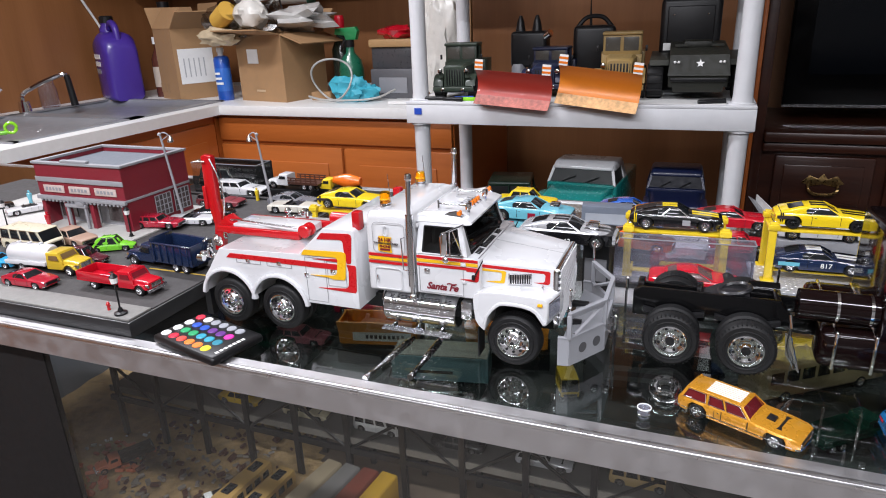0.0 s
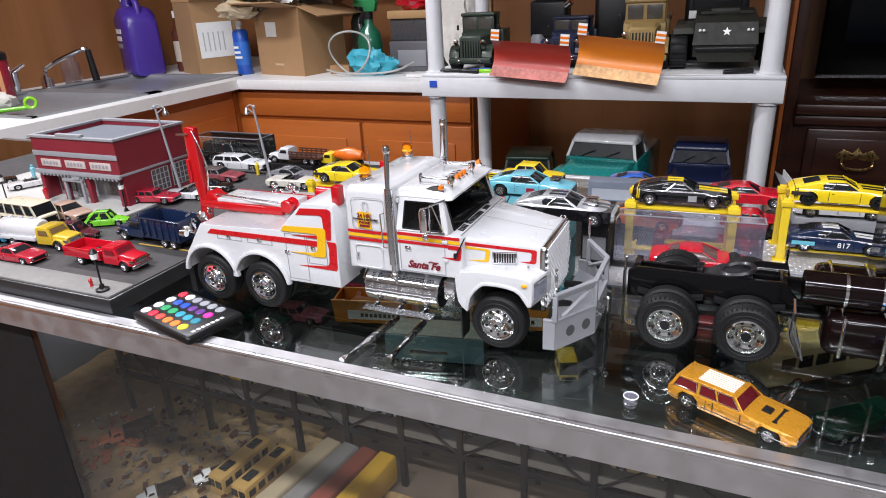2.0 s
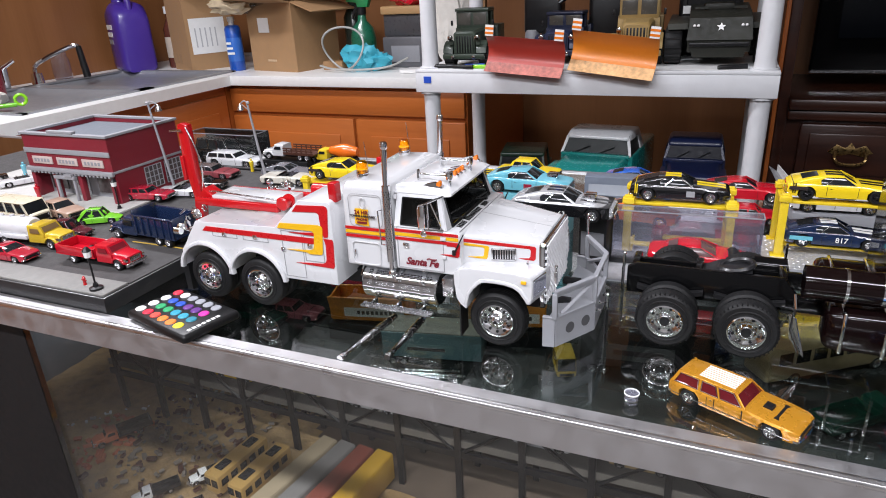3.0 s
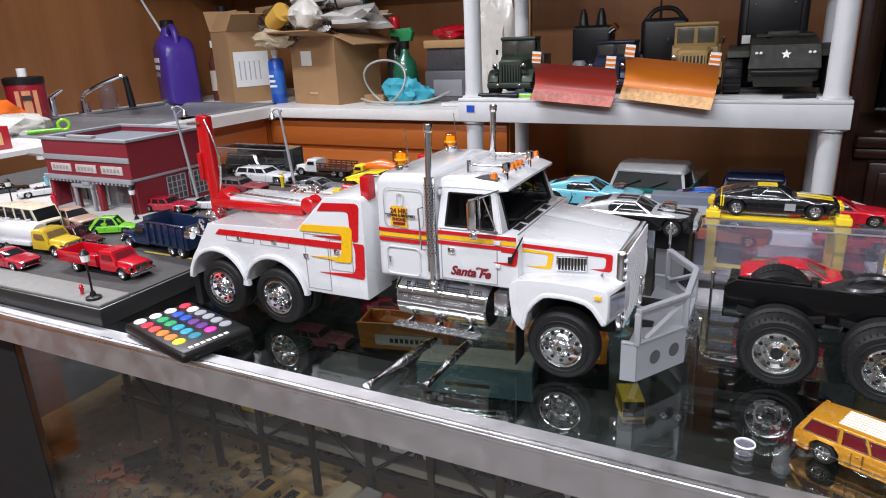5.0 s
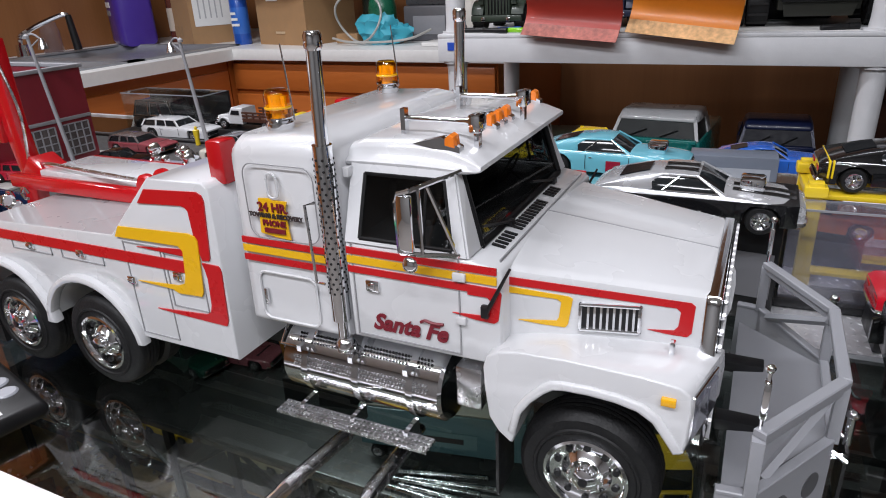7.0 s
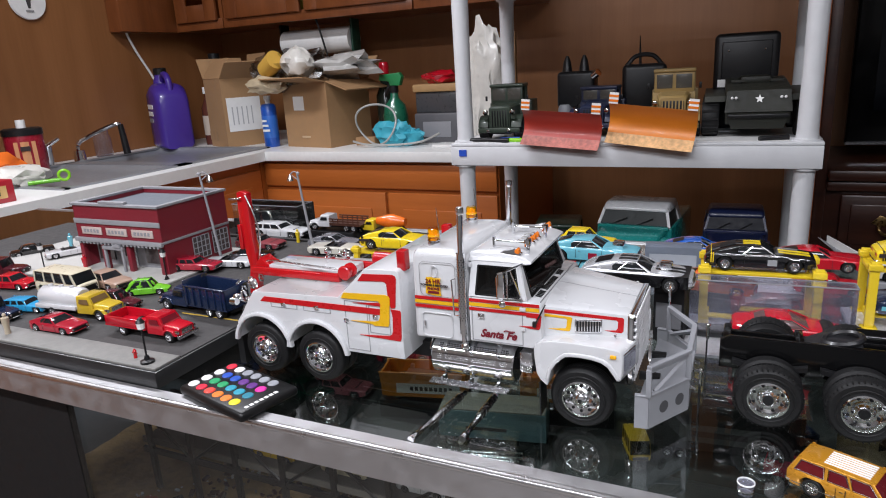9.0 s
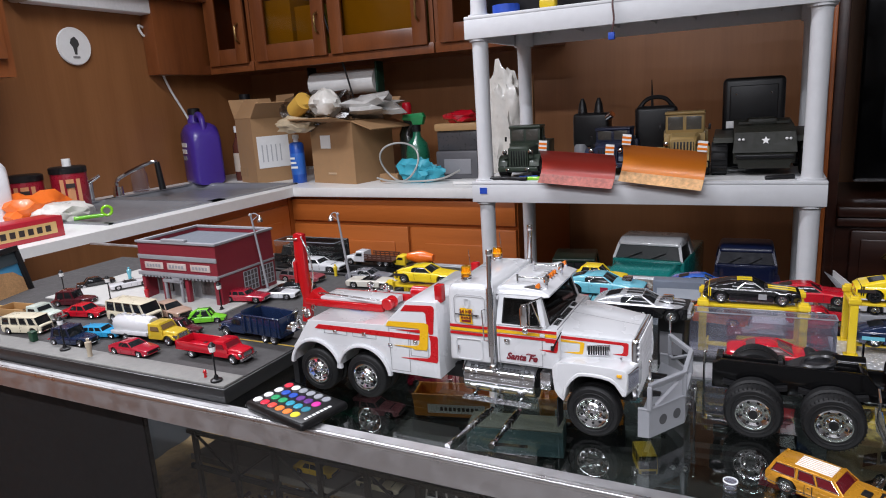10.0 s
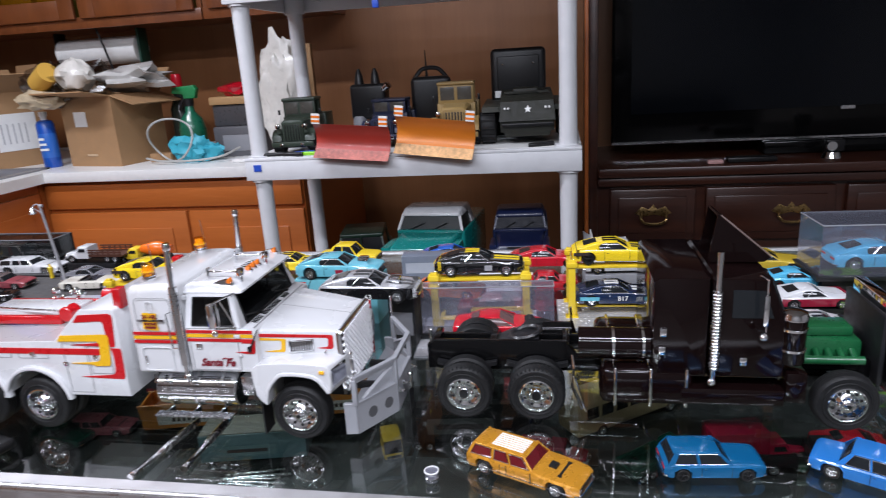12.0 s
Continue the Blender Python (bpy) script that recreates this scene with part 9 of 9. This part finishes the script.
# sink side
for k, (x, y, h) in enumerate(((-2.20, 1.285, .125), (-2.13, 1.395, .140))):
    cf = thing("coffee_tub", "red plastic coffee tub with a black lid", "tub", x, y, CT, 57, "coffee tubs")
    part("body", lathe([(0, 0), (.052, 0), (.056, .01), (.056, h - .015), (.052, h)], 28), colour("tub_red", (.28, .01, .025), .3, .3), cf)
    part("lid", lathe([(.058, h - .012), (.058, h + .006), (.052, h + .010), (0, h + .010)], 28), BLACK, cf)
    lb = part("label", sheet([(.0568 * math.sin(radians(-32)), -.0568 * math.cos(radians(-32)), .03), (.0, -.0580, .03), (.0, -.0580, h * .78), (.0568 * math.sin(radians(-32)), -.0568 * math.cos(radians(-32)), h * .78)], .001), colour("label_orange", (.62, .30, .14), .4, .1), cf, "orange printed label")
    if k:
        part("jar_top", rod((.0, .0, h + .01), (.0, .0, h + .035), .014), LAMINATE, cf, "small white cap on the lid")
    part("label_edge", sheet([(0, -.0580, .03), (.0568 * math.sin(radians(32)), -.0568 * math.cos(radians(32)), .03), (.0568 * math.sin(radians(32)), -.0568 * math.cos(radians(32)), h * .78), (0, -.0580, h * .78)], .001), colour("label_orange", (.62, .30, .14), .4, .1), cf)
    part("label_bar", box(-.014, .014, -.0600, -.0582, h * .58, h * .68), LETTER_DARK, cf)
wj = thing("white_jug", "translucent white plastic jug by the counter's edge", "jug", -2.07, 1.065, CT)
part("body", loft([(-.075, .055, 0, .17, .03), (-.06, .07, 0, .20, .04), (.05, .07, 0, .20, .04), (.07, .055, 0, .17, .03)], 4), material("milky_plastic", (.70, .71, .73), .35, 0, .1, .05, 10), wj, angle=60)
part("cap", lathe([(.03, .19), (.026, .225), (.026, .245), (0, .245)], 20), LAMINATE, wj)
og = thing("orange_bag", "crumpled orange plastic bag on the counter", "bag", -2.02, 1.185, CT)
part("film", crumple((0, 0, .035), .10, (.75, 1.15, .55), 13, .45), colour("bag_orange", (.80, .16, .02), .4, .1), og)
part("film", crumple((.10, .03, .025), .07, (.9, 1.3, .5), 15, .4), FILM, og)
rb = thing("red_carton", "flat red carton with a tan title strip on the counter", "carton", -1.715, .935, CT, 90)
part("body", box(-.16, .12, -.035, .045, 0, .055, .002), colour("carton_red", (.42, .015, .03), .4, .2), rb)
part("title_strip", box(-.13, .10, -.0362, -.035, .012, .042), colour("title_tan", (.62, .40, .16), .5, .1), rb)
for k in range(9):
    part("title_bar", box(-.115 + k * .023, -.101 + k * .023, -.0370, -.0362, .019, .035), LETTER_DARK, rb)
lr = thing("lime_whisk", "lime green plastic whisk on the counter", "whisk", -1.83, 1.245, CT + .006, 60)
part("handle", rod((-.05, 0, .006), (.03, 0, .006), .006), colour("leaf_green", (.16, .50, .03)), lr)
part("loop", tube([(.042 + .014 * math.cos(radians(a)), 0, .018 + .014 * math.sin(radians(a))) for a in range(0, 361, 24)], .0045, 8), colour("lime", (.25, .62, .02)), lr)
for k, (x, y) in enumerate(((-2.29, 1.52), (-2.29, 1.80))):
    gj = thing("glass_jar", "small clear glass jar behind the sink", "jar", x, y, CT, group="glass jars")
    part("wall", lathe([(.030, 0), (.032, .01), (.032, .07), (.026, .085), (.026, .10)], 24), CLEAR, gj)
    part("base", lathe([(0, 0), (.03, 0), (.03, .004), (0, .004)], 24), CLEAR, gj)
ob = thing("orange_bottle", "orange detergent bottle by the sink", "bottle", -2.24, 1.00, CT)
part("body", loft([(-.05, .03, 0, .15, .02), (.0, .035, 0, .18, .03), (.05, .03, 0, .15, .02)], 4), colour("bag_orange", (.80, .16, .02), .4, .1), ob)
part("cap", lathe([(.016, .175), (.016, .21), (0, .212)], 16), LAMINATE, ob)

# ---- inside the display case ----
SH, DK = .829, .63
ORANGE_T = colour("trailer_orange", (.62, .22, .02), .35, .3)
TEAL_T = colour("trailer_teal", (.09, .17, .19), .35, .3)


def hopper(label, x, y, z, rz, mat_, lx, ly, lz):
    """An open sloping toy tipper body with a pale name strip."""
    t = thing("toy_hopper", label, "toy hopper", x, y, z, rz, "orange hoppers")
    k = .0022
    part("floor", box(-lx / 2 + k, lx / 2 - k, -ly / 2 + k, ly / 2 - k, .010, .012), mat_, t)
    for sy in (-1, 1):
        sd = part("side", prism([(-lx * .46, .004), (-lx * .5, lz), (lx * .5, lz), (lx * .46, .004)], *span(sy * ly / 2, sy * (ly / 2 - k)), "y", .0006), mat_, t)
        part("name_strip", box(-lx * .30, lx * .42, *span(sy * ly / 2, sy * (ly / 2 + .0005)), lz * .28, lz * .62), LAMINATE, sd, "white name strip")
        for q in range(9):
            part("name_bar", box(-lx * .14 + q * lx * .055, -lx * .105 + q * lx * .055, *span(sy * (ly / 2 + .0005), sy * (ly / 2 + .0008)), lz * .38, lz * .52), LETTER_DARK, sd)
    for sx in (-1, 1):
        part("end", box(*span(sx * lx * .485, sx * (lx * .485 - k)), -ly / 2 + k, ly / 2 - k, .004, lz * .97, .0004), mat_, t)
    for sx in (-.3, .3):
        for sy in (-1, 1):
            small_wheel(t, lx * sx, sy * (ly / 2 - .002), .006, .005, sy, DULL_CHROME)
    return t


hopper("orange toy hopper with a white name strip", -.318, .594, SH + .020, 13, ORANGE_T, .092, .034, .031)
hopper("orange toy hopper with a white name strip", -.178, .628, SH + .020, 12, ORANGE_T, .092, .034, .031)
for x, y in ((-.318, .594), (-.178, .628)):
    pack("dark low carton under an orange hopper", x, y, SH, 12, .094, .038, .020, BLACK)
# this trailer's roof is beige, paler than its teal sides
trailer("grey teal toy van trailer", -.232, .566, SH, 11, TEAL_T, .102, .036, .028, colour("pale_teal", (.12, .20, .21), .4, .1), roof=material("beige_trailer_roof", (.20, .19, .16), .6))
car("yellow toy van under the glass", -.103, .588, SH, -68, colour("dull_mustard", (.40, .26, .012), .4, .2), .034, .020, .020, "van", group="toys inside the case")
trailer("black toy trailer with pale lettering bars", -.030, .610, SH, 6, BLACK, .12, .032, .044, colour("dim_silver", (.07, .07, .07), .4, .2))
car("dark red toy car under the glass", -.400, .700, SH, 20, colour("wine", (.25, .01, .03)), .07, None, None, "coupe", group="toys inside the case")
car("pink toy car under the glass", -.430, .600, SH, 5, colour("dull_rose", (.30, .09, .11), .3, .3), .07, None, None, "wagon", group="toys inside the case")
car("bottle green toy car under the glass", -.465, .580, SH, -10, colour("bottle_dark", (.006, .055, .035)), .07, None, None, "sedan", group="toys inside the case")
CREAM = colour("bus_cream", (.42, .32, .18), .4, .2)
bus = thing("toy_bus", "cream toy bus with a row of dark windows", "toy bus", .128, .668, SH, 36)
part("body", box(-.075, .075, -.017, .017, .006, .044, .004, 3), CREAM, bus)
for k in range(7):
    for sy in (-1, 1):
        part("window", box(-.064 + k * .018, -.050 + k * .018, *span(sy * .017, sy * .0175), .024, .036), DARK_GLASS, bus)
for sx in (-.045, .045):
    for sy in (-1, 1):
        small_wheel(bus, sx, sy * .0172, .007, .006, sy, DULL_CHROME)
hauler("dark green toy truck under the glass", .150, .585, SH, 40, colour("bottle_dark", (.006, .055, .035)), .09, "bed", group="toys inside the case")
hauler("dark red toy truck under the glass", .235, .600, SH, 10, colour("wine", (.25, .01, .03)), .09, "box", group="toys inside the case")
hauler("dark red toy truck under the glass", .045, .585, SH, -10, colour("wine", (.25, .01, .03)), .085, "bed", group="toys inside the case")
car("dark blue toy car under the glass", .010, .645, SH, 30, NAVY, .075, None, None, "coupe", group="toys inside the case")
hauler("grey toy flat truck under the glass", .270, .590, SH, 0, BLACK, .11, "bed", group="toys inside the case")
car("red toy coupe near the case's front", .330, .62, SH, 0, COP_RED, .08, None, None, "sport", group="toys inside the case")
for k in range(5):
    solid("chrome_tube", lathe([(.0012, -.028), (.0018, -.027), (.0018, .027), (.0012, .028)], 10, "x", (0, 0, .0018)), DULL_CHROME, "short loose chrome tube under the glass", "model part", at=pose(-.225 + .008 * (k % 2), .520 + .005 * k, SH, 0, 0, 4 * k), group="loose chrome tubes")

# black truss carrying a pale deck strip, with small cars
trs = thing("truss_bridge", "black model truss bridge with a pale roadway", "model bridge", -.10, .615, DK)
part("roadway", box(-.66, .40, -.028, .028, .076, .080), material("worn_roadway", (.085, .08, .075), .7, 0, 0, .3, 60), trs, "pale grey roadway")
part("edge_strip", box(-.66, .40, -.030, -.028, .074, .083), material("dull_roadway_edge", (.13, .12, .105), .6, 0, 0, .25, 60), trs, "dull pale roadway edge")
for sy in (-1, 1):
    part("chord", box(-.66, .40, sy * .030 - .002, sy * .030 + .002, .060, .068), BLACK, trs)
    part("chord", box(-.66, .40, sy * .030 - .002, sy * .030 + .002, .118, .124), BLACK, trs)
    for k in range(15):
        xx = -.645 + k * .075
        part("post", box(xx - .0036, xx + .0036, sy * .030 - .0030, sy * .030 + .0030, 0, .122), BLACK, trs)
        if k < 14:
            part("brace", rod((xx, sy * .030, .064 if k % 2 else .120), (xx + .075, sy * .030, .120 if k % 2 else .064), .0022, seg=6), BLACK, trs)
for k, (nm, col) in enumerate((("yellow_taxi", (.6, .38, .02)), ("cream_car", (.5, .44, .3)), ("white_car", (.6, .6, .6)), ("black_car", (.02, .02, .02)), ("silver_car", (.4, .4, .42)), ("tan_car", (.35, .25, .12)))):
    car(nm.replace("_", " ") + " standing on the model bridge", -.55 + k * .105, .615, DK + .080, 0, colour(nm, col), .065, None, None, ("sedan", "wagon", "van")[k % 3], group="cars on the bridge")

TERRAIN = material("sandy_terrain", (.36, .24, .11), .9, 0, 0, .45, 30, .6, 120)
bm = bmesh.new()
nx, ny = 60, 30
grid = [[bm.verts.new((-.62 + .695 * i / nx, -.21 + .42 * j / ny, .004 + .012 * max(0, noise.noise(Vector((i * .35, j * .35, 4.2)))) + .004 * noise.noise(Vector((i * 1.1, j * 1.1, 9)))) ) for j in range(ny + 1)] for i in range(nx + 1)]
for i in range(nx):
    for j in range(ny):
        edge_y = .555 + .16 * max(0.0, min(1.0, (-.40 - (-.925 + .695 * i / nx)) / .12)) + .02 * noise.noise(Vector((i * .3, 2.0, 7.1)))
        if .395 + .42 * j / ny < edge_y + (.2 if i < 20 else 0):
            bm.faces.new([grid[i][j], grid[i + 1][j], grid[i + 1][j + 1], grid[i][j + 1]])
bmesh.ops.delete(bm, geom=[v for v in bm.verts if not v.link_faces], context="VERTS")
solid("sand_terrain", bm, TERRAIN, "dusty tan terrain mat inside the case", "terrain mat", at=pose(-.305, .605, DK), kind="stuff")
for lab, x, y, rz, mt, ln in (("white toy tractor cab inside the case", -.552, .452, 235, WHITE, .055), ("white toy tractor cab inside the case", -.500, .436, 235, WHITE, .055), ("pale toy tractor cab inside the case", -.512, .500, 235, LAMINATE, .052), ("rusty orange toy truck inside the case", -.680, .520, 240, colour("rust_orange", (.5, .14, .06), .5, .1), .075), ("grey toy truck inside the case", -.455, .425, 248, GREY_PLASTIC, .065)):
    hauler(lab, x, y, DK + .016, rz, mt, ln, "bed", BLACK, group="toys on the case deck", rows=1)
for k, (x, y) in enumerate(((-.488, .522), (-.450, .518))):
    b = thing("toy_bus", "tan toy transit bus inside the case", "toy bus", x, y, DK + .006, 84, "tan buses")
    part("body", box(-.042, .042, -.012, .012, .005, .032, .003, 2), colour("bus_tan", (.42, .26, .08), .4, .2), b)
    for q in range(5):
        for sy in (-1, 1):
            part("window", box(-.037 + q * .0150, -.027 + q * .0150, *span(sy * .012, sy * .0124), .017, .026), DARK_GLASS, b)
    for q in range(2):
        part("roof_hatch", box(-.03 + q * .045, -.012 + q * .045, -.006, .006, .032, .0340, .001), DARK_GLASS, b)
        part("windscreen", box(-.0426, -.042, -.010 + q * .0115, -.001 + q * .0115, .017, .027), DARK_GLASS, b)
for k, (lab, mt) in enumerate((("long tan toy trailer inside the case", colour("trailer_tan", (.36, .29, .19), .5, .1)), ("long grey toy trailer inside the case", colour("trailer_grey", (.20, .19, .18), .5, .1)), ("long dark red toy trailer inside the case", colour("trailer_rust", (.22, .06, .04), .5, .1)), ("long yellow toy trailer inside the case", colour("trailer_yellow", (.55, .32, .03), .4, .2)))):
    trailer(lab, -.400 + k * .0265, .506, DK, 81 + k, mt, .15, .022, .036)
hauler("rusty brown toy flatbed on the case deck", -.212, .500, DK, 262, colour("dark_brown", (.07, .025, .015)), .10, "bed", colour("ochre_bed", (.35, .2, .08), .5, .1), group="toys on the case deck")
hauler("dark grey toy lorry on the case deck", -.150, .495, DK, 258, BLACK, .10, "box", colour("dusty_maroon", (.22, .04, .05), .35, .3), group="toys on the case deck")
hauler("brown toy truck on the case deck", -.08, .470, DK, 240, colour("dark_brown", (.07, .025, .015)), .09, "stake", group="toys on the case deck")
hauler("black toy truck on the case deck", -.02, .450, DK, 240, BLACK, .09, "bed", group="toys on the case deck")
hauler("ochre toy truck on the case deck", .05, .470, DK, 240, colour("bus_tan", (.42, .26, .08)), .09, "box", group="toys on the case deck")
hauler("dark red toy truck on the case deck", .13, .46, DK, 240, colour("wine", (.25, .01, .03)), .09, "box", group="toys on the case deck")

# scrap and small stones strewn over the terrain
rnd = random.Random(21)
for nm, lab, mt, count, x0_, x1_, y0_, y1_, big in (
        ("scrap_heap", "rusty red scrap heaped on the terrain", colour("rust_orange", (.5, .14, .06), .5, .1), 60, -.74, -.66, .46, .56, .005),
        ("scrap_heap", "grey scrap strewn over the terrain", material("dusty_grey", (.20, .17, .14), .8), 90, -.66, -.50, .43, .62, .0045),
        ("scrap_heap", "dark brown scrap strewn over the terrain", colour("dark_brown", (.07, .025, .015)), 110, -.70, -.46, .44, .66, .005),
        ("small_stones", "white stones lying in a row on the terrain", LAMINATE, 26, -.80, -.62, .50, .66, .0028)):
    bm = bmesh.new()
    for k in range(count):
        f_ = rnd.random()
        px = x0_ + (x1_ - x0_) * f_
        py = (y0_ + (y1_ - y0_) * (f_ + rnd.uniform(-.05, .05))) if big < .004 else rnd.uniform(y0_, y1_)
        h_ = big * rnd.uniform(.4, 1.3)
        q = box(-h_, h_, -h_ * .5, h_ * .5, -h_ * .3, h_ * .4)
        bmesh.ops.transform(q, matrix=Matrix.Translation((px, py, DK + .013)) @ Matrix.Rotation(rnd.uniform(0, 6), 4, "Z") @ Matrix.Rotation(rnd.uniform(-.6, .6), 4, "X"), verts=q.verts)
        me_ = bpy.data.meshes.new("scrap")
        q.to_mesh(me_)
        bm.from_mesh(me_)
        bpy.data.meshes.remove(me_)
        q.free()
    solid(nm, bm, mt, lab, "scrap", kind="stuff")
